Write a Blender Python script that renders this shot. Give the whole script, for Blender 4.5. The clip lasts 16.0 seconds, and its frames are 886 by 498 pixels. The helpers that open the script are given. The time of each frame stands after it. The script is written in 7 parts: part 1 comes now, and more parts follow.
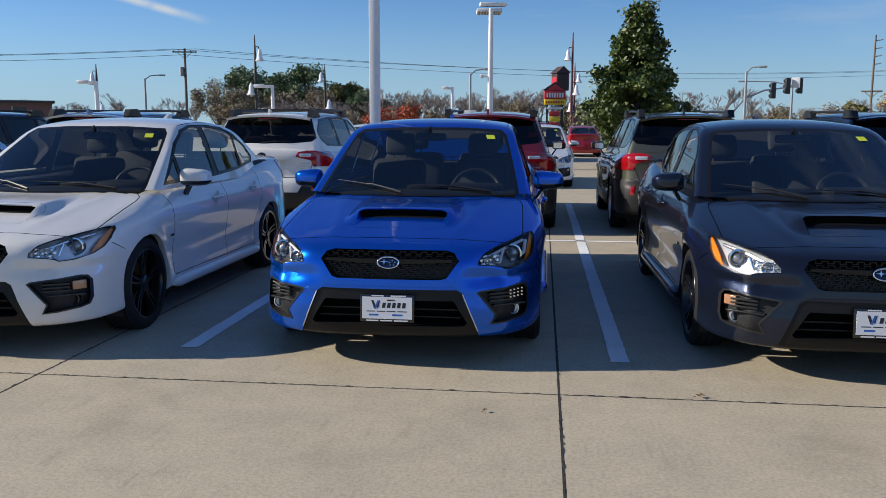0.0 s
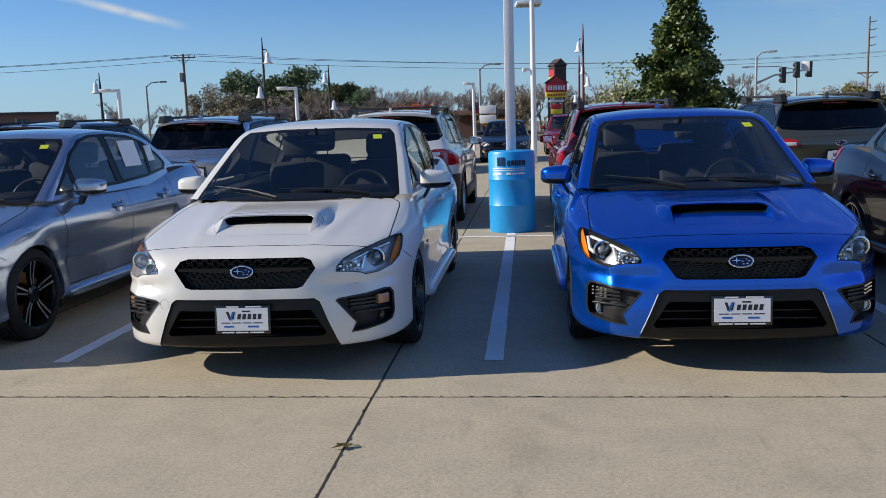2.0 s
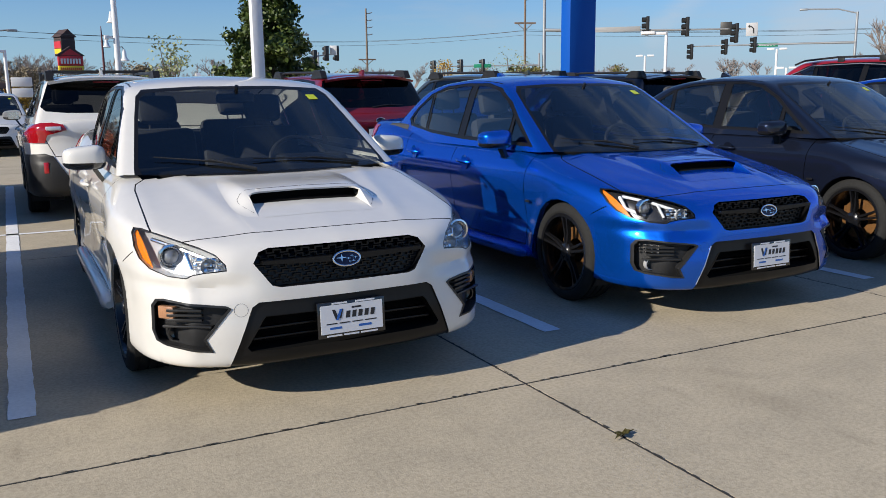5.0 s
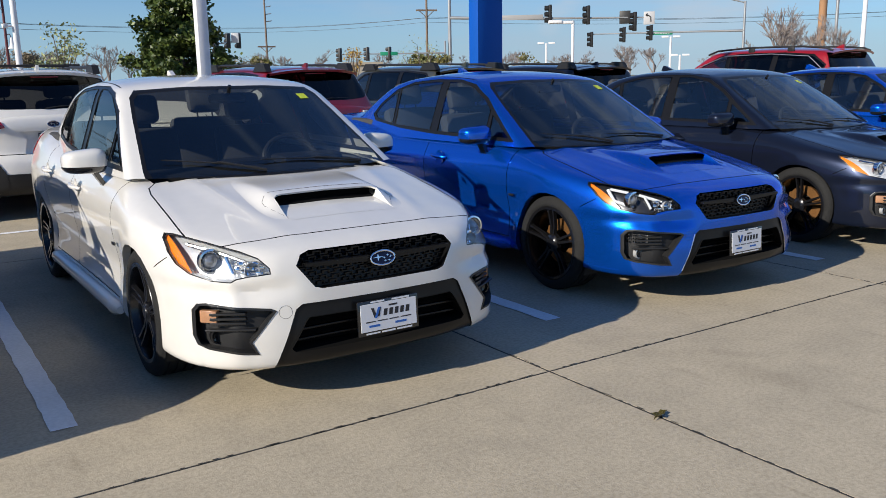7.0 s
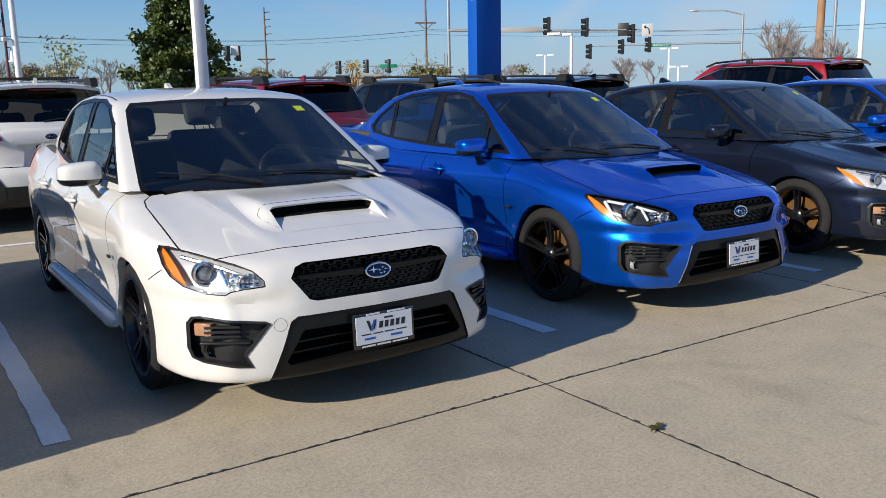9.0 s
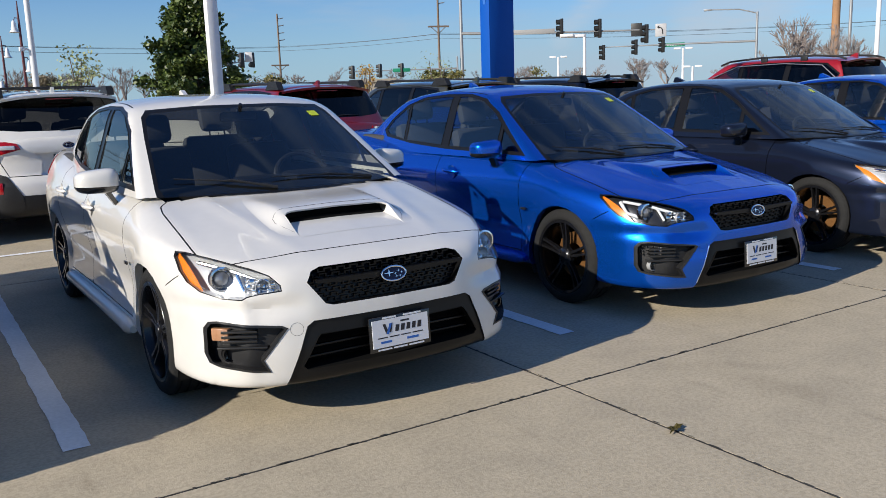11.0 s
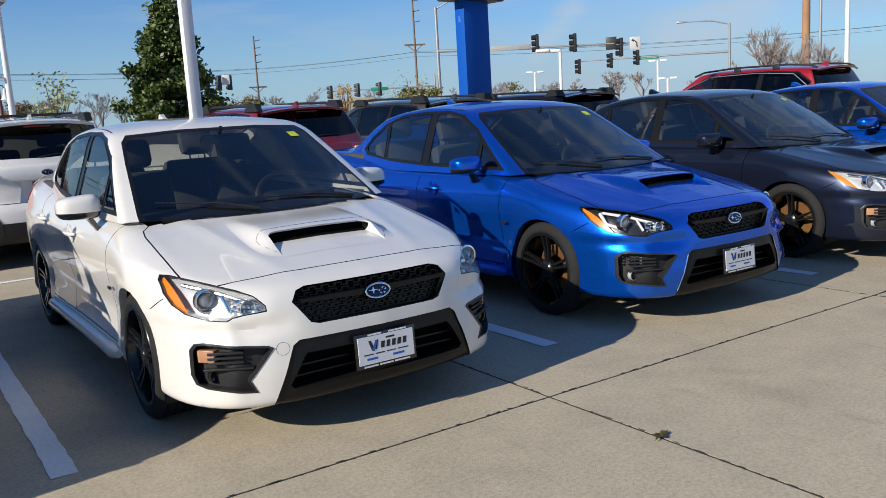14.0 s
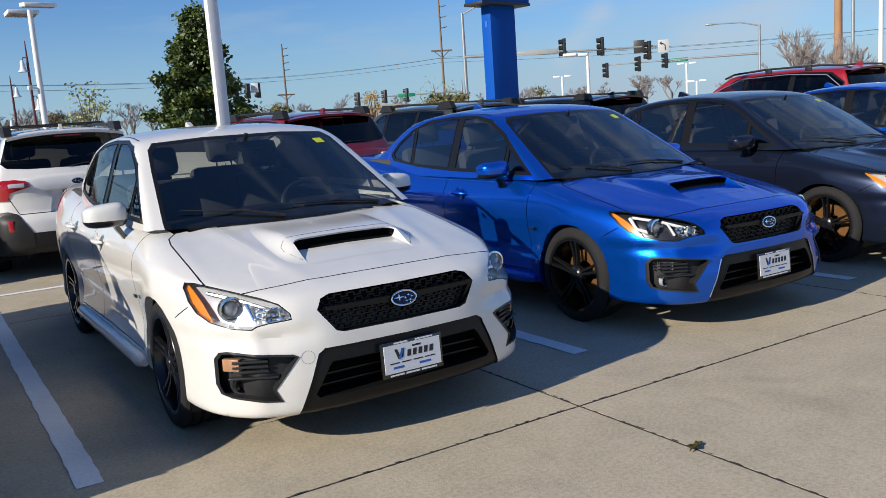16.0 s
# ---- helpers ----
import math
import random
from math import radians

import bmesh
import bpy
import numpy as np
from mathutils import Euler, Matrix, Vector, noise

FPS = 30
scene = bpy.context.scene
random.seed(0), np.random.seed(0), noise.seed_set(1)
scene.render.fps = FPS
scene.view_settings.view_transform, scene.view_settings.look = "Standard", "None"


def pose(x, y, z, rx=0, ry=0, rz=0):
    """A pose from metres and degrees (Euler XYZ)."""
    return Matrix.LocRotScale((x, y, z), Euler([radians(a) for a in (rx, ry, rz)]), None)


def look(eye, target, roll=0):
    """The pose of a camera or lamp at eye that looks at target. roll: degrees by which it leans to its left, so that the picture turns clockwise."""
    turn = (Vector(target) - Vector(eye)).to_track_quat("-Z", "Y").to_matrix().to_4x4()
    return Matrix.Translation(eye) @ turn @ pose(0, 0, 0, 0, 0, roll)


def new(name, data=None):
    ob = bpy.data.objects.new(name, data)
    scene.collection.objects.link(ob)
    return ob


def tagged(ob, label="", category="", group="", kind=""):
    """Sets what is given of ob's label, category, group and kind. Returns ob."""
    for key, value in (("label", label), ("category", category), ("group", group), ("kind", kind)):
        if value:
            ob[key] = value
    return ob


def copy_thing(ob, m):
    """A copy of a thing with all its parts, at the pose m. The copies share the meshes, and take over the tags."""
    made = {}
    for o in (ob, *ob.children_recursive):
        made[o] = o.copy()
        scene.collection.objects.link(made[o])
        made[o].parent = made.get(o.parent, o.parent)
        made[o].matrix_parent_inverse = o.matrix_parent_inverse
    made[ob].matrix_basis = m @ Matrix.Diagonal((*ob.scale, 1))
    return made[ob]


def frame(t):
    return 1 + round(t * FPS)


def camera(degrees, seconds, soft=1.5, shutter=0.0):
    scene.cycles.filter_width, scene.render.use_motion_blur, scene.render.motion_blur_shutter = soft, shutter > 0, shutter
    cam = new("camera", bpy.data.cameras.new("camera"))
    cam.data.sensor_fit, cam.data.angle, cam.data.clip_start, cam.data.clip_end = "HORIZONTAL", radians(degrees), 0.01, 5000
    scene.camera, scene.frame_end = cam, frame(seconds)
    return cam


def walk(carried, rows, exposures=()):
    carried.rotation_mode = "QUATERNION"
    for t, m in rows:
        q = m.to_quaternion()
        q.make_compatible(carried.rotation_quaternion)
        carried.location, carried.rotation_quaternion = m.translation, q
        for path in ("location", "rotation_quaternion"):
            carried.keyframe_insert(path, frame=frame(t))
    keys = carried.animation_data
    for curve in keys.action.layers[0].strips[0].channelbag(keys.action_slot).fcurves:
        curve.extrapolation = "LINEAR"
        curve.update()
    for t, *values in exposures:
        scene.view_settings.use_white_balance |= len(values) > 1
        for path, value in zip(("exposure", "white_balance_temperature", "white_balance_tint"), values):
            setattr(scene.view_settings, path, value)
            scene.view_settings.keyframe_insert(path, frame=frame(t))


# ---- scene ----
cam = camera(55.4, 16.0, soft=0.7)
PATH = [
    (0, (0.158, -0.052, 1.395), (-0.072, 1.914, 1.108), 0.2),
    (0.5, (-0.263, 0.006, 1.378), (-0.56, 1.963, 1.091), 0.1),
    (1, (-0.753, 0.035, 1.39), (-1.025, 1.997, 1.117), -0.2),
    (1.5, (-1.298, 0.105, 1.414), (-1.57, 2.065, 1.129), -1.5),
    (2, (-1.83, 0.102, 1.397), (-2.033, 2.07, 1.103), -1.9),
    (2.5, (-2.33, 0.2, 1.363), (-2.359, 2.177, 1.063), -2.3),
    (3, (-2.881, 0.277, 1.352), (-2.76, 2.249, 1.043), -2.0),
    (3.5, (-3.354, 0.443, 1.345), (-3.112, 2.403, 1.027), -2.2),
    (4, (-3.864, 0.699, 1.346), (-3.463, 2.63, 1.015), -1.7),
    (4.5, (-4.331, 0.898, 1.354), (-3.688, 2.757, 0.99), -0.4),
    (4.7, (-4.484, 1.005, 1.331), (-3.718, 2.817, 0.97), -0.3),
    (6.8, (-5.259, 1.297, 1.416), (-4.162, 2.921, 1.016), -1.2),
    (7, (-5.255, 1.291, 1.417), (-4.169, 2.923, 1.019), -1.0),
    (7.5, (-5.257, 1.278, 1.423), (-4.162, 2.906, 1.037), -0.8),
    (8, (-5.25, 1.279, 1.422), (-4.148, 2.906, 1.049), -0.9),
    (8.5, (-5.239, 1.285, 1.421), (-4.145, 2.917, 1.048), -0.9),
    (9, (-5.233, 1.29, 1.417), (-4.143, 2.926, 1.046), -1.1),
    (11.3, (-5.23, 1.297, 1.413), (-4.17, 2.955, 1.053), -2.0),
    (11.5, (-5.227, 1.299, 1.413), (-4.15, 2.947, 1.061), -1.9),
    (12, (-5.224, 1.288, 1.416), (-4.112, 2.917, 1.085), -2.1),
    (12.5, (-5.24, 1.285, 1.414), (-4.13, 2.915, 1.084), -2.3),
    (13, (-5.247, 1.278, 1.418), (-4.162, 2.926, 1.09), -2.9),
    (13.5, (-5.258, 1.266, 1.416), (-4.169, 2.911, 1.088), -3.1),
    (14, (-5.253, 1.263, 1.414), (-4.153, 2.901, 1.089), -3.4),
    (14.5, (-5.247, 1.28, 1.419), (-4.167, 2.936, 1.115), -3.8),
    (15, (-5.224, 1.297, 1.416), (-4.175, 2.973, 1.113), -4.3),
    (15.5, (-5.217, 1.297, 1.417), (-4.16, 2.967, 1.109), -4.3),
    (16, (-5.213, 1.313, 1.408), (-4.166, 2.989, 1.1), -4.0),
]
walk(cam, [(t, look(eye, target, roll)) for t, eye, target, roll in PATH])

# ---- light ----
SUN_EL, SUN_AZ = radians(26.0), radians(6.0)
to_sun = Vector((-math.cos(SUN_EL) * math.cos(SUN_AZ), -math.cos(SUN_EL) * math.sin(SUN_AZ), math.sin(SUN_EL)))
sun = new("sun", bpy.data.lights.new("sun", "SUN"))
sun.data.energy, sun.data.angle, sun.data.color = 5.0, radians(0.53), (1.0, 0.93, 0.82)
sun.matrix_world = look(to_sun * 60, (0, 0, 0))
world = bpy.data.worlds.new("clear_sky")
scene.world = world
world.use_nodes = True
wn, wl = world.node_tree.nodes, world.node_tree.links
sky = wn.new("ShaderNodeTexSky")
sky.sky_type, sky.sun_disc = "NISHITA", False
sky.sun_elevation, sky.sun_rotation = SUN_EL, -math.atan2(to_sun.x, to_sun.y)
sky.air_density, sky.dust_density, sky.ozone_density = 1.0, 0.0, 3.0
background = wn["Background"]
background.inputs["Strength"].default_value = 0.07
tone = wn.new("ShaderNodeMix")
tone.data_type, tone.blend_type = "RGBA", "MULTIPLY"
tone.inputs["Factor"].default_value = 1.0
tone.inputs["B"].default_value = (0.71, 1.0, 1.42, 1)
wl.new(sky.outputs[0], tone.inputs["A"])
haze = wn.new("ShaderNodeMix")
haze.data_type = "RGBA"
haze.inputs["B"].default_value = (4.0, 6.1, 8.0, 1)
wl.new(tone.outputs["Result"], haze.inputs["A"])
WISP_A = ((0.647, 0.7607, 0.0526), (0.6876, 0.7168, 0.1158))
WISP_B = ((0.7434, 0.6669, 0.0512), (0.8232, 0.5603, 0.0916))
STREAK = ((-0.4626, 0.8755, 0.1397), (-0.3734, 0.9205, 0.1151))
# thin cirrus: long streaks, denser towards +x
co = wn.new("ShaderNodeTexCoord")
flat = wn.new("ShaderNodeMapping")
flat.inputs["Rotation"].default_value = (0.0, radians(18), radians(-24))
flat.inputs["Scale"].default_value = (1.3, 2.0, 9.0)
wisps = wn.new("ShaderNodeTexNoise")
wisps.inputs["Scale"].default_value, wisps.inputs["Detail"].default_value, wisps.inputs["Roughness"].default_value = 1.5, 7, 0.62
wl.new(co.outputs["Generated"], flat.inputs["Vector"])
wl.new(flat.outputs["Vector"], wisps.inputs["Vector"])
split = wn.new("ShaderNodeSeparateXYZ")
wl.new(co.outputs["Generated"], split.inputs["Vector"])
side = wn.new("ShaderNodeMapRange")
side.inputs["From Min"].default_value, side.inputs["From Max"].default_value = 0.1, 0.8
side.inputs["To Min"].default_value, side.inputs["To Max"].default_value = -0.16, 0.06
wl.new(split.outputs["X"], side.inputs["Value"])
lift = wn.new("ShaderNodeMath")
wl.new(wisps.outputs["Fac"], lift.inputs[0])
wl.new(side.outputs[0], lift.inputs[1])
veil = wn.new("ShaderNodeMapRange")
veil.inputs["From Min"].default_value, veil.inputs["From Max"].default_value, veil.inputs["To Max"].default_value = 0.45, 0.72, 0.7
wl.new(lift.outputs[0], veil.inputs["Value"])
def along(v):
    d = wn.new("ShaderNodeVectorMath")
    d.operation = "DOT_PRODUCT"
    d.inputs[1].default_value = Vector(v).normalized()
    wl.new(co.outputs["Generated"], d.inputs[0])
    return d.outputs["Value"]


def window(value, lo, hi):
    r = wn.new("ShaderNodeMapRange")
    r.interpolation_type = "SMOOTHSTEP"
    r.inputs["From Min"].default_value, r.inputs["From Max"].default_value = lo, hi
    wl.new(value, r.inputs["Value"])
    return r.outputs[0]


def times(a, b):
    m = wn.new("ShaderNodeMath")
    m.operation = "MULTIPLY"
    wl.new(a, m.inputs[0])
    wl.new(b, m.inputs[1])
    return m.outputs[0]


STREAK_A, STREAK_B = Vector(STREAK[0]), Vector(STREAK[1])
across = along(STREAK_A.cross(STREAK_B))
off = wn.new("ShaderNodeMath")
off.operation = "ABSOLUTE"
wl.new(across, off.inputs[0])
ripple = wn.new("ShaderNodeTexNoise")
ripple.inputs["Scale"].default_value, ripple.inputs["Detail"].default_value = 22, 5
wl.new(co.outputs["Generated"], ripple.inputs["Vector"])
streak = times(times(window(off.outputs[0], 0.007, 0.0), window(along(STREAK_A * 1.7 + STREAK_B * 0.3), 0.9950, 0.9985)), window(ripple.outputs["Fac"], 0.3, 0.6))
cloud = wn.new("ShaderNodeMix")
cloud.data_type = "RGBA"
cloud.inputs["B"].default_value = (5.0, 6.2, 7.6, 1)
wl.new(veil.outputs[0], cloud.inputs["Factor"])
low = wn.new("ShaderNodeMapRange")
low.interpolation_type = "SMOOTHSTEP"
low.inputs["From Min"].default_value, low.inputs["From Max"].default_value = -0.01, 0.15
low.inputs["To Min"].default_value, low.inputs["To Max"].default_value = 0.75, 0.0
wl.new(split.outputs["Z"], low.inputs["Value"])
wl.new(low.outputs[0], haze.inputs["Factor"])
wl.new(haze.outputs["Result"], cloud.inputs["A"])
trail = wn.new("ShaderNodeMix")
trail.data_type = "RGBA"
trail.inputs["B"].default_value = (6.6, 7.4, 8.4, 1)
wl.new(streak, trail.inputs["Factor"])
wl.new(cloud.outputs["Result"], trail.inputs["A"])


def wisp(below, a, b, half, strength):
    """A soft ragged streak of cirrus across the sky from direction a to b, laid over what is below."""
    a, b = Vector(a).normalized(), Vector(b).normalized()
    away = wn.new("ShaderNodeMath")
    away.operation = "ABSOLUTE"
    wl.new(along(a.cross(b)), away.inputs[0])
    reach = a.dot((a + b).normalized())
    mask = times(times(window(away.outputs[0], half, 0.0), window(along(a + b), 1 - (1 - reach) * 1.5, 1 - (1 - reach) * 0.5)), window(wisps.outputs["Fac"], 0.32, 0.62))
    faint, over = wn.new("ShaderNodeMath"), wn.new("ShaderNodeMix")
    faint.operation, faint.inputs[1].default_value = "MULTIPLY", strength
    wl.new(mask, faint.inputs[0])
    over.data_type = "RGBA"
    over.inputs["B"].default_value = (6.4, 7.2, 8.2, 1)
    wl.new(faint.outputs[0], over.inputs["Factor"])
    wl.new(below, over.inputs["A"])
    return over.outputs["Result"]


high = wisp(trail.outputs["Result"], WISP_A[0], WISP_A[1], 0.022, 0.55)
high = wisp(high, WISP_B[0], WISP_B[1], 0.055, 0.6)
wl.new(high, background.inputs["Color"])
scene.view_settings.exposure = 0.25


# ---- materials ----
def material(name, color, rough=0.5, metal=0.0, vary=0.08, scale=6.0, bump=0.0, bump_scale=80.0, coat=0.0, spec=0.5, tint=None, random_tone=0.0):
    """A principled material whose tone wanders at two scales, with fine relief."""
    m = bpy.data.materials.new(name)
    m.use_nodes = True
    n, l = m.node_tree.nodes, m.node_tree.links
    b = n["Principled BSDF"]
    b.inputs["Roughness"].default_value, b.inputs["Metallic"].default_value = rough, metal
    b.inputs["Coat Weight"].default_value, b.inputs["Coat Roughness"].default_value = coat, 0.03
    b.inputs["Specular IOR Level"].default_value = spec
    co = n.new("ShaderNodeTexCoord")
    big, fine = n.new("ShaderNodeTexNoise"), n.new("ShaderNodeTexNoise")
    big.inputs["Scale"].default_value, big.inputs["Detail"].default_value = scale * 0.25, 4
    fine.inputs["Scale"].default_value, fine.inputs["Detail"].default_value = scale * 6, 3
    l.new(co.outputs["Object"], big.inputs["Vector"])
    l.new(co.outputs["Object"], fine.inputs["Vector"])
    add = n.new("ShaderNodeMath")
    l.new(big.outputs["Fac"], add.inputs[0])
    l.new(fine.outputs["Fac"], add.inputs[1])
    last = add
    if random_tone:
        info, mul, plus = n.new("ShaderNodeObjectInfo"), n.new("ShaderNodeMath"), n.new("ShaderNodeMath")
        mul.operation, mul.inputs[1].default_value = "MULTIPLY", random_tone
        l.new(info.outputs["Random"], mul.inputs[0])
        l.new(add.outputs[0], plus.inputs[0])
        l.new(mul.outputs[0], plus.inputs[1])
        last = plus
    ramp = n.new("ShaderNodeMapRange")
    ramp.inputs["From Min"].default_value, ramp.inputs["From Max"].default_value = 0.6, 1.4 + random_tone
    l.new(last.outputs[0], ramp.inputs["Value"])
    mix = n.new("ShaderNodeMix")
    mix.data_type = "RGBA"
    dark = [c * (1 - vary) for c in color]
    light = [min(1, c * (1 + vary)) for c in (tint or color)]
    mix.inputs["A"].default_value, mix.inputs["B"].default_value = (*dark, 1), (*light, 1)
    l.new(ramp.outputs[0], mix.inputs["Factor"])
    l.new(mix.outputs["Result"], b.inputs["Base Color"])
    if bump:
        tex, bp = n.new("ShaderNodeTexNoise"), n.new("ShaderNodeBump")
        tex.inputs["Scale"].default_value, tex.inputs["Detail"].default_value = bump_scale, 4
        bp.inputs["Strength"].default_value, bp.inputs["Distance"].default_value = bump, 0.01
        l.new(co.outputs["Object"], tex.inputs["Vector"])
        l.new(tex.outputs["Fac"], bp.inputs["Height"])
        l.new(bp.outputs["Normal"], b.inputs["Normal"])
    return m


def glass(name, color, gloss=0.03, ior=1.5):
    """Thin pane: tinted see-through with a mirror gloss that grows at grazing angles."""
    m = bpy.data.materials.new(name)
    m.use_nodes = True
    n, l = m.node_tree.nodes, m.node_tree.links
    n.remove(n["Principled BSDF"])
    clear, shine, mix, fr = n.new("ShaderNodeBsdfTransparent"), n.new("ShaderNodeBsdfGlossy"), n.new("ShaderNodeMixShader"), n.new("ShaderNodeFresnel")
    clear.inputs["Color"].default_value, shine.inputs["Roughness"].default_value = (*color, 1), gloss
    fr.inputs["IOR"].default_value = ior
    l.new(fr.outputs[0], mix.inputs["Fac"])
    l.new(clear.outputs[0], mix.inputs[1])
    l.new(shine.outputs[0], mix.inputs[2])
    l.new(mix.outputs[0], n["Material Output"].inputs["Surface"])
    return m


def paint(name, color, metal=0.0, rough=0.35, flake=0.0):
    m = material(name, color, rough, metal, 0.03, 3.0, coat=1.0)
    if flake:
        n, l = m.node_tree.nodes, m.node_tree.links
        vor, bp, co = n.new("ShaderNodeTexVoronoi"), n.new("ShaderNodeBump"), n.new("ShaderNodeTexCoord")
        vor.inputs["Scale"].default_value = 900
        bp.inputs["Strength"].default_value, bp.inputs["Distance"].default_value = flake, 0.001
        l.new(co.outputs["Object"], vor.inputs["Vector"])
        l.new(vor.outputs["Distance"], bp.inputs["Height"])
        l.new(bp.outputs["Normal"], n["Principled BSDF"].inputs["Normal"])
    return m


WHITE = paint("pearl_white_paint", (0.70, 0.68, 0.64), 0.0, 0.3)
BLUE = paint("blue_metallic_paint", (0.003, 0.105, 0.60), 0.78, 0.25, 0.03)
BLUE.node_tree.nodes["Principled BSDF"].inputs["Specular Tint"].default_value = (0.14, 0.45, 0.95, 1)
BLUE.node_tree.nodes["Principled BSDF"].inputs["Coat Weight"].default_value = 0.85
GREY = paint("dark_grey_metallic_paint", (0.011, 0.015, 0.030), 0.5, 0.3)
GREY.node_tree.nodes["Principled BSDF"].inputs["Coat Weight"].default_value = 0.8
GREY.node_tree.nodes["Principled BSDF"].inputs["Specular IOR Level"].default_value = 0.05
SILVER = paint("silver_metallic_paint", (0.37, 0.45, 0.58), 0.8, 0.2, 0.02)
NAVY = paint("navy_metallic_paint", (0.02, 0.03, 0.06), 0.4, 0.3)
RED = paint("dark_red_paint", (0.22, 0.012, 0.022), 0.3, 0.3)
BRIGHT_RED = paint("bright_red_paint", (0.30, 0.009, 0.016), 0.2, 0.3)
GREEN = paint("olive_green_metallic_paint", (0.12, 0.12, 0.09), 0.8, 0.4)
BLACK_GLOSS = material("black_gloss_plastic", (0.012, 0.012, 0.013), 0.15, 0, 0.1, 5, coat=0.6)
BLACK_PLASTIC = material("black_grained_plastic", (0.017, 0.017, 0.018), 0.45, 0, 0.2, 8, 0.15, 400, spec=0.32)
TRIM = material("black_window_trim", (0.008, 0.008, 0.009), 0.3, 0, 0.1, 5, spec=0.22)
RUBBER = material("tyre_rubber", (0.018, 0.018, 0.018), 0.7, 0, 0.3, 10, 0.4, 160, spec=0.2)
RIM_BLACK = material("black_alloy", (0.015, 0.015, 0.017), 0.25, 0.5, 0.1, 6, coat=0.5)
RIM_SILVER = material("machined_alloy", (0.55, 0.55, 0.56), 0.3, 0.9, 0.1, 6)
CHROME = material("chrome", (0.85, 0.86, 0.88), 0.12, 1.0, 0.02, 5)
LAMP_CHROME = material("lamp_reflector", (0.68, 0.69, 0.70), 0.27, 0.5, 0.12, 24)
DISC = material("rusted_brake_disc", (0.20, 0.095, 0.03), 0.5, 0.6, 0.3, 10)
AMBER = material("amber_lens", (0.82, 0.22, 0.012), 0.15, 0, 0.1, 30, coat=1.0)
TAIL_RED = material("red_lamp_lens", (0.32, 0.005, 0.009), 0.12, 0, 0.2, 40, coat=1.0)
CLEAR_LENS = glass("clear_lamp_lens", (0.96, 0.97, 0.98), 0.03, 1.28)
SCREEN = glass("windscreen_glass", (0.56, 0.62, 0.62), 0.02, 1.95)
SIDE_GLASS = glass("side_window_glass", (0.58, 0.66, 0.67), 0.02, 2.2)
PRIVACY = glass("privacy_glass", (0.06, 0.065, 0.07), 0.02, 1.5)
CABIN = material("charcoal_cloth", (0.042, 0.042, 0.045), 0.85, 0, 0.25, 12, 0.3, 300)
STEEL = material("underbody", (0.015, 0.015, 0.015), 0.8, 0, 0.2, 8)
STICKER = material("yellow_green_sticker", (0.55, 0.62, 0.03), 0.5, 0, 0.03, 5)
PLATE_WHITE = material("plate_white", (0.72, 0.73, 0.76), 0.4, 0, 0.04, 12)
INK = material("plate_ink_black", (0.015, 0.015, 0.02), 0.5, 0, 0.05, 12)
INK_BLUE = material("plate_ink_blue", (0.02, 0.12, 0.45), 0.5, 0, 0.05, 12)
BADGE_BLUE = material("badge_blue_enamel", (0.004, 0.008, 0.04), 0.35, 0, 0.05, 12, spec=0.3)
VOID = material("scoop_void", (0.004, 0.004, 0.004), 0.9, 0, 0.1, 5, spec=0.1)
GRILLE = material("grille_plastic", (0.004, 0.004, 0.0045), 0.38, 0, 0.1, 8, spec=0.35)
DASH = material("dashboard_plastic", (0.009, 0.009, 0.01), 0.7, 0, 0.15, 8, spec=0.2)
LENS_GREY = material("lamp_ball_glass", (0.34, 0.35, 0.37), 0.12, 0.6, 0.05, 20, coat=1.0)
SMOKED = material("smoked_lamp_reflector", (0.09, 0.09, 0.095), 0.25, 0.8, 0.1, 30)
POLISH = material("satin_silver_trim", (0.6, 0.6, 0.62), 0.35, 0.9, 0.05, 6)
DASH_TRIM = material("wheel_leather", (0.014, 0.014, 0.015), 0.5, 0, 0.15, 8)
LIP = material("satin_black_bumper_trim", (0.007, 0.007, 0.0075), 0.33, 0, 0.15, 8, spec=0.3)
FOG_RIM = material("dark_grey_lamp_surround", (0.019, 0.019, 0.02), 0.3, 0, 0.15, 8, spec=0.5)
FLASHER = material("pale_amber_indicator", (0.46, 0.24, 0.13), 0.18, 0.1, 0.2, 40, coat=1.0)


# ---- mesh tools ----
def link(name, bm, mat, parent=None, label="", smooth=True):
    me = bpy.data.meshes.new(name)
    bm.to_mesh(me)
    bm.free()
    for m in mat if isinstance(mat, (list, tuple)) else [mat]:
        me.materials.append(m)
    if smooth:
        me.polygons.foreach_set("use_smooth", [True] * len(me.polygons))
        me.set_sharp_from_angle(angle=radians(38))
    ob = new(name, me)
    if parent:
        ob.parent = parent
    if label:
        ob["label"] = label
    return ob


def part(name, bm, mat, parent, label="", smooth=True):
    return link(name, bm, mat, parent, label, smooth)


def thing(name, label, category, group="", kind=""):
    return tagged(new(name), label, category, group, kind)


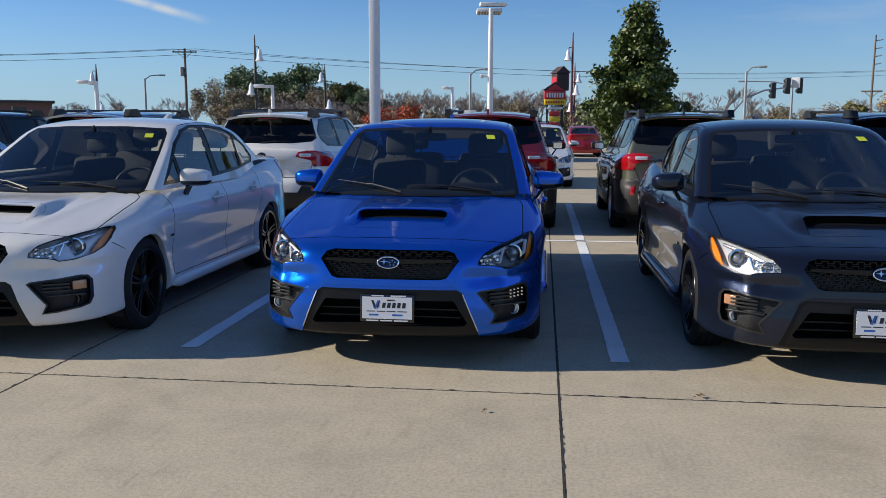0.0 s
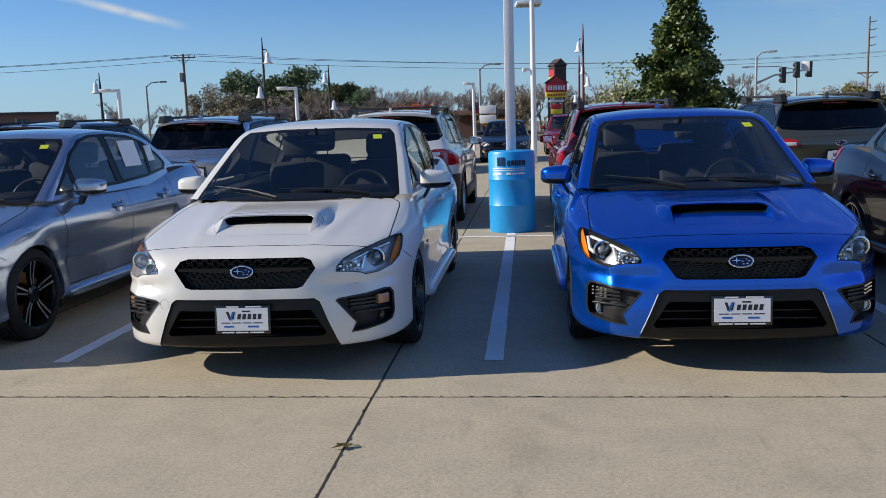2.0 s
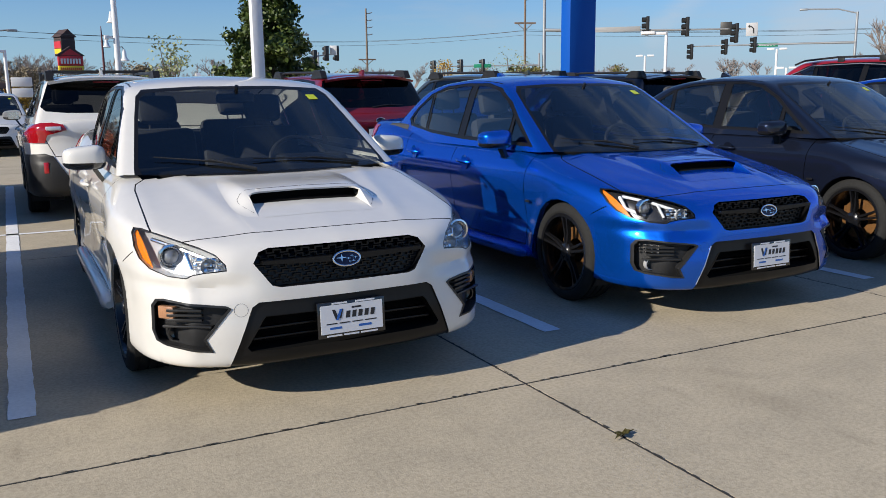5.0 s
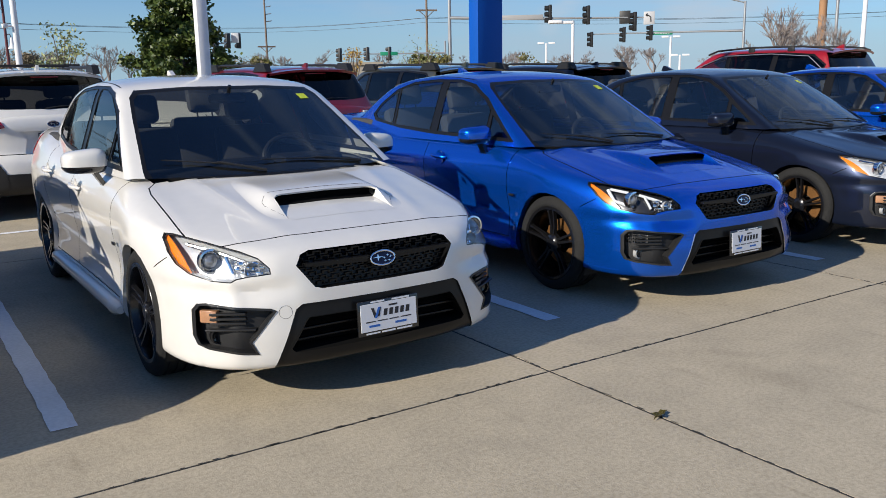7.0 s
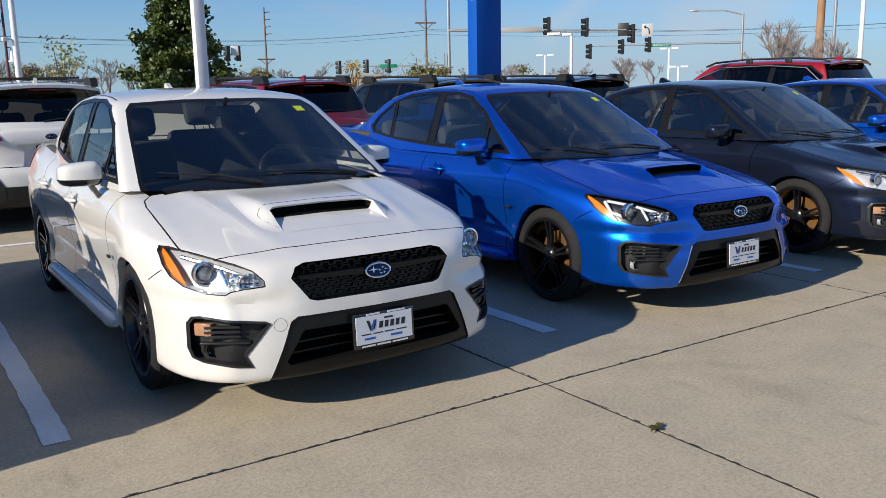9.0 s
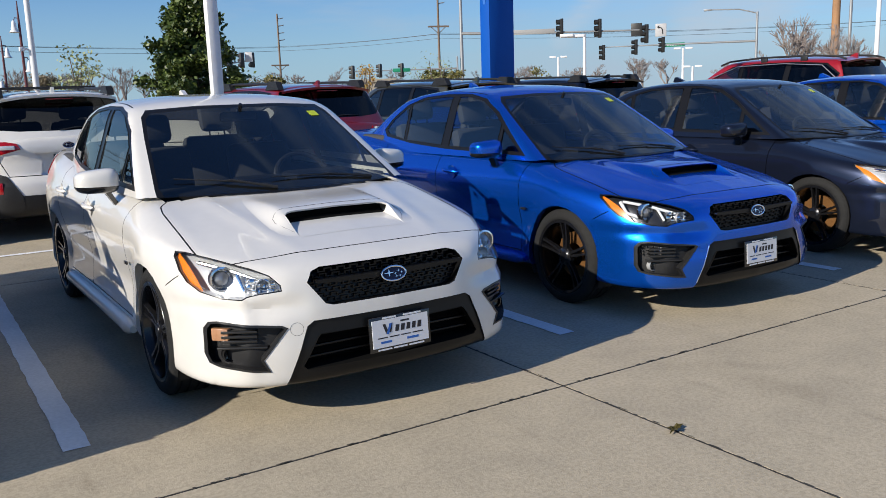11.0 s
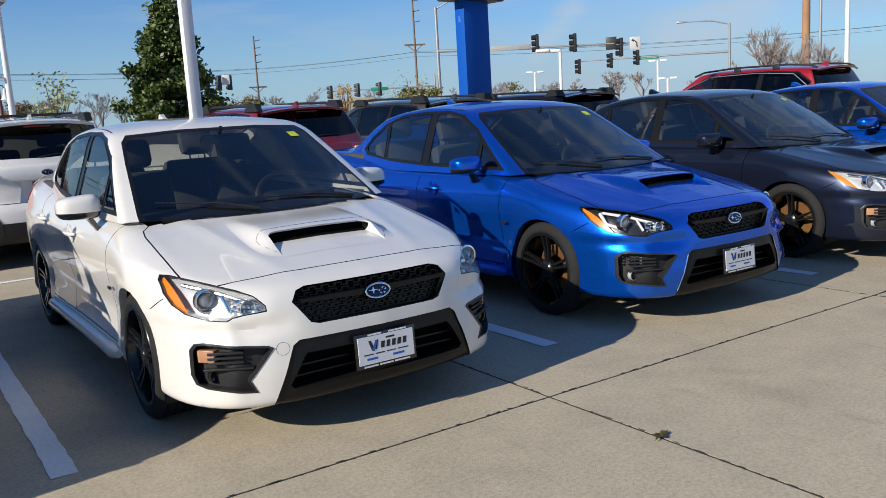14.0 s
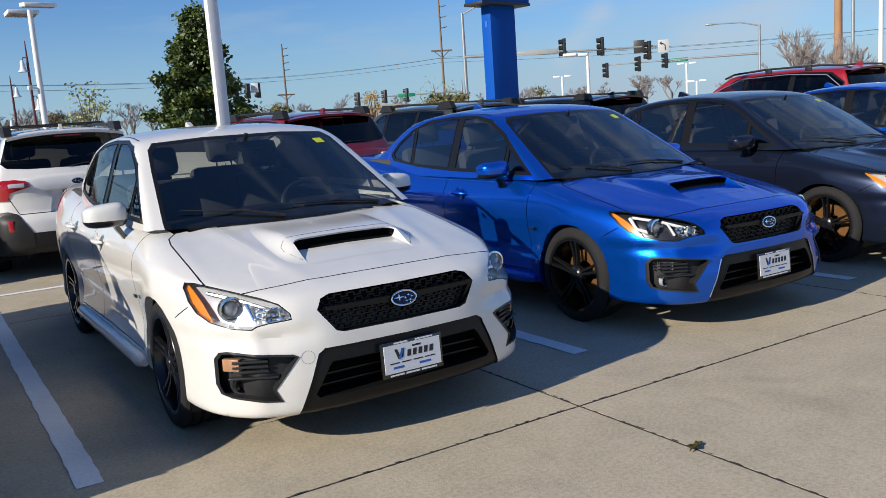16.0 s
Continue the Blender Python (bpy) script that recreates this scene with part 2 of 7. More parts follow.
def box(bm, x0, x1, y0, y1, z0, z1, bevel=0.0, m=None):
    r = bmesh.ops.create_cube(bm, size=1)["verts"]
    for v in r:
        v.co = Vector((x0 + (v.co.x + 0.5) * (x1 - x0), y0 + (v.co.y + 0.5) * (y1 - y0), z0 + (v.co.z + 0.5) * (z1 - z0)))
    if bevel:
        es = {e for v in r for e in v.link_edges}
        out = bmesh.ops.bevel(bm, geom=list(es), offset=bevel, segments=2, affect="EDGES", profile=0.5)
        r = list({v for f in out["faces"] for v in f.verts} | {v for v in r if v.is_valid})
    if m is not None:
        bmesh.ops.transform(bm, matrix=m, verts=r)
    return bm


def tube(bm, points, radii, sides=10, caps=True):
    """A round bar along points; radii one number or one for each point."""
    pts = [Vector(p) for p in points]
    rs = radii if isinstance(radii, (list, tuple)) else [radii] * len(pts)
    rings = []
    for i, p in enumerate(pts):
        d = (pts[min(i + 1, len(pts) - 1)] - pts[max(i - 1, 0)]).normalized()
        q = d.to_track_quat("Z", "Y")
        rings.append([bm.verts.new(p + q @ Vector((rs[i] * math.cos(a), rs[i] * math.sin(a), 0))) for a in [2 * math.pi * k / sides for k in range(sides)]])
    for a, b in zip(rings, rings[1:]):
        for k in range(sides):
            bm.faces.new((a[k], a[(k + 1) % sides], b[(k + 1) % sides], b[k]))
    if caps:
        bm.faces.new(list(reversed(rings[0])))
        bm.faces.new(rings[-1])
    return bm


def lathe(bm, profile, sides=32, axis="z", at=(0, 0, 0), closed=False):
    """Turns a profile of (radius, height) about an axis."""
    rings = []
    for r, h in profile:
        ring = []
        for k in range(sides):
            a = 2 * math.pi * k / sides
            p = {"z": (r * math.cos(a), r * math.sin(a), h), "x": (h, r * math.cos(a), r * math.sin(a)), "y": (r * math.cos(a), h, -r * math.sin(a))}[axis]
            ring.append(bm.verts.new(Vector(p) + Vector(at)))
        rings.append(ring)
    pairs = list(zip(rings, rings[1:])) + ([(rings[-1], rings[0])] if closed else [])
    for a, b in pairs:
        for k in range(sides):
            bm.faces.new((a[k], a[(k + 1) % sides], b[(k + 1) % sides], b[k]))
    return bm


def prism(bm, outline, depth, m=None):
    """A flat outline of (x, y) raised by depth along z, then moved by m."""
    low = [bm.verts.new((x, y, 0)) for x, y in outline]
    high = [bm.verts.new((x, y, depth)) for x, y in outline]
    n = len(low)
    bm.faces.new(list(reversed(low)))
    bm.faces.new(high)
    for i in range(n):
        bm.faces.new((low[i], low[(i + 1) % n], high[(i + 1) % n], high[i]))
    if m is not None:
        bmesh.ops.transform(bm, matrix=m, verts=low + high)
    return bm


def curve(*knots):
    """A smooth function through (a, b) knots."""
    k = np.array(knots, float)
    xs, ys = k[:, 0], k[:, 1]
    d = np.diff(ys) / np.diff(xs)
    t = np.zeros(len(xs))
    t[0], t[-1] = d[0], d[-1]
    for i in range(1, len(xs) - 1):
        t[i] = 0 if d[i - 1] * d[i] <= 0 else 2 * d[i - 1] * d[i] / (d[i - 1] + d[i])

    def f(v):
        v = np.clip(np.asarray(v, float), xs[0], xs[-1])
        i = np.clip(np.searchsorted(xs, v) - 1, 0, len(xs) - 2)
        h = xs[i + 1] - xs[i]
        s = (v - xs[i]) / h
        return ys[i] * (1 + 2 * s) * (1 - s) ** 2 + t[i] * h * s * (1 - s) ** 2 + ys[i + 1] * s * s * (3 - 2 * s) + t[i + 1] * h * s * s * (s - 1)

    return f


def smax(a, b, k):
    h = np.maximum(k - np.abs(a - b), 0) / k
    return np.maximum(a, b) + h * h * k * 0.25


def skin(g, lo, hi, n, core):
    """A box of quads drawn onto the surface g = 0 along rays from core(points); open below."""
    nx, ny, nz = n
    idx, pts = {}, []

    def vid(i, j, k):
        if (i, j, k) not in idx:
            idx[i, j, k] = len(pts)
            pts.append((lo[0] + (hi[0] - lo[0]) * i / nx, lo[1] + (hi[1] - lo[1]) * j / ny, lo[2] + (hi[2] - lo[2]) * k / nz))
        return idx[i, j, k]

    quads = []
    for i in range(nx):
        for j in range(ny):
            quads.append((vid(i, j, nz), vid(i + 1, j, nz), vid(i + 1, j + 1, nz), vid(i, j + 1, nz)))
    for j in range(ny):
        for k in range(nz):
            quads.append((vid(0, j, k), vid(0, j, k + 1), vid(0, j + 1, k + 1), vid(0, j + 1, k)))
            quads.append((vid(nx, j, k), vid(nx, j + 1, k), vid(nx, j + 1, k + 1), vid(nx, j, k + 1)))
    for i in range(nx):
        for k in range(nz):
            quads.append((vid(i, 0, k), vid(i + 1, 0, k), vid(i + 1, 0, k + 1), vid(i, 0, k + 1)))
            quads.append((vid(i, ny, k), vid(i, ny, k + 1), vid(i + 1, ny, k + 1), vid(i + 1, ny, k)))
    b = np.array(pts)
    c = core(b)
    a0, a1 = np.zeros(len(b)), np.ones(len(b))
    for _ in range(26):
        mid = (a0 + a1) / 2
        p = c + (b - c) * mid[:, None]
        inside = g(p[:, 0], p[:, 1], p[:, 2]) < 0
        a0, a1 = np.where(inside, mid, a0), np.where(inside, a1, mid)
    p = c + (b - c) * a0[:, None]
    bm = bmesh.new()
    vs = [bm.verts.new(q) for q in p]
    for q in quads:
        bm.faces.new([vs[i] for i in q])
    bm.normal_update()
    return bm


def inside_poly(p, poly):
    x, y = p
    c = False
    for (x0, y0), (x1, y1) in zip(poly, poly[1:] + poly[:1]):
        if (y0 > y) != (y1 > y) and x < (x1 - x0) * (y - y0) / (y1 - y0) + x0:
            c = not c
    return c


PLANE = {"x": (1, 2), "y": (0, 2), "z": (0, 1)}


def cut(bm, poly, axis, keep):
    """Scores an outline into the faces that keep() lets through, seen along axis; returns the faces inside it."""
    u, w = PLANE[axis]
    us, ws = [p[0] for p in poly], [p[1] for p in poly]
    lo, hi = (min(us) - 0.002, min(ws) - 0.002), (max(us) + 0.002, max(ws) + 0.002)

    def near():
        out = []
        for f in bm.faces:
            cu, cw = [v.co[u] for v in f.verts], [v.co[w] for v in f.verts]
            if max(cu) >= lo[0] and min(cu) <= hi[0] and max(cw) >= lo[1] and min(cw) <= hi[1] and keep(f.calc_center_median(), f.normal):
                out.append(f)
        return out

    faces = near()
    for a, b in zip(poly, poly[1:] + poly[:1]):
        co, no = [0.0] * 3, [0.0] * 3
        co[u], co[w] = a
        no[u], no[w] = b[1] - a[1], a[0] - b[0]
        no = Vector(no).normalized()
        co = Vector(co)
        seg = (Vector((b[0] - a[0], b[1] - a[1])), Vector(a))
        sel = []
        for f in faces:
            ds = [no.dot(v.co - co) for v in f.verts]
            if min(ds) < -1e-5 and max(ds) > 1e-5:
                # only the faces along the edge itself
                ts = [((v.co[u] - a[0]) * seg[0].x + (v.co[w] - a[1]) * seg[0].y) / seg[0].length_squared for v in f.verts]
                if max(ts) > -0.02 and min(ts) < 1.02:
                    sel.append(f)
        if sel:
            old = set(faces)
            geom = list({v for f in sel for v in f.verts}) + list({e for f in sel for e in f.edges}) + sel
            res = bmesh.ops.bisect_plane(bm, geom=geom, dist=1e-5, plane_co=co, plane_no=no)
            fresh = [g for g in res["geom"] if isinstance(g, bmesh.types.BMFace)]
            faces = list({f for f in faces if f.is_valid} | {f for f in fresh if f.is_valid})
    for f in faces:
        f.normal_update()
    out = []
    for f in faces:
        c = f.calc_center_median()
        if inside_poly((c[u], c[w]), poly):
            out.append(f)
    return out


def take(bm, faces, drop=True):
    """A new bmesh with copies of the faces, which leave the old one."""
    nb, m = bmesh.new(), {}
    for f in faces:
        for v in f.verts:
            if v not in m:
                m[v] = nb.verts.new(v.co)
    for f in faces:
        nb.faces.new([m[v] for v in f.verts])
    nb.normal_update()
    if drop:
        bmesh.ops.delete(bm, geom=faces, context="FACES")
    return nb


def recess(nb, move):
    """Pushes a patch in by a vector, or by a depth along the normals, and walls its rim."""
    fs = list(nb.faces)
    if not isinstance(move, Vector):
        nb.normal_update()
        push = {v: -v.normal * move for v in nb.verts}
    r = bmesh.ops.extrude_face_region(nb, geom=fs)
    if isinstance(move, Vector):
        for g in r["geom"]:
            if isinstance(g, bmesh.types.BMVert):
                g.co += move
    else:
        old = {tuple(round(c, 6) for c in v.co): d for v, d in push.items()}
        for g in r["geom"]:
            if isinstance(g, bmesh.types.BMVert):
                g.co += old.get(tuple(round(c, 6) for c in g.co), Vector())
    dead = [f for f in fs if f.is_valid]
    bmesh.ops.delete(nb, geom=dead, context="FACES")
    nb.normal_update()
    return nb


def mirrored(poly, side):
    return [(side * x, z) for x, z in poly]


def inset(poly, d):
    """The same outline drawn in by d on every side."""
    area = sum(a[0] * b[1] - b[0] * a[1] for a, b in zip(poly, poly[1:] + poly[:1]))
    sign = 1 if area > 0 else -1
    out = []
    for p, q, r in zip(poly[-1:] + poly[:-1], poly, poly[1:] + poly[:1]):
        p, q, r = Vector(p), Vector(q), Vector(r)
        e, f = (q - p).normalized(), (r - q).normalized()
        n = Vector((-e.y - f.y, e.x + f.x))
        n = n.normalized() * sign if n.length > 1e-6 else Vector((0, 0))
        k = max(0.45, (1 + e.dot(f)) / 2) ** 0.5
        out.append(tuple(q + n * d / k))
    return out


def ring(cy, cz, r, n=22, flat=None):
    pts = [(cy + r * math.cos(2 * math.pi * k / n), cz + r * math.sin(2 * math.pi * k / n)) for k in range(n)]
    return [(a, b) for a, b in pts]


def repaint(ob, old, fresh):
    """Gives a copied thing its own paint without touching the shared mesh."""
    for o in (ob, *ob.children_recursive):
        for s in o.material_slots:
            if s.material == old:
                s.link = "OBJECT"
                s.material = fresh


# ---- parts that cars share ----
def wheel_under(car, x, y, z, r, rim_r, rim_mat, side, disc_mat=DISC, spokes=5, wide=0.225, face=None):
    """A wheel with its axle along x; side is the outward direction. Its pieces are tyre, rim and brake disc."""
    hub = new("wheel")
    hub.parent = car
    hub.location = (x, y, z)
    h = wide / 2
    prof = [(rim_r, -h * 0.9), (rim_r + 0.012, -h), (r - 0.05, -h * 1.02), (r - 0.018, -h * 0.95), (r - 0.005, -h * 0.82)]
    for k in range(4):
        c = (-0.6 + 0.4 * k) * h
        prof += [(r, c - 0.012 * 1.6), (r, c - 0.005), (r - 0.007, c - 0.004), (r - 0.007, c + 0.004), (r, c + 0.005), (r, c + 0.012 * 1.6)]
    prof += [(r - 0.005, h * 0.82), (r - 0.018, h * 0.95), (r - 0.05, h * 1.02), (rim_r + 0.012, h), (rim_r, h * 0.9)]
    bm = lathe(bmesh.new(), prof, 56, "x")
    part("tyre", bm, RUBBER, hub)
    s = side
    bm = lathe(bmesh.new(), [(rim_r + 0.008, s * h * 0.96), (rim_r + 0.004, s * h * 1.0), (rim_r - 0.014, s * h * 0.97), (rim_r - 0.022, s * h * 0.75), (rim_r - 0.03, -s * h * 0.3), (rim_r - 0.02, -s * h * 0.9)], 48, "x")
    lathe(bm, [(0.001, s * h * 0.86), (0.03, s * h * 0.87), (0.034, s * h * 0.82), (0.06, s * h * 0.74), (0.066, s * h * 0.5)], 24, "x")
    for k in range(spokes):
        for d in (-1, 1):
            a = 2 * math.pi * k / spokes + d * 0.2
            m = Matrix.Rotation(a, 4, "X")
            w0, w1 = 0.015, 0.010
            out = []
            for zz, xx, w in ((0.05, 0.76, w0), (0.12, 0.74, w0 * 0.9), (rim_r - 0.05, 0.84, w1), (rim_r - 0.008, 0.93, w1 * 1.5)):
                lean = d * (zz - 0.05) * 0.12
                out.append([bm.verts.new(m @ Vector((s * h * xx - s * dx, lean + dy, zz))) for dx, dy in ((0, -w * 0.6), (0, w * 0.6), (0.022, w), (0.022, -w))])
            for p, q in zip(out, out[1:]):
                for i in range(4):
                    bm.faces.new((p[i], p[(i + 1) % 4], q[(i + 1) % 4], q[i]))
    for k in range(5):
        a = 2 * math.pi * (k + 0.5) / 5
        lathe(bm, [(0.009, s * h * 0.6), (0.009, s * h * 0.79), (0.001, s * h * 0.8)], 8, "x", (0, 0.052 * math.cos(a), 0.052 * math.sin(a)))
    bmesh.ops.recalc_face_normals(bm, faces=list(bm.faces))
    part("rim", bm, rim_mat, hub)
    if face:
        bm = bmesh.new()
        for k in range(spokes):
            for d in (-1, 1):
                m = Matrix.Rotation(2 * math.pi * k / spokes + d * 0.2, 4, "X")
                strip = [[bm.verts.new(m @ Vector((s * (h * xx + 0.0035), d * (zz - 0.05) * 0.12 + dy, zz))) for dy in (-w, w)] for zz, xx, w in ((0.07, 0.755, 0.007), (0.12, 0.745, 0.007), (rim_r - 0.05, 0.845, 0.006), (rim_r - 0.012, 0.925, 0.009))]
                for p, q in zip(strip, strip[1:]):
                    bm.faces.new((p[0], p[1], q[1], q[0]))
        part("spoke_face", bm, face, hub, "machined spoke faces")
    bm = lathe(bmesh.new(), [(0.08, s * 0.0), (0.155, s * 0.0), (0.155, -s * 0.024), (0.08, -s * 0.024)], 32, "x", closed=True)
    box(bm, -s * 0.05 - 0.03, -s * 0.05 + 0.075, 0.085, 0.165, -0.09, 0.09, 0.012)
    part("brake_disc", bm, disc_mat, hub)
    return hub


def well(car, y, z, r, half):
    """Dark inner arches over one axle."""
    for s in (-1, 1):
        bm = bmesh.new()
        n = 20
        a = [[bm.verts.new((s * x, y + r * math.cos(math.pi * (k / n * 1.3 - 0.15)), z + r * math.sin(math.pi * (k / n * 1.3 - 0.15)))) for k in range(n + 1)] for x in (half - 0.02, half - 0.36)]
        for k in range(n):
            bm.faces.new((a[0][k], a[0][k + 1], a[1][k + 1], a[1][k]))
        bm.faces.new(a[1])
        part("wheel_well", bm, STEEL, car)


def seat(car, x, y, z, w=0.5):
    bm = bmesh.new()
    box(bm, x - w / 2, x + w / 2, y - 0.05, y + 0.45, z, z + 0.17, 0.05)
    box(bm, x - w * 0.46, x + w * 0.46, -0.07, 0.07, 0, 0.62, 0.055, pose(0, y + 0.43, z + 0.1, -16, 0, 0))
    box(bm, x - 0.13, x + 0.13, -0.05, 0.05, 0.655, 0.85, 0.045, pose(0, y + 0.43, z + 0.1, -16, 0, 0))
    for d in (-0.06, 0.06):
        tube(bm, [(x + d, y + 0.59, z + 0.66), (x + d, y + 0.64, z + 0.8)], 0.007, 6)
    part("seat", bm, CABIN, car)


def steering_wheel(car, x, y, z):
    bm = bmesh.new()
    m = pose(x, y, z, 62, 0, 0)
    n = 28
    pts = [m @ Vector((0.185 * math.cos(2 * math.pi * k / n), 0.185 * math.sin(2 * math.pi * k / n), 0)) for k in range(n + 1)]
    tube(bm, pts, 0.016, 8, False)
    box(bm, -0.075, 0.075, -0.06, 0.06, -0.02, 0.03, 0.02, m)
    for a in (0, 180, 270):
        box(bm, 0.06, 0.18, -0.016, 0.016, -0.008, 0.008, 0, m @ pose(0, 0, 0, 0, 0, a))
    part("steering_wheel", bm, DASH_TRIM, car)


def wiper(car, a, b):
    bm = bmesh.new()
    a, b = Vector(a), Vector(b)
    tube(bm, [a, a.lerp(b, 0.45) + Vector((0, -0.004, 0.022)), a.lerp(b, 0.55) + Vector((0, 0, 0.014))], [0.009, 0.006, 0.004], 6)
    tube(bm, [a.lerp(b, 0.1) + Vector((0, 0.0, 0.012)), a.lerp(b, 0.55) + Vector((0, 0, 0.016)), b + Vector((0, 0, 0.01))], [0.0035, 0.005, 0.003], 6)
    part("wiper", bm, BLACK_PLASTIC, car)


def wing_mirror(car, s, x, y, z, body, arm_mat=BLACK_GLOSS):
    """Wedge-shaped shell over a black lower cover, on a blade-like arm, with its looking glass behind; s is the side."""
    bm = bmesh.new()
    bmesh.ops.create_uvsphere(bm, u_segments=36, v_segments=22, radius=1)
    for v in bm.verts:
        c = v.co
        q = Vector((math.copysign(abs(c.x) ** 0.5, c.x), math.copysign(abs(c.y) ** 0.8, c.y), math.copysign(abs(c.z) ** 0.55, c.z)))
        q.y = min(q.y, 0.5)
        out = 0.5 + 0.5 * max(-1.0, min(1.0, s * q.x))
        v.co = Vector((s * x + q.x * 0.112, y + q.y * 0.08 + 0.035 * out * out, z + q.z * 0.073 * ((1.08 - 0.28 * out) if q.z > 0 else (0.92 - 0.1 * out))))
    bm.normal_update()
    lower = take(bm, [f for f in bm.faces if f.calc_center_median().z < z - 0.022])
    shell = part("mirror", bm, body, car)
    part("mirror_cover", lower, arm_mat, shell, "black lower mirror cover")
    bm = box(bmesh.new(), s * x - 0.088, s * x + 0.088, y + 0.052, y + 0.058, z - 0.046, z + 0.046, 0.0)
    part("mirror_glass", bm, CHROME, shell, "silvered looking glass")
    bm = bmesh.new()
    rows = []
    for px, py, pz, w in ((x - 0.045, y + 0.0, z - 0.055, 0.075), (x - 0.075, y + 0.01, z - 0.105, 0.06), (x - 0.11, y + 0.03, z - 0.155, 0.07)):
        rows.append([bm.verts.new((s * (px + dx), py + dy, pz)) for dx, dy in ((-0.014, -w / 2), (0.014, -w / 2), (0.014, w / 2), (-0.014, w / 2))])
    for p, q in zip(rows, rows[1:]):
        for i in range(4):
            bm.faces.new((p[i], p[(i + 1) % 4], q[(i + 1) % 4], q[i]))
    bm.faces.new(rows[0])
    bm.faces.new(rows[-1])
    bmesh.ops.recalc_face_normals(bm, faces=list(bm.faces))
    part("mirror_arm", bm, arm_mat, shell, "black gloss mirror arm")


def door_handle(car, s, x, y, z, body, turn=0):
    bm = bmesh.new()
    n = 9
    pts = [(s * (x + 0.030 * math.sin(math.pi * k / (n - 1)) ** 0.6), y - 0.10 + 0.2 * k / (n - 1), z + 0.012 * (k / (n - 1) - 0.5)) for k in range(n)]
    tube(bm, pts, [0.008] + [0.014] * (n - 2) + [0.008], 8)
    part("door_handle", bm, body, car)
    bm = bmesh.new()
    lathe(bm, [(0.001, s * (x - 0.004)), (0.03, s * (x - 0.001)), (0.055, s * (x + 0.003))], 20, "x", (0, y - 0.02, z - 0.008))
    part("handle_cup", bm, body, car)


def dealer_plate(car, y, z, tilt=0, back=1):
    """White insert in a black frame, its print as bars. back 1 faces -y, -1 faces +y."""
    m = pose(0, y, z, 90 - tilt, 0, 0 if back > 0 else 180)
    plate = part("number_plate", box(bmesh.new(), -0.158, 0.158, -0.08, 0.08, -0.012, 0.0, 0.004, m), BLACK_GLOSS, car, "white dealer plate insert with black frame")
    part("insert", box(bmesh.new(), -0.145, 0.145, -0.060, 0.066, 0.0, 0.003, 0, m), PLATE_WHITE, plate)
    bm = bmesh.new()
    for k in range(5):
        x = -0.03 + k * 0.029
        prism(bm, [(x, 0.004), (x + 0.019, 0.004), (x + 0.024, 0.034), (x + 0.005, 0.034)], 0.0006, m @ pose(0, 0, 0.003))
    box(bm, 0.0, 0.045, 0.044, 0.052, 0.003, 0.0036, 0, m)
    for x0, x1 in ((-0.12, -0.07), (-0.06, -0.01), (0.0, 0.05), (0.06, 0.115)):
        box(bm, x0, x1, -0.019, -0.014, 0.003, 0.0036, 0, m)
    prism(bm, [(-0.092, 0.046), (-0.078, 0.046), (-0.062, 0.004), (-0.076, 0.0)], 0.0006, m @ pose(0, 0, 0.003))
    prism(bm, [(-0.052, 0.046), (-0.04, 0.046), (-0.05, 0.004), (-0.06, 0.004)], 0.0006, m @ pose(0, 0, 0.0032))
    tagged(part("print", bm, INK, plate), kind="stuff")
    bm = bmesh.new()
    prism(bm, [(-0.075, -0.002), (-0.063, -0.002), (-0.044, 0.046), (-0.056, 0.046)], 0.0006, m @ pose(0, 0, 0.0036))
    for x0, x1 in ((-0.105, -0.05), (0.03, 0.09)):
        box(bm, x0, x1, -0.042, -0.032, 0.003, 0.0036, 0, m)
    tagged(part("logo", bm, INK_BLUE, plate), kind="stuff")
    bm = bmesh.new()
    for x0, x1 in ((-0.09, -0.02), (0.02, 0.11)):
        box(bm, x0, x1, 0.069, 0.076, -0.001, 0.002, 0, m)
    for x0, x1 in ((-0.12, -0.05), (-0.04, 0.03), (0.04, 0.12)):
        box(bm, x0, x1, -0.074, -0.067, -0.001, 0.002, 0, m)
    tagged(part("frame_print", bm, PLATE_WHITE, plate), kind="stuff")


def badge(car, y, z, tilt=0, w=0.062, back=1):
    """Oval badge: chrome rim, blue field, one large and five small star shapes."""
    m = pose(0, y, z, 90 - tilt, 0, 0 if back > 0 else 180)
    base = bmesh.new()
    n = 36
    pts = [m @ Vector((w * math.cos(2 * math.pi * k / n), w * 0.52 * math.sin(2 * math.pi * k / n), 0.006)) for k in range(n + 1)]
    tube(base, pts, 0.0045, 8, False)
    oval = part("badge", base, CHROME, car, "oval chrome badge with star shapes on blue")
    bm = prism(bmesh.new(), [(w * math.cos(2 * math.pi * k / n), w * 0.52 * math.sin(2 * math.pi * k / n)) for k in range(n)], 0.005, m)
    part("badge_field", bm, BADGE_BLUE, oval)
    bm = bmesh.new()
    for cx, cy, r in ((-0.38, 0.06, 0.46), (0.12, -0.02, 0.17), (0.40, 0.16, 0.17), (0.64, 0.02, 0.17), (0.2, -0.24, 0.17), (0.5, -0.22, 0.17)):
        star = [(w * (cx + rr * math.cos(a)), w * (cy + 0.62 * rr * math.sin(a))) for k in range(8) for rr, a in [((r if k % 2 == 0 else r * 0.22), math.pi * k / 4)]]
        prism(bm, star, 0.003, m @ pose(0, 0, 0.005))
    part("badge_stars", bm, CHROME, oval)


FRONT_Y, REAR_Y = 0.90, 3.55


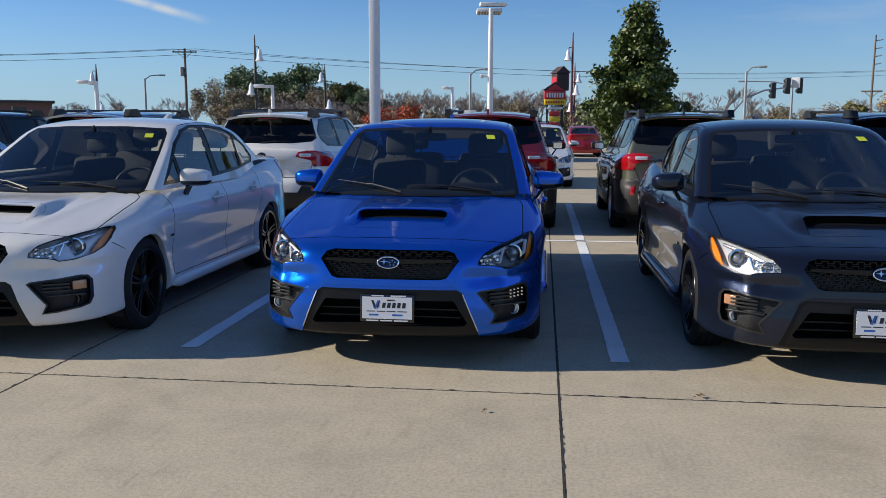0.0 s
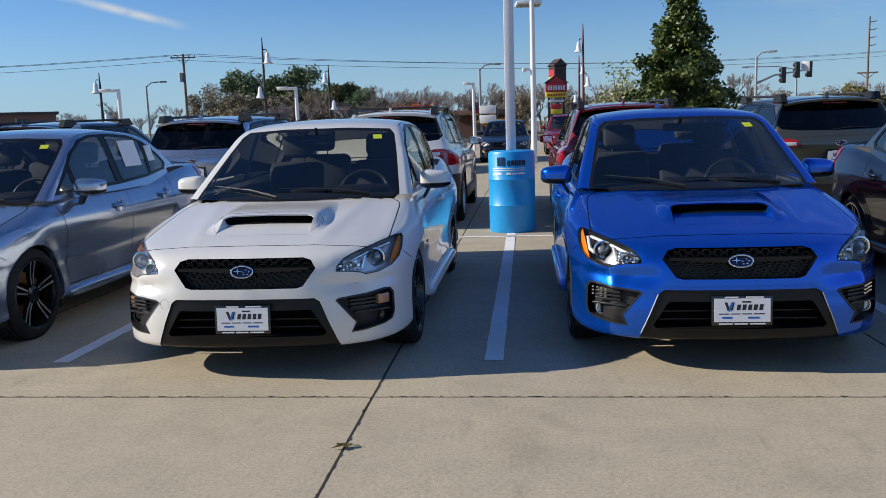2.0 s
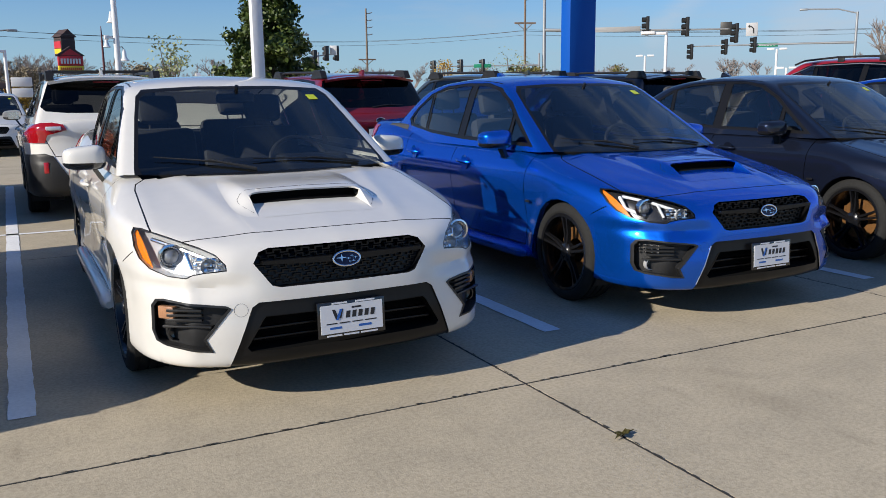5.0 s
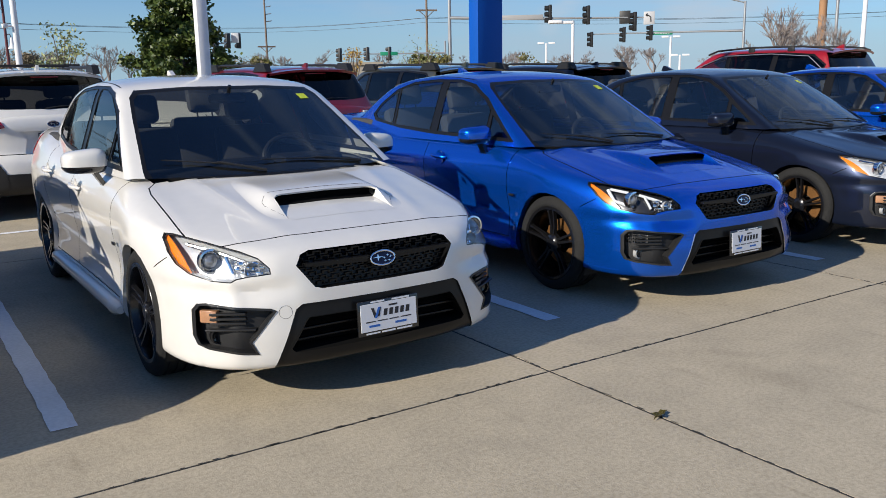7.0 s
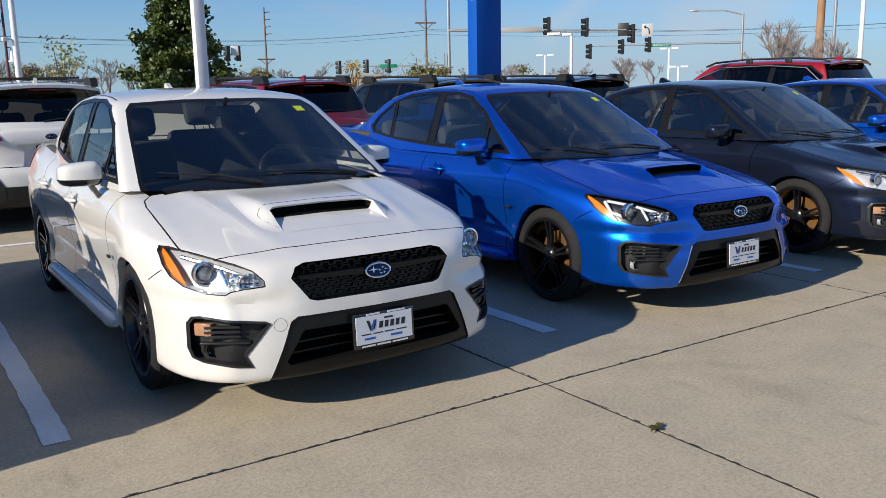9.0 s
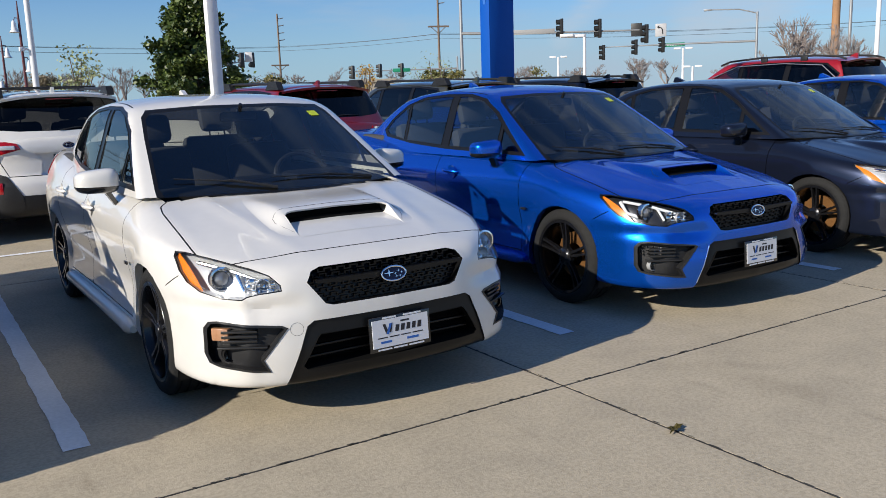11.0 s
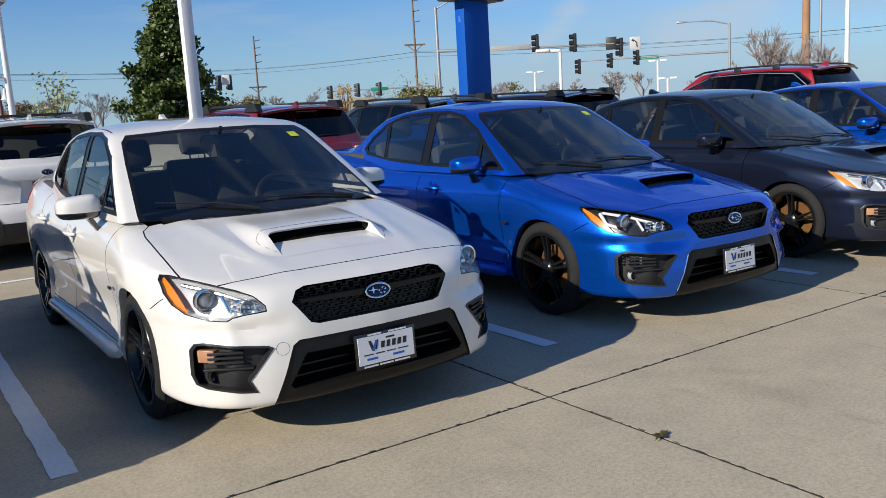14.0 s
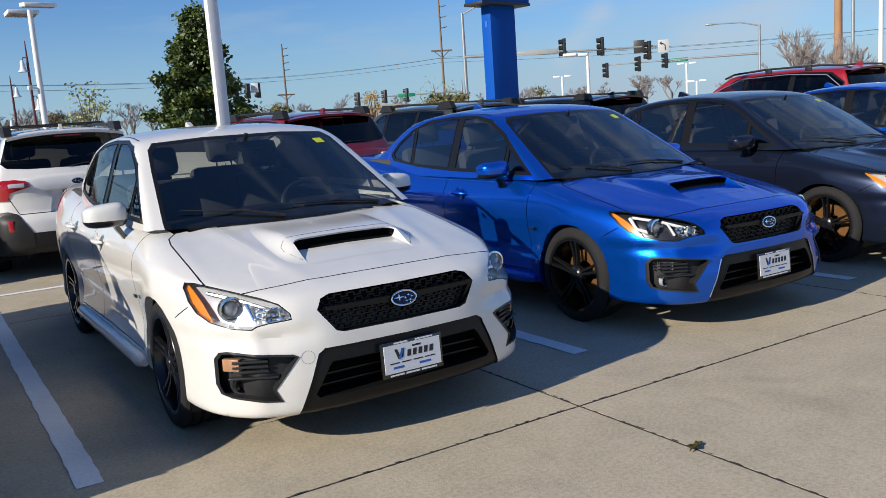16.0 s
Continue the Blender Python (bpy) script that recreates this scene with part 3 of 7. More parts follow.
def sedan_shapes():
    W = curve((0, 0.86), (0.5, 0.882), (0.9, 0.89), (1.4, 0.876), (2.2, 0.872), (3.0, 0.878), (3.55, 0.89), (4.1, 0.87), (4.595, 0.80))
    S = curve((0.12, -0.07), (0.2, -0.025), (0.27, -0.008), (0.34, -0.018), (0.47, -0.03), (0.6, -0.012), (0.72, 0.0), (0.79, -0.008), (0.86, -0.04), (0.95, -0.085), (1.1, -0.17))
    HZ = curve((0, 0.60), (0.06, 0.672), (0.13, 0.715), (0.35, 0.775), (0.7, 0.848), (1.0, 0.905), (1.3, 0.955), (1.7, 0.985), (3.0, 1.0), (3.6, 1.05), (3.95, 1.085), (4.35, 1.095), (4.52, 1.08), (4.6, 1.02))
    P = curve((0, 0), (0.3, 0.014), (0.5, 0.05), (0.65, 0.115), (0.74, 0.2), (0.81, 0.33), (0.86, 0.5), (0.92, 0.85))
    Z = curve((0.12, 0.09), (0.18, 0.024), (0.23, 0.006), (0.33, 0.0), (0.43, 0.012), (0.5, 0.018), (0.6, 0.034), (0.68, 0.055), (0.75, 0.12), (0.9, 0.4))
    PR = curve((0, 0), (0.4, 0.025), (0.62, 0.09), (0.76, 0.22), (0.84, 0.42), (0.9, 0.7))
    ZR = curve((0.15, 0.12), (0.3, 0.02), (0.5, 0.0), (0.62, 0.015), (0.8, 0.06), (1.0, 0.05), (1.08, 0.02), (1.15, 0.06))
    drop = curve((0, 0), (0.3, 0.006), (0.5, 0.02), (0.7, 0.045), (0.8, 0.068), (0.95, 0.12))

    def bonnet(ax, y):
        hood = HZ(y) - drop(ax) * np.clip(1.15 - 0.25 * y, 0.75, 1.2)
        crease = 0.36 + 0.15 * np.clip(y - 0.2, 0, 1.0)
        hood = hood + 0.006 * np.exp(-((ax - crease) / 0.05) ** 2) * np.clip((y - 0.15) / 0.3, 0, 1) * np.clip((1.35 - y) / 0.3, 0, 1)
        return hood + 0.006 * np.exp(-((ax - 0.74) / 0.06) ** 2) * np.clip((y - 0.4) / 0.3, 0, 1) * np.clip((1.5 - y) / 0.4, 0, 1)

    def low(x, y, z):
        ax = np.abs(x)
        xs = W(y) + S(z)
        for cy in (FRONT_Y, REAR_Y):
            r = np.hypot(y - cy, z - 0.312)
            xs = xs + 0.014 * np.exp(-((r - 0.35) / 0.05) ** 2) * np.clip((z - 0.2) / 0.2, 0, 1)
        side = ax - xs
        hood = bonnet(ax, y)
        lean = 0.13 * np.clip((ax - 0.48) / 0.25, 0, 1) * np.clip((z - 0.57) / 0.2, 0, 1.2)
        scallop = 0.030 * np.exp(-((z - 0.535) / 0.036) ** 2) * np.clip((ax - 0.4) / 0.15, 0, 1)
        ridge = 0.014 * np.exp(-((ax - 0.665) / 0.035) ** 2) * np.clip((z - 0.2) / 0.12, 0, 1) * np.clip((0.60 - z) / 0.05, 0, 1)
        front = P(ax) + Z(z) + lean + scallop - ridge - y
        rear = y - (4.595 - PR(ax) - ZR(z))
        g = smax(side, z - hood, 0.075)
        g = smax(g, front, 0.05)
        g = smax(g, rear, 0.06)
        return smax(g, 0.185 + 0.02 * np.clip(y, 0, 1) - z, 0.03)

    Q = curve((1.0, 0.985), (1.8, 1.0), (2.6, 1.0), (3.4, 0.95), (4.1, 0.85))
    ROOF = curve((1.5, 1.335), (1.95, 1.425), (2.25, 1.462), (2.6, 1.475), (3.0, 1.455), (3.3, 1.41), (3.8, 1.29))

    def top(x, y, z):
        ax = np.abs(x)
        side = ax - (0.79 - 0.35 * (z - 0.95) - 0.6 * np.clip(z - 1.32, 0, 1) ** 1.5) * Q(y)
        roof = z - (ROOF(y) - 0.010 - 0.034 * (ax / 0.55) ** 2.6)
        ws = (1.10 + (z - 0.94) * 1.80 + 0.30 * ax ** 2 - y) / 2.06
        rw = (y - (4.05 - (z - 1.05) * 2.0 - 0.26 * ax ** 2)) / 2.24
        g = smax(side, roof, 0.042)
        return smax(smax(g, ws, 0.035), rw, 0.05)

    return low, top, bonnet


def shut_path(bm, pts, axis, keep, w=0.005):
    """Thin strip faces along a line of points."""
    polys = []
    for a, b in zip(pts, pts[1:]):
        a, b = Vector(a), Vector(b)
        d = (b - a).normalized()
        a, b = a - d * w * 0.45, b + d * w * 0.45
        n = Vector((d.y, -d.x)) * w / 2
        polys.append([tuple(a + n), tuple(b + n), tuple(b - n), tuple(a - n)])
        cut(bm, polys[-1], axis, keep)
    u, v = PLANE[axis]
    lo = [min(p[k] for poly in polys for p in poly) for k in (0, 1)]
    hi = [max(p[k] for poly in polys for p in poly) for k in (0, 1)]
    out = []
    for f in bm.faces:
        c = f.calc_center_median()
        if lo[0] <= c[u] <= hi[0] and lo[1] <= c[v] <= hi[1] and keep(c, f.normal) and any(inside_poly((c[u], c[v]), p) for p in polys):
            out.append(f)
    return out


def sedan(name, label, body):
    """A four-door sedan facing -y, its front bumper at y = 0, its base on z = 0."""
    car = thing(name, label, "car", "parked cars")
    low, top, bonnet = sedan_shapes()
    lower = skin(low, (-1.0, -0.12, -0.55), (1.0, 4.72, 1.25), (66, 150, 50), lambda b: np.stack([b[:, 0] * 0.62, np.clip(0.55 + (b[:, 1] + 0.12) / 4.84 * 3.5, 0.5, 4.1), np.full(len(b), 0.6)], 1))
    upper = skin(top, (-0.95, 0.75, 0.90), (0.95, 4.5, 1.55), (48, 90, 26), lambda b: np.stack([b[:, 0] * 0.5, np.clip(2.0 + (b[:, 1] - 0.75) / 3.75 * 1.2, 1.9, 3.3), np.full(len(b), 0.98) + 0.1 * (b[:, 2] - 0.9)], 1))
    # mouth, grille and lamp pockets in the nose
    grille = [(-0.405, 0.632), (-0.375, 0.675), (-0.33, 0.688), (0.33, 0.688), (0.375, 0.675), (0.405, 0.632), (0.335, 0.535), (0.30, 0.525), (-0.30, 0.525), (-0.335, 0.535)]
    f = cut(lower, grille, "y", lambda c, n: c.y < 0.4)
    pocket = take(lower, f)
    part("grille_frame", recess(pocket, Vector((0, 0.05, 0))), GRILLE, car, "black grille surround")
    intake = [(-0.425, 0.448), (-0.395, 0.468), (0.395, 0.468), (0.425, 0.448), (0.525, 0.20), (0.515, 0.165), (-0.515, 0.165), (-0.525, 0.20)]
    f = cut(lower, intake, "y", lambda c, n: c.y < 0.45)
    mouth = take(lower, f)
    inner = [(-0.385, 0.39), (-0.37, 0.405), (0.37, 0.405), (0.385, 0.39), (0.455, 0.275), (0.44, 0.258), (-0.44, 0.258), (-0.455, 0.275)]
    f = cut(mouth, inner, "y", lambda c, n: True)
    throat = take(mouth, f)
    part("front_lip", recess(mouth, Vector((0, 0.008, 0))), LIP, car, "satin black lower intake surround")
    part("intake", recess(throat, Vector((0, 0.11, 0.01))), VOID, car)
    bm = bmesh.new()
    for z in (0.30, 0.345):
        box(bm, -0.42, 0.42, 0.075, 0.095, z - 0.005, z + 0.005, 0.002)
    part("intake_grille", bm, GRILLE, car)
    # honeycomb of the grille
    bm = bmesh.new()
    for row in range(7):
        z = 0.540 + row * 0.022
        half = 0.325 + 0.07 * min(1, (z - 0.525) / 0.1) - (0.055 if z > 0.66 else 0)
        n = int(half * 2 / 0.030)
        for k in range(n):
            x = -half + (k + 0.5) * 2 * half / n
            yb = 0.045 + 0.014 * (abs(x) / 0.3) ** 2 + 0.12 * (z - 0.52)
            up = 0.006 if (k + row) % 2 else -0.006
            box(bm, x - 0.015, x + 0.015, yb + 0.016, yb + 0.032, z + up - 0.0025, z + up + 0.0025)
            box(bm, x - 0.0175, x - 0.0125, yb + 0.016, yb + 0.032, z - 0.008, z + 0.008)
    tagged(part("grille_mesh", bm, GRILLE, car), kind="stuff")
    bm = bmesh.new()
    for s in (-1, 1):
        prism(bm, [(s * 0.06, 0.612), (s * 0.37, 0.628), (s * 0.37, 0.642), (s * 0.06, 0.640)][::s], 0.022, pose(0, 0.062, 0, 90, 0, 0))
    part("grille_bar", bm, GRILLE, car)
    ringed = []
    for k in range(25):
        rx, rz = -0.470 + 0.028 * math.cos(2 * math.pi * k / 24), 0.440 + 0.028 * math.sin(2 * math.pi * k / 24)
        near_, far_ = -0.1, 0.5
        for _ in range(24):
            mid_ = (near_ + far_) / 2
            near_, far_ = (near_, mid_) if float(low(np.array(rx), np.array(mid_), np.array(rz))) < 0 else (mid_, far_)
        ringed.append((rx, near_, rz))
    bm = tube(bmesh.new(), ringed, 0.0007, 5, False)
    part("tow_cover_gap", bm, TRIM, car)
    badge(car, 0.034, 0.622, 12)
    dealer_plate(car, -0.012, 0.362, 3)
    for s in (-1, 1):
        # fog lamp pocket
        fogp = mirrored([(0.508, 0.450), (0.53, 0.462), (0.755, 0.487), (0.782, 0.480), (0.797, 0.45), (0.801, 0.34), (0.79, 0.298), (0.76, 0.284), (0.66, 0.270), (0.588, 0.264), (0.615, 0.32)], s)
        f = cut(lower, fogp, "y", lambda c, n: c.y < 0.75 and c.x * s > 0)
        patch = take(lower, f)
        f = cut(patch, inset(fogp, 0.009), "y", lambda c, n: True)
        floor_ = take(patch, f)
        part("fog_surround", recess(patch, Vector((0, -0.004, 0))), FOG_RIM, car, "dark grey fog lamp surround")
        patch = floor_
        pk = part("fog_pocket", recess(patch, Vector((-s * 0.02, 0.05, 0))), BLACK_PLASTIC, car, "black fog lamp pocket")
        bm = bmesh.new()
        for z in (0.395, 0.416, 0.437):
            box(bm, -0.10, 0.055, -0.012, 0.02, z - 0.0055, z + 0.0055, 0.002, pose(s * 0.66, 0.178, 0, 0, 0, s * 32))
        box(bm, -0.10, 0.12, -0.02, 0.02, 0.362, 0.372, 0.003, pose(s * 0.675, 0.195, 0, 0, 0, s * 34))
        part("vent_slat", bm, FOG_RIM, pk)
        # head lamp
        lampp = mirrored([(0.512, 0.606), (0.60, 0.597), (0.645, 0.588), (0.668, 0.576), (0.73, 0.580), (0.79, 0.602), (0.818, 0.635), (0.828, 0.68), (0.824, 0.732), (0.811, 0.752), (0.782, 0.752), (0.70, 0.730), (0.60, 0.699), (0.547, 0.673), (0.513, 0.632)], s)
        f = cut(lower, lampp, "y", lambda c, n: c.y < 0.85 and c.x * s > 0)
        lens = take(lower, f)
        f = cut(lens, inset(lampp, 0.0045), "y", lambda c, n: True)
        pane = take(lens, f)
        part("lamp_gasket", recess(lens, 0.003), LIP, car, "black headlight edge")
        lens = pane
        house = take(lens, list(lens.faces), False)
        amb = take(lens, list(lens.faces), False)
        lamp = part("headlight", recess(house, Vector((-s * 0.035, 0.062, -0.004))), LAMP_CHROME, car, "clear headlight with chrome reflector")
        part("headlight_lens", lens, CLEAR_LENS, lamp)
        f = cut(amb, mirrored([(0.782, 0.590), (0.9, 0.54), (0.9, 0.735), (0.808, 0.742)], s), "y", lambda c, n: True)
        amber = take(amb, f)
        amb.free()
        for v in amber.verts:
            v.co += Vector((-s * 0.012, 0.014, -0.001))
        part("side_reflector", amber, AMBER, lamp, "amber corner reflector")
        bm = lathe(bmesh.new(), [(0.052, 0.02), (0.056, -0.018), (0.047, -0.02), (0.04, 0.0), (0.037, 0.004), (0.03, -0.012), (0.016, -0.022), (0.001, -0.026)], 28, "y", (s * 0.70, 0.315, 0.652))
        part("projector", bm, CHROME, lamp)
        bm = lathe(bmesh.new(), [(0.036, -0.002), (0.030, -0.017), (0.016, -0.027), (0.001, -0.031)], 24, "y", (s * 0.70, 0.315, 0.652))
        part("projector_lens", bm, LENS_GREY, lamp, "clear glass projector lens")
        bm = bmesh.new()
        for i in range(6):
            for j in range(3):
                fx = 0.528 + i * 0.018
                box(bm, -0.010, 0.010, -0.004, 0.004, -0.009, 0.009, 0.002, pose(s * fx, 0.118 + (fx - 0.495) * 0.62 + 0.012 * j, 0.603 + j * 0.021, 14 * ((i + j) % 3 - 1), 0, s * (18 + 22 * ((i * 2 + j) % 3 - 1))))
        tagged(part("reflector_facets", bm, CHROME, lamp), kind="stuff")
        bm = lathe(bmesh.new(), [(0.034, -0.006), (0.03, 0.012), (0.012, 0.03), (0.001, 0.03)], 20, "y", (s * 0.575, 0.152, 0.622))
        part("main_beam", bm, LAMP_CHROME, lamp)
    # wheel arches
    for s in (-1, 1):
        for cy in (FRONT_Y, REAR_Y):
            arch = [(cy + 0.346 * math.cos(a), 0.312 + 0.346 * math.sin(a)) for a in [math.pi * (k / 18 * 1.4 - 0.2) for k in range(19)]]
            f = cut(lower, arch, "x", lambda c, n: c.x * s > 0.55)
            bmesh.ops.delete(lower, geom=f, context="FACES")
            f = [e for e in lower.edges if e.is_boundary and e.verts[0].co.x * s > 0.55 and e.verts[1].co.x * s > 0.55 and all(abs(math.hypot(v.co.y - cy, v.co.z - 0.312) - 0.346) < 0.012 for v in e.verts)]
            r = bmesh.ops.extrude_edge_only(lower, edges=f)
            for g in r["geom"]:
                if isinstance(g, bmesh.types.BMVert):
                    g.co.x -= s * 0.04
    well(car, FRONT_Y, 0.312, 0.36, 0.87)
    well(car, REAR_Y, 0.312, 0.36, 0.87)
    # lower side sill strip and shut lines
    gaps = []
    for s in (-1, 1):
        sidek = lambda c, n: c.x * s > 0.5 and abs(n.x) > 0.35
        for pts in ([(1.34, 0.30), (1.36, 0.62), (1.33, 0.98)], [(2.42, 0.30), (2.44, 0.65), (2.46, 1.02)], [(3.10, 0.33), (3.16, 0.52), (3.30, 0.72), (3.34, 0.88), (3.42, 1.05)], [(1.34, 0.30), (3.10, 0.30)]):
            gaps += shut_path(lower, pts, "x", sidek, 0.006)
        # bumper to fender
        gaps += shut_path(lower, [(0.50, 0.655), (0.60, 0.60)], "x", lambda c, n: c.x * s > 0.6, 0.005)
        # hood edge
        gaps += shut_path(lower, [(s * 0.752, 0.40), (s * 0.756, 0.52), (s * 0.748, 0.80), (s * 0.738, 1.04), (s * 0.722, 1.13), (s * 0.66, 1.215)], "z", lambda c, n: n.z > 0.2 and c.z > 0.6 and c.y < 1.5, 0.007)
        gaps += shut_path(lower, [(s * 0.50, 3.85), (s * 0.66, 4.15), (s * 0.67, 4.5)], "z", lambda c, n: n.z > 0.2 and c.z > 0.9, 0.006)
    gaps += shut_path(lower, [(-0.668, 0.292), (-0.625, 0.274), (-0.57, 0.261), (-0.5, 0.248), (-0.3, 0.225), (0, 0.213), (0.3, 0.225), (0.5, 0.248), (0.57, 0.261), (0.625, 0.274), (0.668, 0.292)], "z", lambda c, n: c.z > 0.62 and c.y < 0.5, 0.007)
    gaps = [f for f in set(gaps) if f.is_valid]
    seam = take(lower, gaps)
    tagged(part("panel_gap", recess(seam, 0.008), TRIM, car), kind="stuff")
    # rear lamps
    for s in (-1, 1):
        f = cut(lower, mirrored([(0.52, 0.89), (0.9, 0.86), (0.9, 0.99), (0.80, 1.04), (0.54, 1.02)], s), "y", lambda c, n: c.y > 4.2 and c.x * s > 0)
        part("tail_light", recess(take(lower, f), -0.006), TAIL_RED, car, "red tail light")
    # open cabin
    f = [f for f in lower.faces if f.normal.z > 0.6 and 1.10 + 0.22 * f.calc_center_median().x ** 2 < f.calc_center_median().y < 3.75 and abs(f.calc_center_median().x) < 0.68]
    bmesh.ops.delete(lower, geom=f, context="FACES")
    part("body", lower, body, car)
    # glass
    sidep = [(1.385, 0.958), (1.535, 1.06), (1.825, 1.26), (2.03, 1.362), (2.26, 1.400), (2.6, 1.405), (2.95, 1.385), (3.22, 1.32), (3.46, 1.2), (3.58, 1.10), (3.50, 1.045), (3.0, 1.0), (2.4, 0.972)]
    panes = [("front_quarter_window", [(1.465, 0.985), (1.70, 0.988), (1.71, 1.142), (1.645, 1.10)], SIDE_GLASS),
             ("front_window", [(1.75, 0.99), (2.39, 0.998), (2.40, 1.382), (2.26, 1.382), (2.05, 1.342), (1.855, 1.25), (1.75, 1.175)], SIDE_GLASS),
             ("rear_window", [(2.50, 1.002), (3.10, 1.028), (3.14, 1.328), (2.94, 1.365), (2.6, 1.385), (2.5, 1.383)], SIDE_GLASS),
             ("rear_quarter_window", [(3.15, 1.032), (3.47, 1.068), (3.53, 1.105), (3.42, 1.195), (3.21, 1.298), (3.18, 1.31)], SIDE_GLASS)]
    for s in (-1, 1):
        f = cut(upper, sidep, "x", lambda c, n: c.x * s > 0.3 and abs(n.x) > 0.4)
        trim = take(upper, f)
        for nm, poly, g in panes:
            f = cut(trim, poly, "x", lambda c, n: True)
            pane = take(trim, f)
            for v in pane.verts:
                v.co.x -= s * 0.006
            ob = part(nm, pane, g, car)
            ob.visible_shadow = False
        part("window_trim", recess(trim, 0.004), TRIM, car)
    wsp = [(-0.715, 0.90), (0.715, 0.90), (0.705, 0.96), (0.628, 1.22), (0.588, 1.335), (0.545, 1.374), (0.25, 1.39), (-0.25, 1.39), (-0.545, 1.374), (-0.588, 1.335), (-0.628, 1.22), (-0.705, 0.96)]
    f = cut(upper, wsp, "y", lambda c, n: n.y < -0.2 and c.y < 2.2)
    trim = take(upper, f)
    inner = [(-0.675, 0.93), (0.675, 0.93), (0.682, 0.97), (0.608, 1.22), (0.572, 1.32), (0.53, 1.354), (0.25, 1.37), (-0.25, 1.37), (-0.53, 1.354), (-0.572, 1.32), (-0.608, 1.22), (-0.682, 0.97)]
    f = cut(trim, inner, "y", lambda c, n: True)
    pane = take(trim, f)
    part("windscreen", pane, SCREEN, car).visible_shadow = False
    part("windscreen_frame", trim, TRIM, car)
    ditch = []
    for s in (-1, 1):
        ditch += shut_path(upper, [(s * 0.592, 2.08), (s * 0.582, 2.3), (s * 0.57, 2.8), (s * 0.53, 3.35)], "z", lambda c, n: n.z > 0.15 and c.z > 1.2, 0.008)
    ditch = [f for f in set(ditch) if f.is_valid]
    tagged(part("roof_moulding", recess(take(upper, ditch), 0.004), TRIM, car), kind="stuff")
    rwp = [(-0.60, 1.09), (0.60, 1.09), (0.52, 1.33), (0.46, 1.365), (-0.46, 1.365), (-0.52, 1.33)]
    f = cut(upper, rwp, "y", lambda c, n: n.y > 0.2 and c.y > 3.0)
    part("rear_screen", take(upper, f), SIDE_GLASS, car).visible_shadow = False
    part("roof", upper, body, car)
    # cabin
    bm = box(bmesh.new(), -0.74, 0.74, 1.15, 3.95, 0.3, 0.34)
    for s in (-1, 1):
        box(bm, s * 0.74 - 0.02, s * 0.74 + 0.02, 1.46, 3.9, 0.3, 0.945, 0.01)
    box(bm, -0.72, 0.72, 3.55, 4.0, 0.3, 1.055, 0.03)
    part("cabin_lining", bm, CABIN, car)
    bm = box(bmesh.new(), -0.72, 0.72, 1.28, 1.72, 0.6, 0.93, 0.05)
    box(bm, 0.18, 0.58, 1.5, 1.75, 0.9, 0.975, 0.03)
    box(bm, -0.14, 0.14, 1.55, 1.75, 0.9, 0.96, 0.02)
    part("dashboard", bm, DASH, car)
    for x in (-0.36, 0.36):
        seat(car, x, 2.0, 0.42)
    for x in (-0.36, 0.36):
        seat(car, x, 2.85, 0.45, 0.62)
    steering_wheel(car, 0.36, 1.80, 0.90)
    bm = bmesh.new()
    box(bm, -0.12, 0.12, 1.90, 1.93, 1.285, 1.345, 0.02)
    tube(bm, [(0, 1.9, 1.34), (0, 1.86, 1.39)], 0.012, 8)
    part("rear_view_mirror", bm, BLACK_GLOSS, car)
    wsy = lambda x, z: 1.10 + (z - 0.94) * 1.80 + 0.30 * x * x
    wiper(car, (0.52, wsy(0.52, 0.95) - 0.02, 0.95), (-0.10, wsy(-0.1, 0.985) - 0.02, 0.985))
    wiper(car, (-0.10, wsy(0.1, 0.945) - 0.02, 0.945), (-0.60, wsy(0.6, 1.005) - 0.02, 1.005))
    bm = bmesh.new()
    m = pose(0.47, wsy(0.47, 1.318) - 0.004, 1.318, 90 - 60.5, 0, 14)
    box(bm, -0.032, 0.032, -0.03, 0.03, 0, 0.001, 0, m)
    part("sticker", bm, STICKER, car, "yellow-green windscreen sticker")
    # cowl
    part("cowl", box(bmesh.new(), -0.60, 0.60, 1.16, 1.32, 0.865, 0.893, 0.01), TRIM, car)
    for s in (-1, 1):
        wing_mirror(car, s, 0.915, 1.66, 1.0, body)
        door_handle(car, s, 0.872, 2.22, 0.815, body)
        door_handle(car, s, 0.876, 3.12, 0.845, body)
        bm = bmesh.new()
        n = 24
        pts = [(s * 0.882, 1.28 + 1.87 * k / n, 0.245) for k in range(n + 1)]
        tube(bm, pts, [0.02] + [0.042] * (n - 1) + [0.02], 10)
        part("side_sill", bm, body, car)
    part("underbody", box(bmesh.new(), -0.66, 0.66, 0.25, 4.35, 0.19, 0.3, 0.03), STEEL, car)
    fin = bmesh.new()
    prism(fin, [(0, 0), (0.17, 0), (0.15, 0.05), (0.12, 0.055)], 0.03, pose(0.015, 3.05, 1.448, 90, 0, 90))
    part("antenna_fin", fin, body, car)
    return car


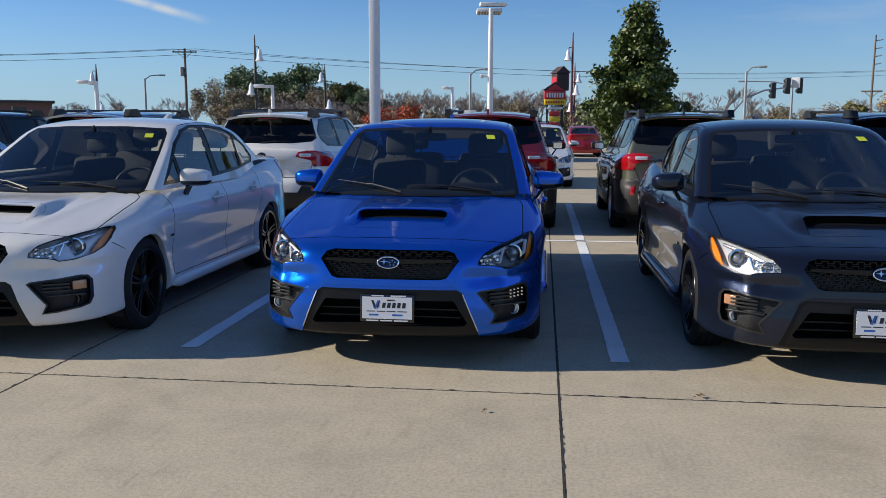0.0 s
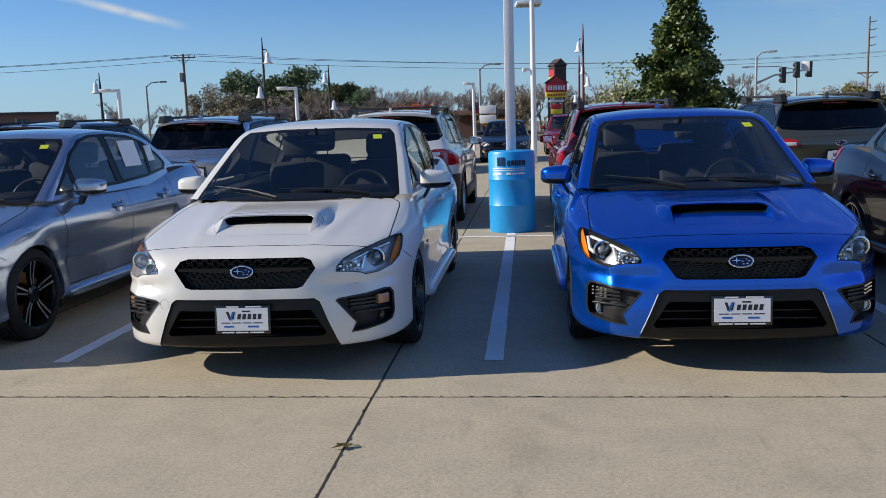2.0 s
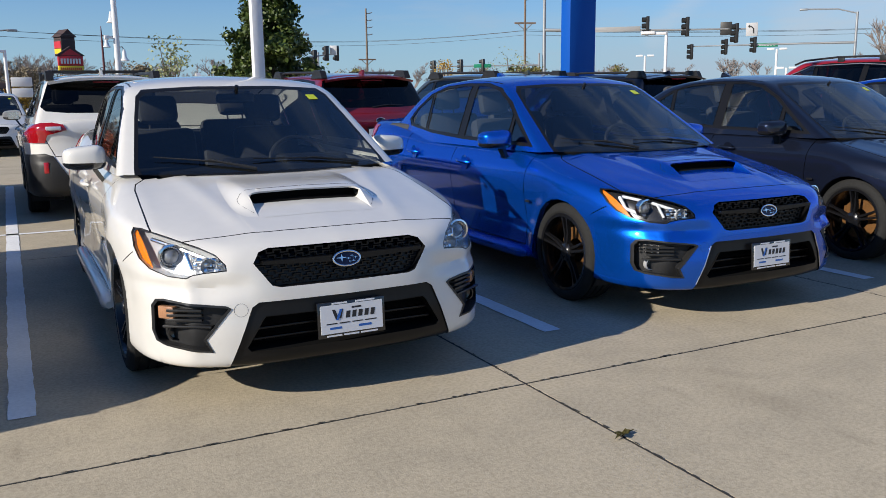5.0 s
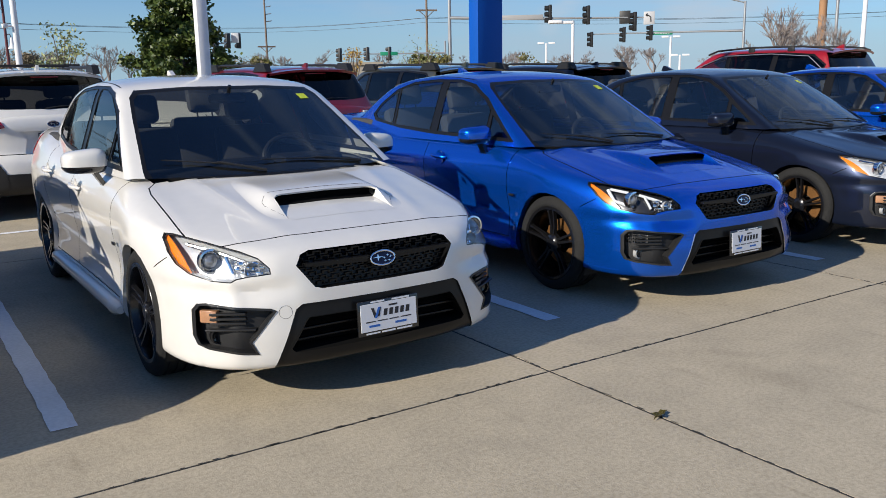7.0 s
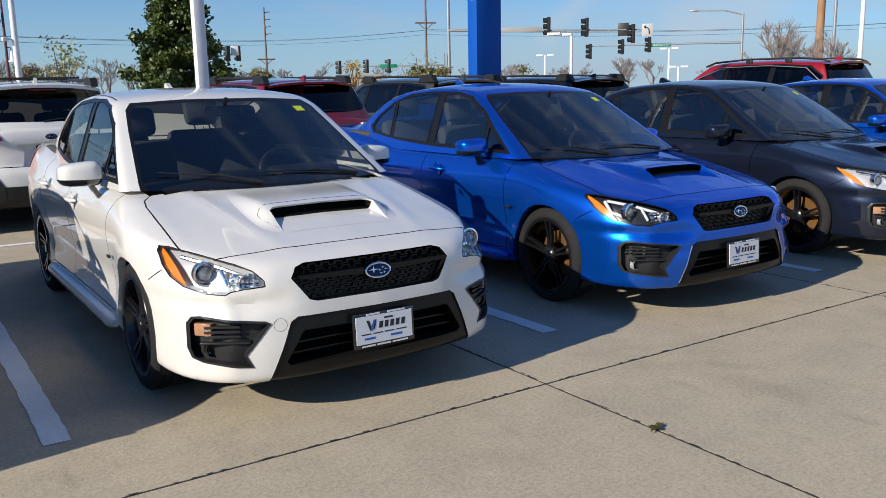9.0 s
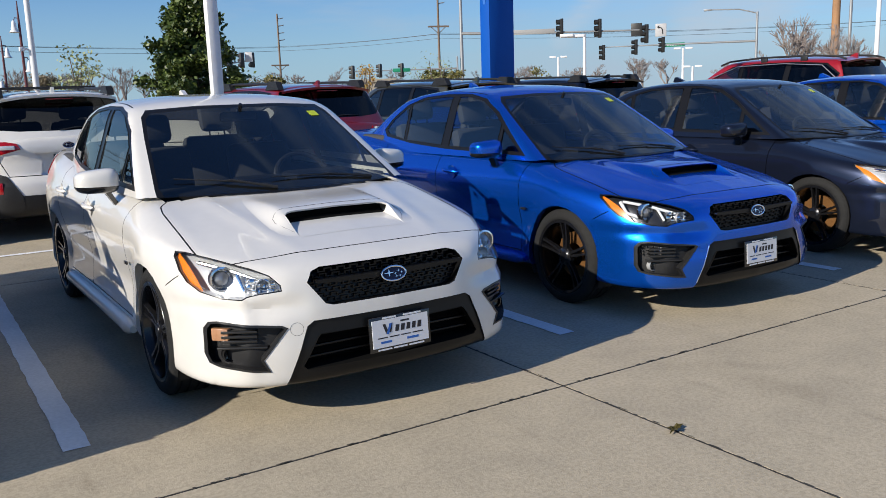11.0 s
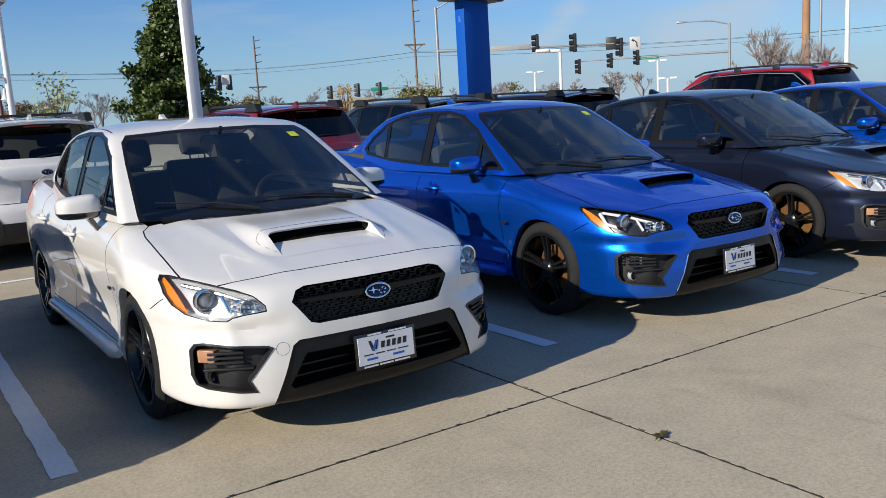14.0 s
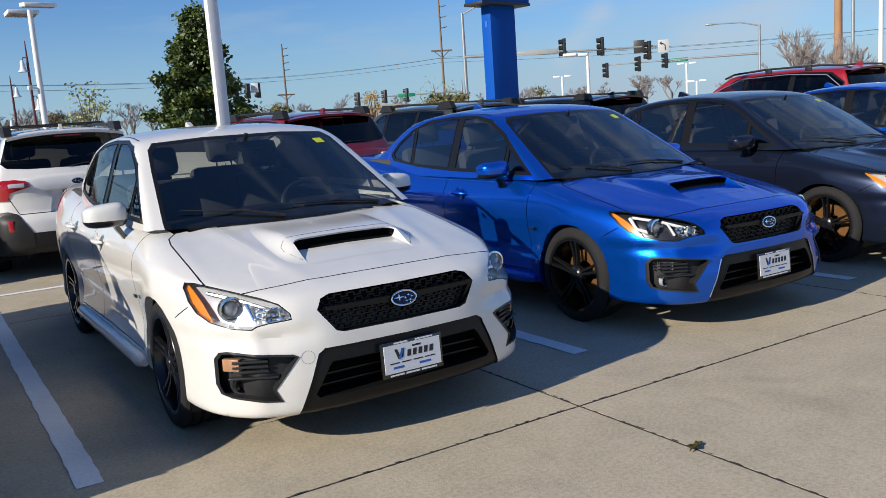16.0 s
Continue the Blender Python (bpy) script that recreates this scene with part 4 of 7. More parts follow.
def dress(car, body, rim_mat=RIM_BLACK, sporty=True, fog=False, led=False, face=None):
    """Adds what sets one sedan apart: fog lamps, indicators, lamp trim, scoop and wheels."""
    bonnet = sedan_shapes()[2]
    pockets = sorted((o for o in car.children if o.name.startswith("fog_pocket")), key=lambda o: o.name)
    lamps = sorted((o for o in car.children if o.name.startswith("headlight")), key=lambda o: o.name)
    for s, pk, lamp in zip((-1, 1), pockets, lamps):
        bm = lathe(bmesh.new(), [(0.034, 0.02), (0.036, -0.006), (0.030, -0.007), (0.027, 0.012), (0.001, 0.018)], 24, "y", (s * 0.712, 0.236, 0.335))
        part("fog_lamp", bm, LAMP_CHROME if fog else BLACK_GLOSS, pk)
        if fog:
            lens = bmesh.new()
            lathe(lens, [(0.030, -0.005), (0.02, -0.010), (0.001, -0.012)], 24, "y", (s * 0.712, 0.236, 0.335))
            part("fog_lens", lens, CLEAR_LENS, pk)
        if led:
            bm = bmesh.new()
            for i in range(4):
                for j in range(3):
                    box(bm, s * (0.698 + i * 0.021) - 0.005, s * (0.698 + i * 0.021) + 0.005, 0.186 + i * 0.030, 0.20 + i * 0.030, 0.405 + j * 0.02, 0.413 + j * 0.02)
            tagged(part("indicator_grid", bm, CHROME, pk), kind="stuff")
        else:
            bm = box(bmesh.new(), -0.042, 0.042, -0.012, 0.02, -0.028, 0.028, 0.006, pose(s * 0.742, 0.248, 0.424, 0, 0, s * 52))
            part("indicator", bm, FLASHER, pk, "pale amber indicator lens")
        bm = bmesh.new()
        if led:
            tube(bm, [(s * 0.772, 0.455, 0.712), (s * 0.765, 0.405, 0.645), (s * 0.70, 0.305, 0.608)], 0.011, 8)
        tube(bm, [(s * 0.55, 0.175, 0.635), (s * 0.66, 0.305, 0.683), (s * 0.755, 0.45, 0.712)], 0.009, 8)
        tube(bm, [(s * 0.63, 0.225, 0.602), (s * 0.645, 0.265, 0.67)], 0.008, 8)
        part("lamp_bezel", bm, CHROME if not led else PLATE_WHITE, lamp)
        if led:
            strip = tube(bmesh.new(), [(s * 0.428, 0.046, 0.445), (s * 0.475, 0.044, 0.33), (s * 0.518, 0.062, 0.225)], 0.0035, 6)
            part("intake_trim", strip, POLISH, car, "thin satin silver intake edge")
            lamp.material_slots[0].link = "OBJECT"
            lamp.material_slots[0].material = SMOKED
        if sporty:
            bm = box(bmesh.new(), -0.006, 0.006, -0.026, 0.026, -0.009, 0.009, 0.004, pose(s * 0.886, 1.285, 0.605, 0, 0, 0))
            part("fender_vent", bm, BLACK_GLOSS, car)
    if sporty:
        # bonnet scoop: a low bulge that wraps a wide mouth, with cheeks running forward beside a sloping ramp
        bz = lambda x, y: float(bonnet(np.abs(np.array(x)), np.array(y)))
        ease = lambda t: max(0.0, min(1.0, t)) ** 2 * (3 - 2 * max(0.0, min(1.0, t)))
        MX, MY = 0.283, 0.60

        def bulge(x, y):
            rise = ease((y - 0.36) / (MY - 0.36)) ** 1.5 if y < MY else (1 - ease((y - MY) / 0.50)) ** 0.9
            return 0.053 * rise * (1 - ease((abs(x) - MX + 0.012) / (0.115 - 0.04 * max(0.0, y - MY))))

        bm = bmesh.new()
        half = [0.0, 0.06, 0.12, 0.18, 0.23, 0.262, MX] + [MX + 0.012 * k for k in range(1, 10)]
        xs = [-x for x in half[:0:-1]] + half
        ys = [0.36 + 0.024 * k for k in range(11)] + [0.62, 0.65, 0.69, 0.74, 0.80, 0.86, 0.92, 0.98, 1.04, 1.10]
        grid = [[bm.verts.new((x, y, bz(x, y) + bulge(x, y) - 0.0015)) for x in xs] for y in ys]
        lo_i, hi_i, mouth_j = xs.index(-MX), xs.index(MX), 10
        for j in range(len(ys) - 1):
            for i in range(len(xs) - 1):
                if not (j < mouth_j and lo_i <= i < hi_i):
                    bm.faces.new((grid[j][i], grid[j][i + 1], grid[j + 1][i + 1], grid[j + 1][i]))
        for i, back_ in ((lo_i, 0.03), (lo_i + 1, 0.008), (hi_i, 0.03), (hi_i - 1, 0.008)):
            grid[mouth_j][i].co.y -= back_
            grid[mouth_j][i].co.z -= back_ * 0.35
        # inner faces of the cheeks, and the thin lip over the mouth
        for i, sign in ((lo_i, 1), (hi_i, -1)):
            edge = [grid[j][i] for j in range(mouth_j + 1)]
            foot = [bm.verts.new((v.co.x + sign * (0.008 + 0.030 * k / mouth_j), v.co.y, bz(v.co.x, v.co.y) - 0.003)) for k, v in enumerate(edge)]
            waist = [bm.verts.new(e.co.lerp(f.co, 0.6) - Vector((sign * 0.010 * k / mouth_j, 0, 0.004 * k / mouth_j))) for k, (e, f) in enumerate(zip(edge, foot))]
            for a, b in ((edge, waist), (waist, foot)):
                for k in range(mouth_j):
                    q = (a[k], a[k + 1], b[k + 1], b[k])
                    bm.faces.new(q if sign > 0 else q[::-1])
        edge = grid[mouth_j][lo_i:hi_i + 1]
        lip = [bm.verts.new(v.co + Vector((0, 0.004, -0.008))) for v in edge]
        deep = [bm.verts.new(v.co + Vector((0, 0.05, 0.004))) for v in lip]
        for a, b in ((edge, lip), (lip, deep)):
            for k in range(len(a) - 1):
                bm.faces.new((a[k + 1], a[k], b[k], b[k + 1]))
        scoop = part("bonnet_scoop", bm, body, car)
        bm = bmesh.new()
        xs = [-MX + 0.004 + (2 * MX - 0.008) * k / 20 for k in range(21)]
        floor_ = [bm.verts.new((x, 0.555, bz(x, 0.555) + 0.0035)) for x in xs]
        back = [bm.verts.new((x, 0.645, bz(x, 0.645) + 0.002)) for x in xs]
        top_ = [bm.verts.new((x, 0.645, bz(x, 0.61) + 0.048)) for x in xs]
        for a, b in ((floor_, back), (back, top_)):
            for i in range(20):
                bm.faces.new((a[i], a[i + 1], b[i + 1], b[i]))
        part("scoop_mouth", bm, VOID, scoop, "black scoop opening")
        bm = bmesh.new()
        rows = []
        for j in range(9):
            y = 0.385 + 0.185 * j / 8
            rows.append([bm.verts.new((x, y, bz(x, y) + 0.004 * ease(j / 8) + 0.0008)) for x in xs])
        for p, q in zip(rows, rows[1:]):
            for i in range(20):
                bm.faces.new((p[i], p[i + 1], q[i + 1], q[i]))
        part("scoop_ramp", bm, body, scoop)
        # fine seam that rings the scoop
        seam = []
        for x, y in [(-0.292, 0.44), (-0.322, 0.50), (-0.338, 0.56), (-0.334, 0.60), (-0.312, 0.632), (-0.28, 0.648)] + [(-0.28 + 0.07 * k, 0.652) for k in range(1, 8)] + [(0.28, 0.648), (0.312, 0.632), (0.334, 0.60), (0.338, 0.56), (0.322, 0.50), (0.292, 0.44)]:
            seam.append((x, y, bz(x, y) + bulge(x, y) - 0.0012))
        part("scoop_seam", tube(bmesh.new(), seam, 0.0011, 5, False), TRIM, scoop)
    for s in (-1, 1):
        wheel_under(car, s * 0.757, FRONT_Y, 0.314, 0.318, 0.243, rim_mat, s, face=face)
        wheel_under(car, s * 0.757, REAR_Y, 0.314, 0.318, 0.243, rim_mat, s, face=face)
    return car


# ---- wagon ----
W_FRONT, W_REAR = 0.95, 3.70


def wagon_shapes():
    W = curve((0, 0.87), (0.5, 0.895), (0.95, 0.91), (1.5, 0.895), (2.6, 0.895), (3.7, 0.905), (4.3, 0.89), (4.82, 0.84))
    S = curve((0.2, -0.07), (0.3, -0.02), (0.42, -0.015), (0.6, -0.012), (0.82, 0.0), (0.92, -0.008), (1.0, -0.045), (1.15, -0.12))
    HZ = curve((0, 0.72), (0.08, 0.82), (0.2, 0.87), (0.6, 0.95), (1.2, 1.03), (1.7, 1.06), (3.5, 1.09), (4.4, 1.10), (4.82, 1.10))
    P = curve((0, 0), (0.4, 0.03), (0.6, 0.09), (0.74, 0.2), (0.83, 0.4), (0.92, 0.8))
    Z = curve((0.2, 0.1), (0.3, 0.02), (0.45, 0.0), (0.6, 0.03), (0.8, 0.07), (0.95, 0.3))
    PR = curve((0, 0), (0.4, 0.015), (0.62, 0.055), (0.75, 0.12), (0.83, 0.24), (0.89, 0.45))
    ZR = curve((0.25, 0.10), (0.36, 0.02), (0.5, 0.0), (0.62, 0.01), (0.68, 0.055), (0.72, 0.085), (0.85, 0.09), (0.98, 0.07), (1.1, 0.10), (1.2, 0.14))

    def low(x, y, z):
        ax = np.abs(x)
        xs = W(y) + S(z)
        for cy in (W_FRONT, W_REAR):
            r = np.hypot(y - cy, z - 0.34)
            xs = xs + 0.02 * np.exp(-((r - 0.40) / 0.06) ** 2)
        g = smax(ax - xs, z - (HZ(y) - 0.07 * (ax / 0.85) ** 2.5), 0.07)
        g = smax(g, P(ax) + Z(z) - y, 0.06)
        g = smax(g, y - (4.82 - PR(ax) - ZR(z)), 0.05)
        return smax(g, 0.27 - z, 0.04)

    ROOF = curve((1.6, 1.45), (2.0, 1.56), (2.5, 1.61), (3.2, 1.615), (4.0, 1.59), (4.6, 1.555))

    def top(x, y, z):
        ax = np.abs(x)
        side = ax - (0.815 - 0.36 * (z - 1.02) - 0.8 * np.clip(z - 1.45, 0, 1) ** 1.5) * (1 - 0.05 * np.clip((y - 3.2) / 1.5, 0, 1) ** 2)
        roof = z - (ROOF(y) - 0.05 * (ax / 0.6) ** 2.5)
        ws = (1.2 + (z - 1.03) * 1.7 + 0.3 * ax ** 2 - y) / 1.97
        rw = (y - (4.70 - np.clip(z - 1.05, 0, 1) * 0.62 - 0.18 * ax ** 2)) / 1.18
        g = smax(smax(side, roof, 0.06), ws, 0.04)
        return smax(g, rw, 0.045)

    return low, top


def wagon(name, label, body):
    """A raised estate facing -y, its nose at y = 0, with dark cladding, roof rails and red tail lights."""
    car = thing(name, label, "car", "parked cars")
    low, top = wagon_shapes()
    lower = skin(low, (-1.0, -0.12, -0.3), (1.0, 4.95, 1.3), (48, 110, 38), lambda b: np.stack([b[:, 0] * 0.62, np.clip(0.55 + (b[:, 1] + 0.12) / 5.07 * 3.75, 0.5, 4.35), np.full(len(b), 0.7)], 1))
    upper = skin(top, (-0.98, 0.8, 0.98), (0.98, 4.95, 1.7), (40, 80, 24), lambda b: np.stack([b[:, 0] * 0.5, np.clip(2.2 + (b[:, 1] - 0.8) / 4.15 * 2.0, 2.1, 4.2), np.full(len(b), 1.06) + 0.1 * (b[:, 2] - 0.98)], 1))
    behind = lambda c, n: c.y > 4.1
    for s in (-1, 1):
        for cy in (W_FRONT, W_REAR):
            for rad, cladding in ((0.445, True), (0.39, False)):
                arch = [(cy + rad * math.cos(a), 0.34 + rad * math.sin(a)) for a in [math.pi * (k / 18 * 1.4 - 0.2) for k in range(19)]]
                f = cut(lower, arch, "x", lambda c, n: c.x * s > 0.55 and c.y < 4.35)
                if cladding:
                    rim = take(lower, f)
                    f = cut(rim, [(cy + 0.39 * math.cos(a), 0.34 + 0.39 * math.sin(a)) for a in [math.pi * (k / 18 * 1.4 - 0.2) for k in range(19)]], "x", lambda c, n: True)
                    bmesh.ops.delete(rim, geom=f, context="FACES")
                    part("arch_cladding", recess(rim, -0.008), BLACK_PLASTIC, car)
                else:
                    bmesh.ops.delete(lower, geom=f, context="FACES")
        # tail light: red shell with a clear bar
        lampp = mirrored([(0.465, 0.985), (0.50, 1.042), (0.60, 1.058), (0.93, 1.046), (0.93, 0.85), (0.69, 0.848), (0.66, 0.935)], s)
        f = cut(lower, lampp, "y", lambda c, n: c.y > 4.22 and c.x * s > 0)
        lens = take(lower, f)
        lamp = part("tail_light", recess(lens, -0.012), TAIL_RED, car, "red tail light with clear bar")
        bm = box(bmesh.new(), -0.078, 0.078, -0.02, 0.014, -0.021, 0.021, 0.006, pose(s * 0.600, 4.722, 1.005, 0, 0, -s * 15))
        part("reversing_lens", bm, LAMP_CHROME, lamp, "clear reversing lens")
        # bumper cladding corner with reflector
        clad = mirrored([(0.50, 0.50), (0.62, 0.70), (0.70, 0.735), (0.86, 0.72), (0.95, 0.70), (0.95, 0.20), (0.50, 0.20)], s)
        f = cut(lower, clad, "y", lambda c, n: c.y > 4.16 and c.x * s > 0)
        part("bumper_cladding", recess(take(lower, f), -0.010), BLACK_PLASTIC, car, "black bumper corner cladding")
        bm = box(bmesh.new(), -0.028, 0.028, -0.03, 0.012, -0.06, 0.06, 0.008, pose(s * 0.70, 4.735, 0.585, 0, 0, -s * 24))
        part("reflector", bm, TAIL_RED, car, "red upright bumper reflector")
    f = cut(lower, [(-0.50, 0.50), (0.50, 0.50), (0.50, 0.20), (-0.50, 0.20)], "y", behind)
    part("bumper_lower", recess(take(lower, f), -0.006), BLACK_PLASTIC, car, "black lower bumper")
    f = cut(lower, [(-0.30, 0.70), (-0.27, 0.86), (-0.34, 0.935), (0.34, 0.935), (0.27, 0.86), (0.30, 0.70)], "y", behind)
    part("plate_recess", recess(take(lower, f), Vector((0, -0.03, 0))), body, car)
    gaps = []
    for s in (-1, 1):
        gaps += shut_path(lower, [(s * 0.70, 1.06), (s * 0.70, 0.92), (s * 0.60, 0.70)], "y", behind, 0.008)
        sidek = lambda c, n: c.x * s > 0.5 and abs(n.x) > 0.35
        for pts in ([(1.45, 0.36), (1.46, 1.05)], [(2.5, 0.36), (2.52, 1.06)], [(3.25, 0.40), (3.36, 0.7), (3.45, 1.06)]):
            gaps += shut_path(lower, pts, "x", sidek, 0.007)
    gaps += shut_path(lower, [(-0.60, 0.70), (0.60, 0.70)], "y", behind, 0.008)
    gaps = [f for f in set(gaps) if f.is_valid]
    tagged(part("panel_gap", recess(take(lower, gaps), 0.01), TRIM, car), kind="stuff")
    # nose
    f = cut(lower, [(-0.42, 0.70), (-0.36, 0.78), (0.36, 0.78), (0.42, 0.70), (0.36, 0.60), (-0.36, 0.60)], "y", lambda c, n: c.y < 0.4)
    part("grille", recess(take(lower, f), Vector((0, 0.03, 0))), GRILLE, car, "black hexagonal grille")
    f = cut(lower, [(-0.55, 0.50), (0.55, 0.50), (0.62, 0.25), (-0.62, 0.25)], "y", lambda c, n: c.y < 0.4)
    part("front_lip", recess(take(lower, f), Vector((0, 0.015, 0))), BLACK_PLASTIC, car)
    for s in (-1, 1):
        f = cut(lower, mirrored([(0.50, 0.70), (0.66, 0.66), (0.82, 0.70), (0.87, 0.83), (0.70, 0.82)], s), "y", lambda c, n: c.y < 0.75 and c.x * s > 0)
        lens = take(lower, f)
        house = take(lens, list(lens.faces), False)
        lamp = part("headlight", recess(house, Vector((-s * 0.03, 0.05, 0))), LAMP_CHROME, car)
        part("headlight_lens", lens, CLEAR_LENS, lamp)
    badge(car, 0.02, 0.69, 10)
    f = [f for f in lower.faces if f.normal.z > 0.6 and 1.6 < f.calc_center_median().y < 4.35 and abs(f.calc_center_median().x) < 0.70]
    bmesh.ops.delete(lower, geom=f, context="FACES")
    part("body", lower, body, car)
    # glass
    sidep = [(1.62, 1.06), (2.05, 1.36), (2.35, 1.50), (2.8, 1.535), (3.6, 1.53), (4.15, 1.49), (4.40, 1.33), (4.36, 1.20), (4.15, 1.12), (2.6, 1.075)]
    panes = [("front_window", [(1.72, 1.085), (2.50, 1.095), (2.50, 1.50), (2.36, 1.475), (2.07, 1.34)], SIDE_GLASS), ("rear_window", [(2.58, 1.098), (3.40, 1.115), (3.42, 1.508), (2.8, 1.512), (2.58, 1.505)], PRIVACY),
             ("rear_quarter_window", [(3.50, 1.118), (4.12, 1.14), (4.33, 1.21), (4.37, 1.32), (4.13, 1.465), (3.6, 1.508), (3.52, 1.507)], PRIVACY)]
    for s in (-1, 1):
        f = cut(upper, sidep, "x", lambda c, n: c.x * s > 0.3 and abs(n.x) > 0.4)
        trim = take(upper, f)
        for nm, poly, g in panes:
            pane = take(trim, cut(trim, poly, "x", lambda c, n: True))
            for v in pane.verts:
                v.co.x -= s * 0.006
            part(nm, pane, g, car).visible_shadow = False
        part("window_trim", recess(trim, 0.004), TRIM, car)
    f = cut(upper, [(-0.70, 1.03), (0.70, 1.03), (0.55, 1.50), (0.3, 1.525), (-0.3, 1.525), (-0.55, 1.50)], "y", lambda c, n: n.y < -0.2 and c.y < 2.4)
    part("windscreen", take(upper, f), SCREEN, car).visible_shadow = False
    f = cut(upper, [(-0.70, 1.235), (-0.65, 1.185), (-0.45, 1.165), (0, 1.158), (0.45, 1.165), (0.65, 1.185), (0.70, 1.235), (0.60, 1.49), (0.50, 1.535), (-0.50, 1.535), (-0.60, 1.49)], "y", lambda c, n: n.y > 0.2 and c.y > 4.0)
    part("tailgate_window", take(upper, f), PRIVACY, car, "dark tailgate glass")
    part("roof", upper, body, car)
    bm = bmesh.new()
    n = 18
    a = [bm.verts.new((-0.60 + 1.2 * k / n, 4.30, 1.565 - 0.05 * (abs(-1 + 2 * k / n)) ** 2.5)) for k in range(n + 1)]
    b = [bm.verts.new((v.co.x * 1.0, 4.56 - 0.10 * (abs(v.co.x) / 0.6) ** 2, v.co.z - 0.018)) for v in a]
    c = [bm.verts.new((v.co.x, v.co.y - 0.02, v.co.z - 0.028)) for v in b]
    for p, q in ((a, b), (b, c)):
        for k in range(n):
            bm.faces.new((p[k], p[k + 1], q[k + 1], q[k]))
    part("roof_spoiler", bm, body, car)
    bm = box(bmesh.new(), -0.14, 0.14, 4.47, 4.49, 1.49, 1.505, 0.004)
    part("brake_light", bm, TAIL_RED, car)
    wiper(car, (0.05, 4.635, 1.165), (-0.38, 4.61, 1.18))
    # rails on towers, with a cross bar
    for s in (-1, 1):
        bm = bmesh.new()
        n = 20
        pts = [(s * (0.565 - 0.015 * abs(k / n - 0.4)), 2.25 + 2.05 * k / n, 1.572 + 0.055 * min(1, 5 * k / n, 5 * (1 - k / n) + 0.15) - 0.045 * max(0, k / n - 0.3)) for k in range(n + 1)]
        tube(bm, pts, 0.017, 8)
        for y0, y1, zb in ((2.18, 2.62, 1.545), (3.92, 4.36, 1.525)):
            prism(bm, [(y0, zb), (y1, zb), (y1 - 0.07, zb + 0.098), (y0 + 0.14, zb + 0.108)], 0.075, pose(s * 0.57 - 0.0375, 0, 0, 90, 0, 90))
        part("roof_rail", bm, BLACK_PLASTIC, car, "black roof rail on raised towers")
    fin = prism(bmesh.new(), [(0, 0), (0.16, 0), (0.15, 0.055), (0.12, 0.055)], 0.03, pose(0.015, 4.15, 1.575, 90, 0, 90))
    part("antenna_fin", fin, body, car)
    badge(car, 4.755, 1.005, 0, 0.06, -1)
    dealer_plate(car, 4.735, 0.835, 0, -1)
    bm = bmesh.new()
    box(bm, -0.68, -0.50, 4.690, 4.700, 0.865, 0.878, 0, pose(0, 0.012, 0))
    box(bm, -0.66, -0.53, 4.690, 4.700, 0.835, 0.843, 0, pose(0, 0.012, 0))
    tagged(part("lettering", bm, CHROME, car), kind="stuff")
    bm = box(bmesh.new(), -0.76, 0.76, 1.3, 4.5, 0.38, 0.42)
    for s in (-1, 1):
        box(bm, s * 0.76 - 0.02, s * 0.76 + 0.02, 1.35, 4.45, 0.38, 1.04, 0.01)
    box(bm, -0.72, 0.72, 4.40, 4.52, 0.38, 1.05, 0.02)
    part("cabin_lining", bm, CABIN, car)
    part("dashboard", box(bmesh.new(), -0.74, 0.74, 1.4, 1.85, 0.7, 1.03, 0.05), DASH, car)
    for x in (-0.37, 0.37):
        seat(car, x, 2.15, 0.52)
        seat(car, x, 3.0, 0.55, 0.62)
    for s in (-1, 1):
        wing_mirror(car, s, 0.97, 1.72, 1.10, body)
        door_handle(car, s, 0.892, 2.38, 0.93, body)
        door_handle(car, s, 0.895, 3.30, 0.95, body)
        bm = box(bmesh.new(), -0.03, 0.03, 1.40, 3.26, 0.27, 0.42, 0.02, pose(s * 0.885, 0, 0))
        part("sill_cladding", bm, BLACK_PLASTIC, car)
    well(car, W_FRONT, 0.34, 0.40, 0.88)
    well(car, W_REAR, 0.34, 0.40, 0.88)
    for s in (-1, 1):
        for cy in (W_FRONT, W_REAR):
            wheel_under(car, s * 0.79, cy, 0.34, 0.34, 0.228, RIM_SILVER, s, STEEL)
    part("underbody", box(bmesh.new(), -0.68, 0.68, 0.25, 4.55, 0.25, 0.40, 0.03), STEEL, car)
    return car


# ---- parked cars ----
y_front = 4.53
white = sedan("sedan", "pearl white sport sedan with bonnet scoop and black wheels", WHITE)
white.matrix_world = pose(-3.41, y_front, 0)
blue, grey, silver = (copy_thing(white, pose(px, y_front + py, 0)) for px, py in ((-0.71, 0.10), (1.985, 0.06), (-6.125, 0.15)))
dress(white, WHITE)
for car, mat, lab, extra in ((blue, BLUE, "bright blue metallic sport sedan with round fog lamps", dict(fog=True, led=True)), (grey, GREY, "dark grey metallic sport sedan with chrome headlights", dict(fog=True)),
                             (silver, SILVER, "silver metallic sedan with two-tone alloy wheels", dict(sporty=False, face=RIM_SILVER))):
    repaint(car, WHITE, mat)
    dress(car, mat, **extra)
    tagged(car, lab)
for y0, y1, z0, z1 in ((2.66, 2.98, 1.06, 1.30), (3.2, 3.33, 1.09, 1.24)):
    sheet = box(bmesh.new(), 0.0, 0.002, y0, y1, z0, z1, 0, pose(0.725 if y0 < 3 else 0.70, 0, 0, 0, -17, 0) @ pose(0.33, 0, 0))
    part("window_sheet", sheet, PLATE_WHITE, silver, "white price sheet behind the rear window")
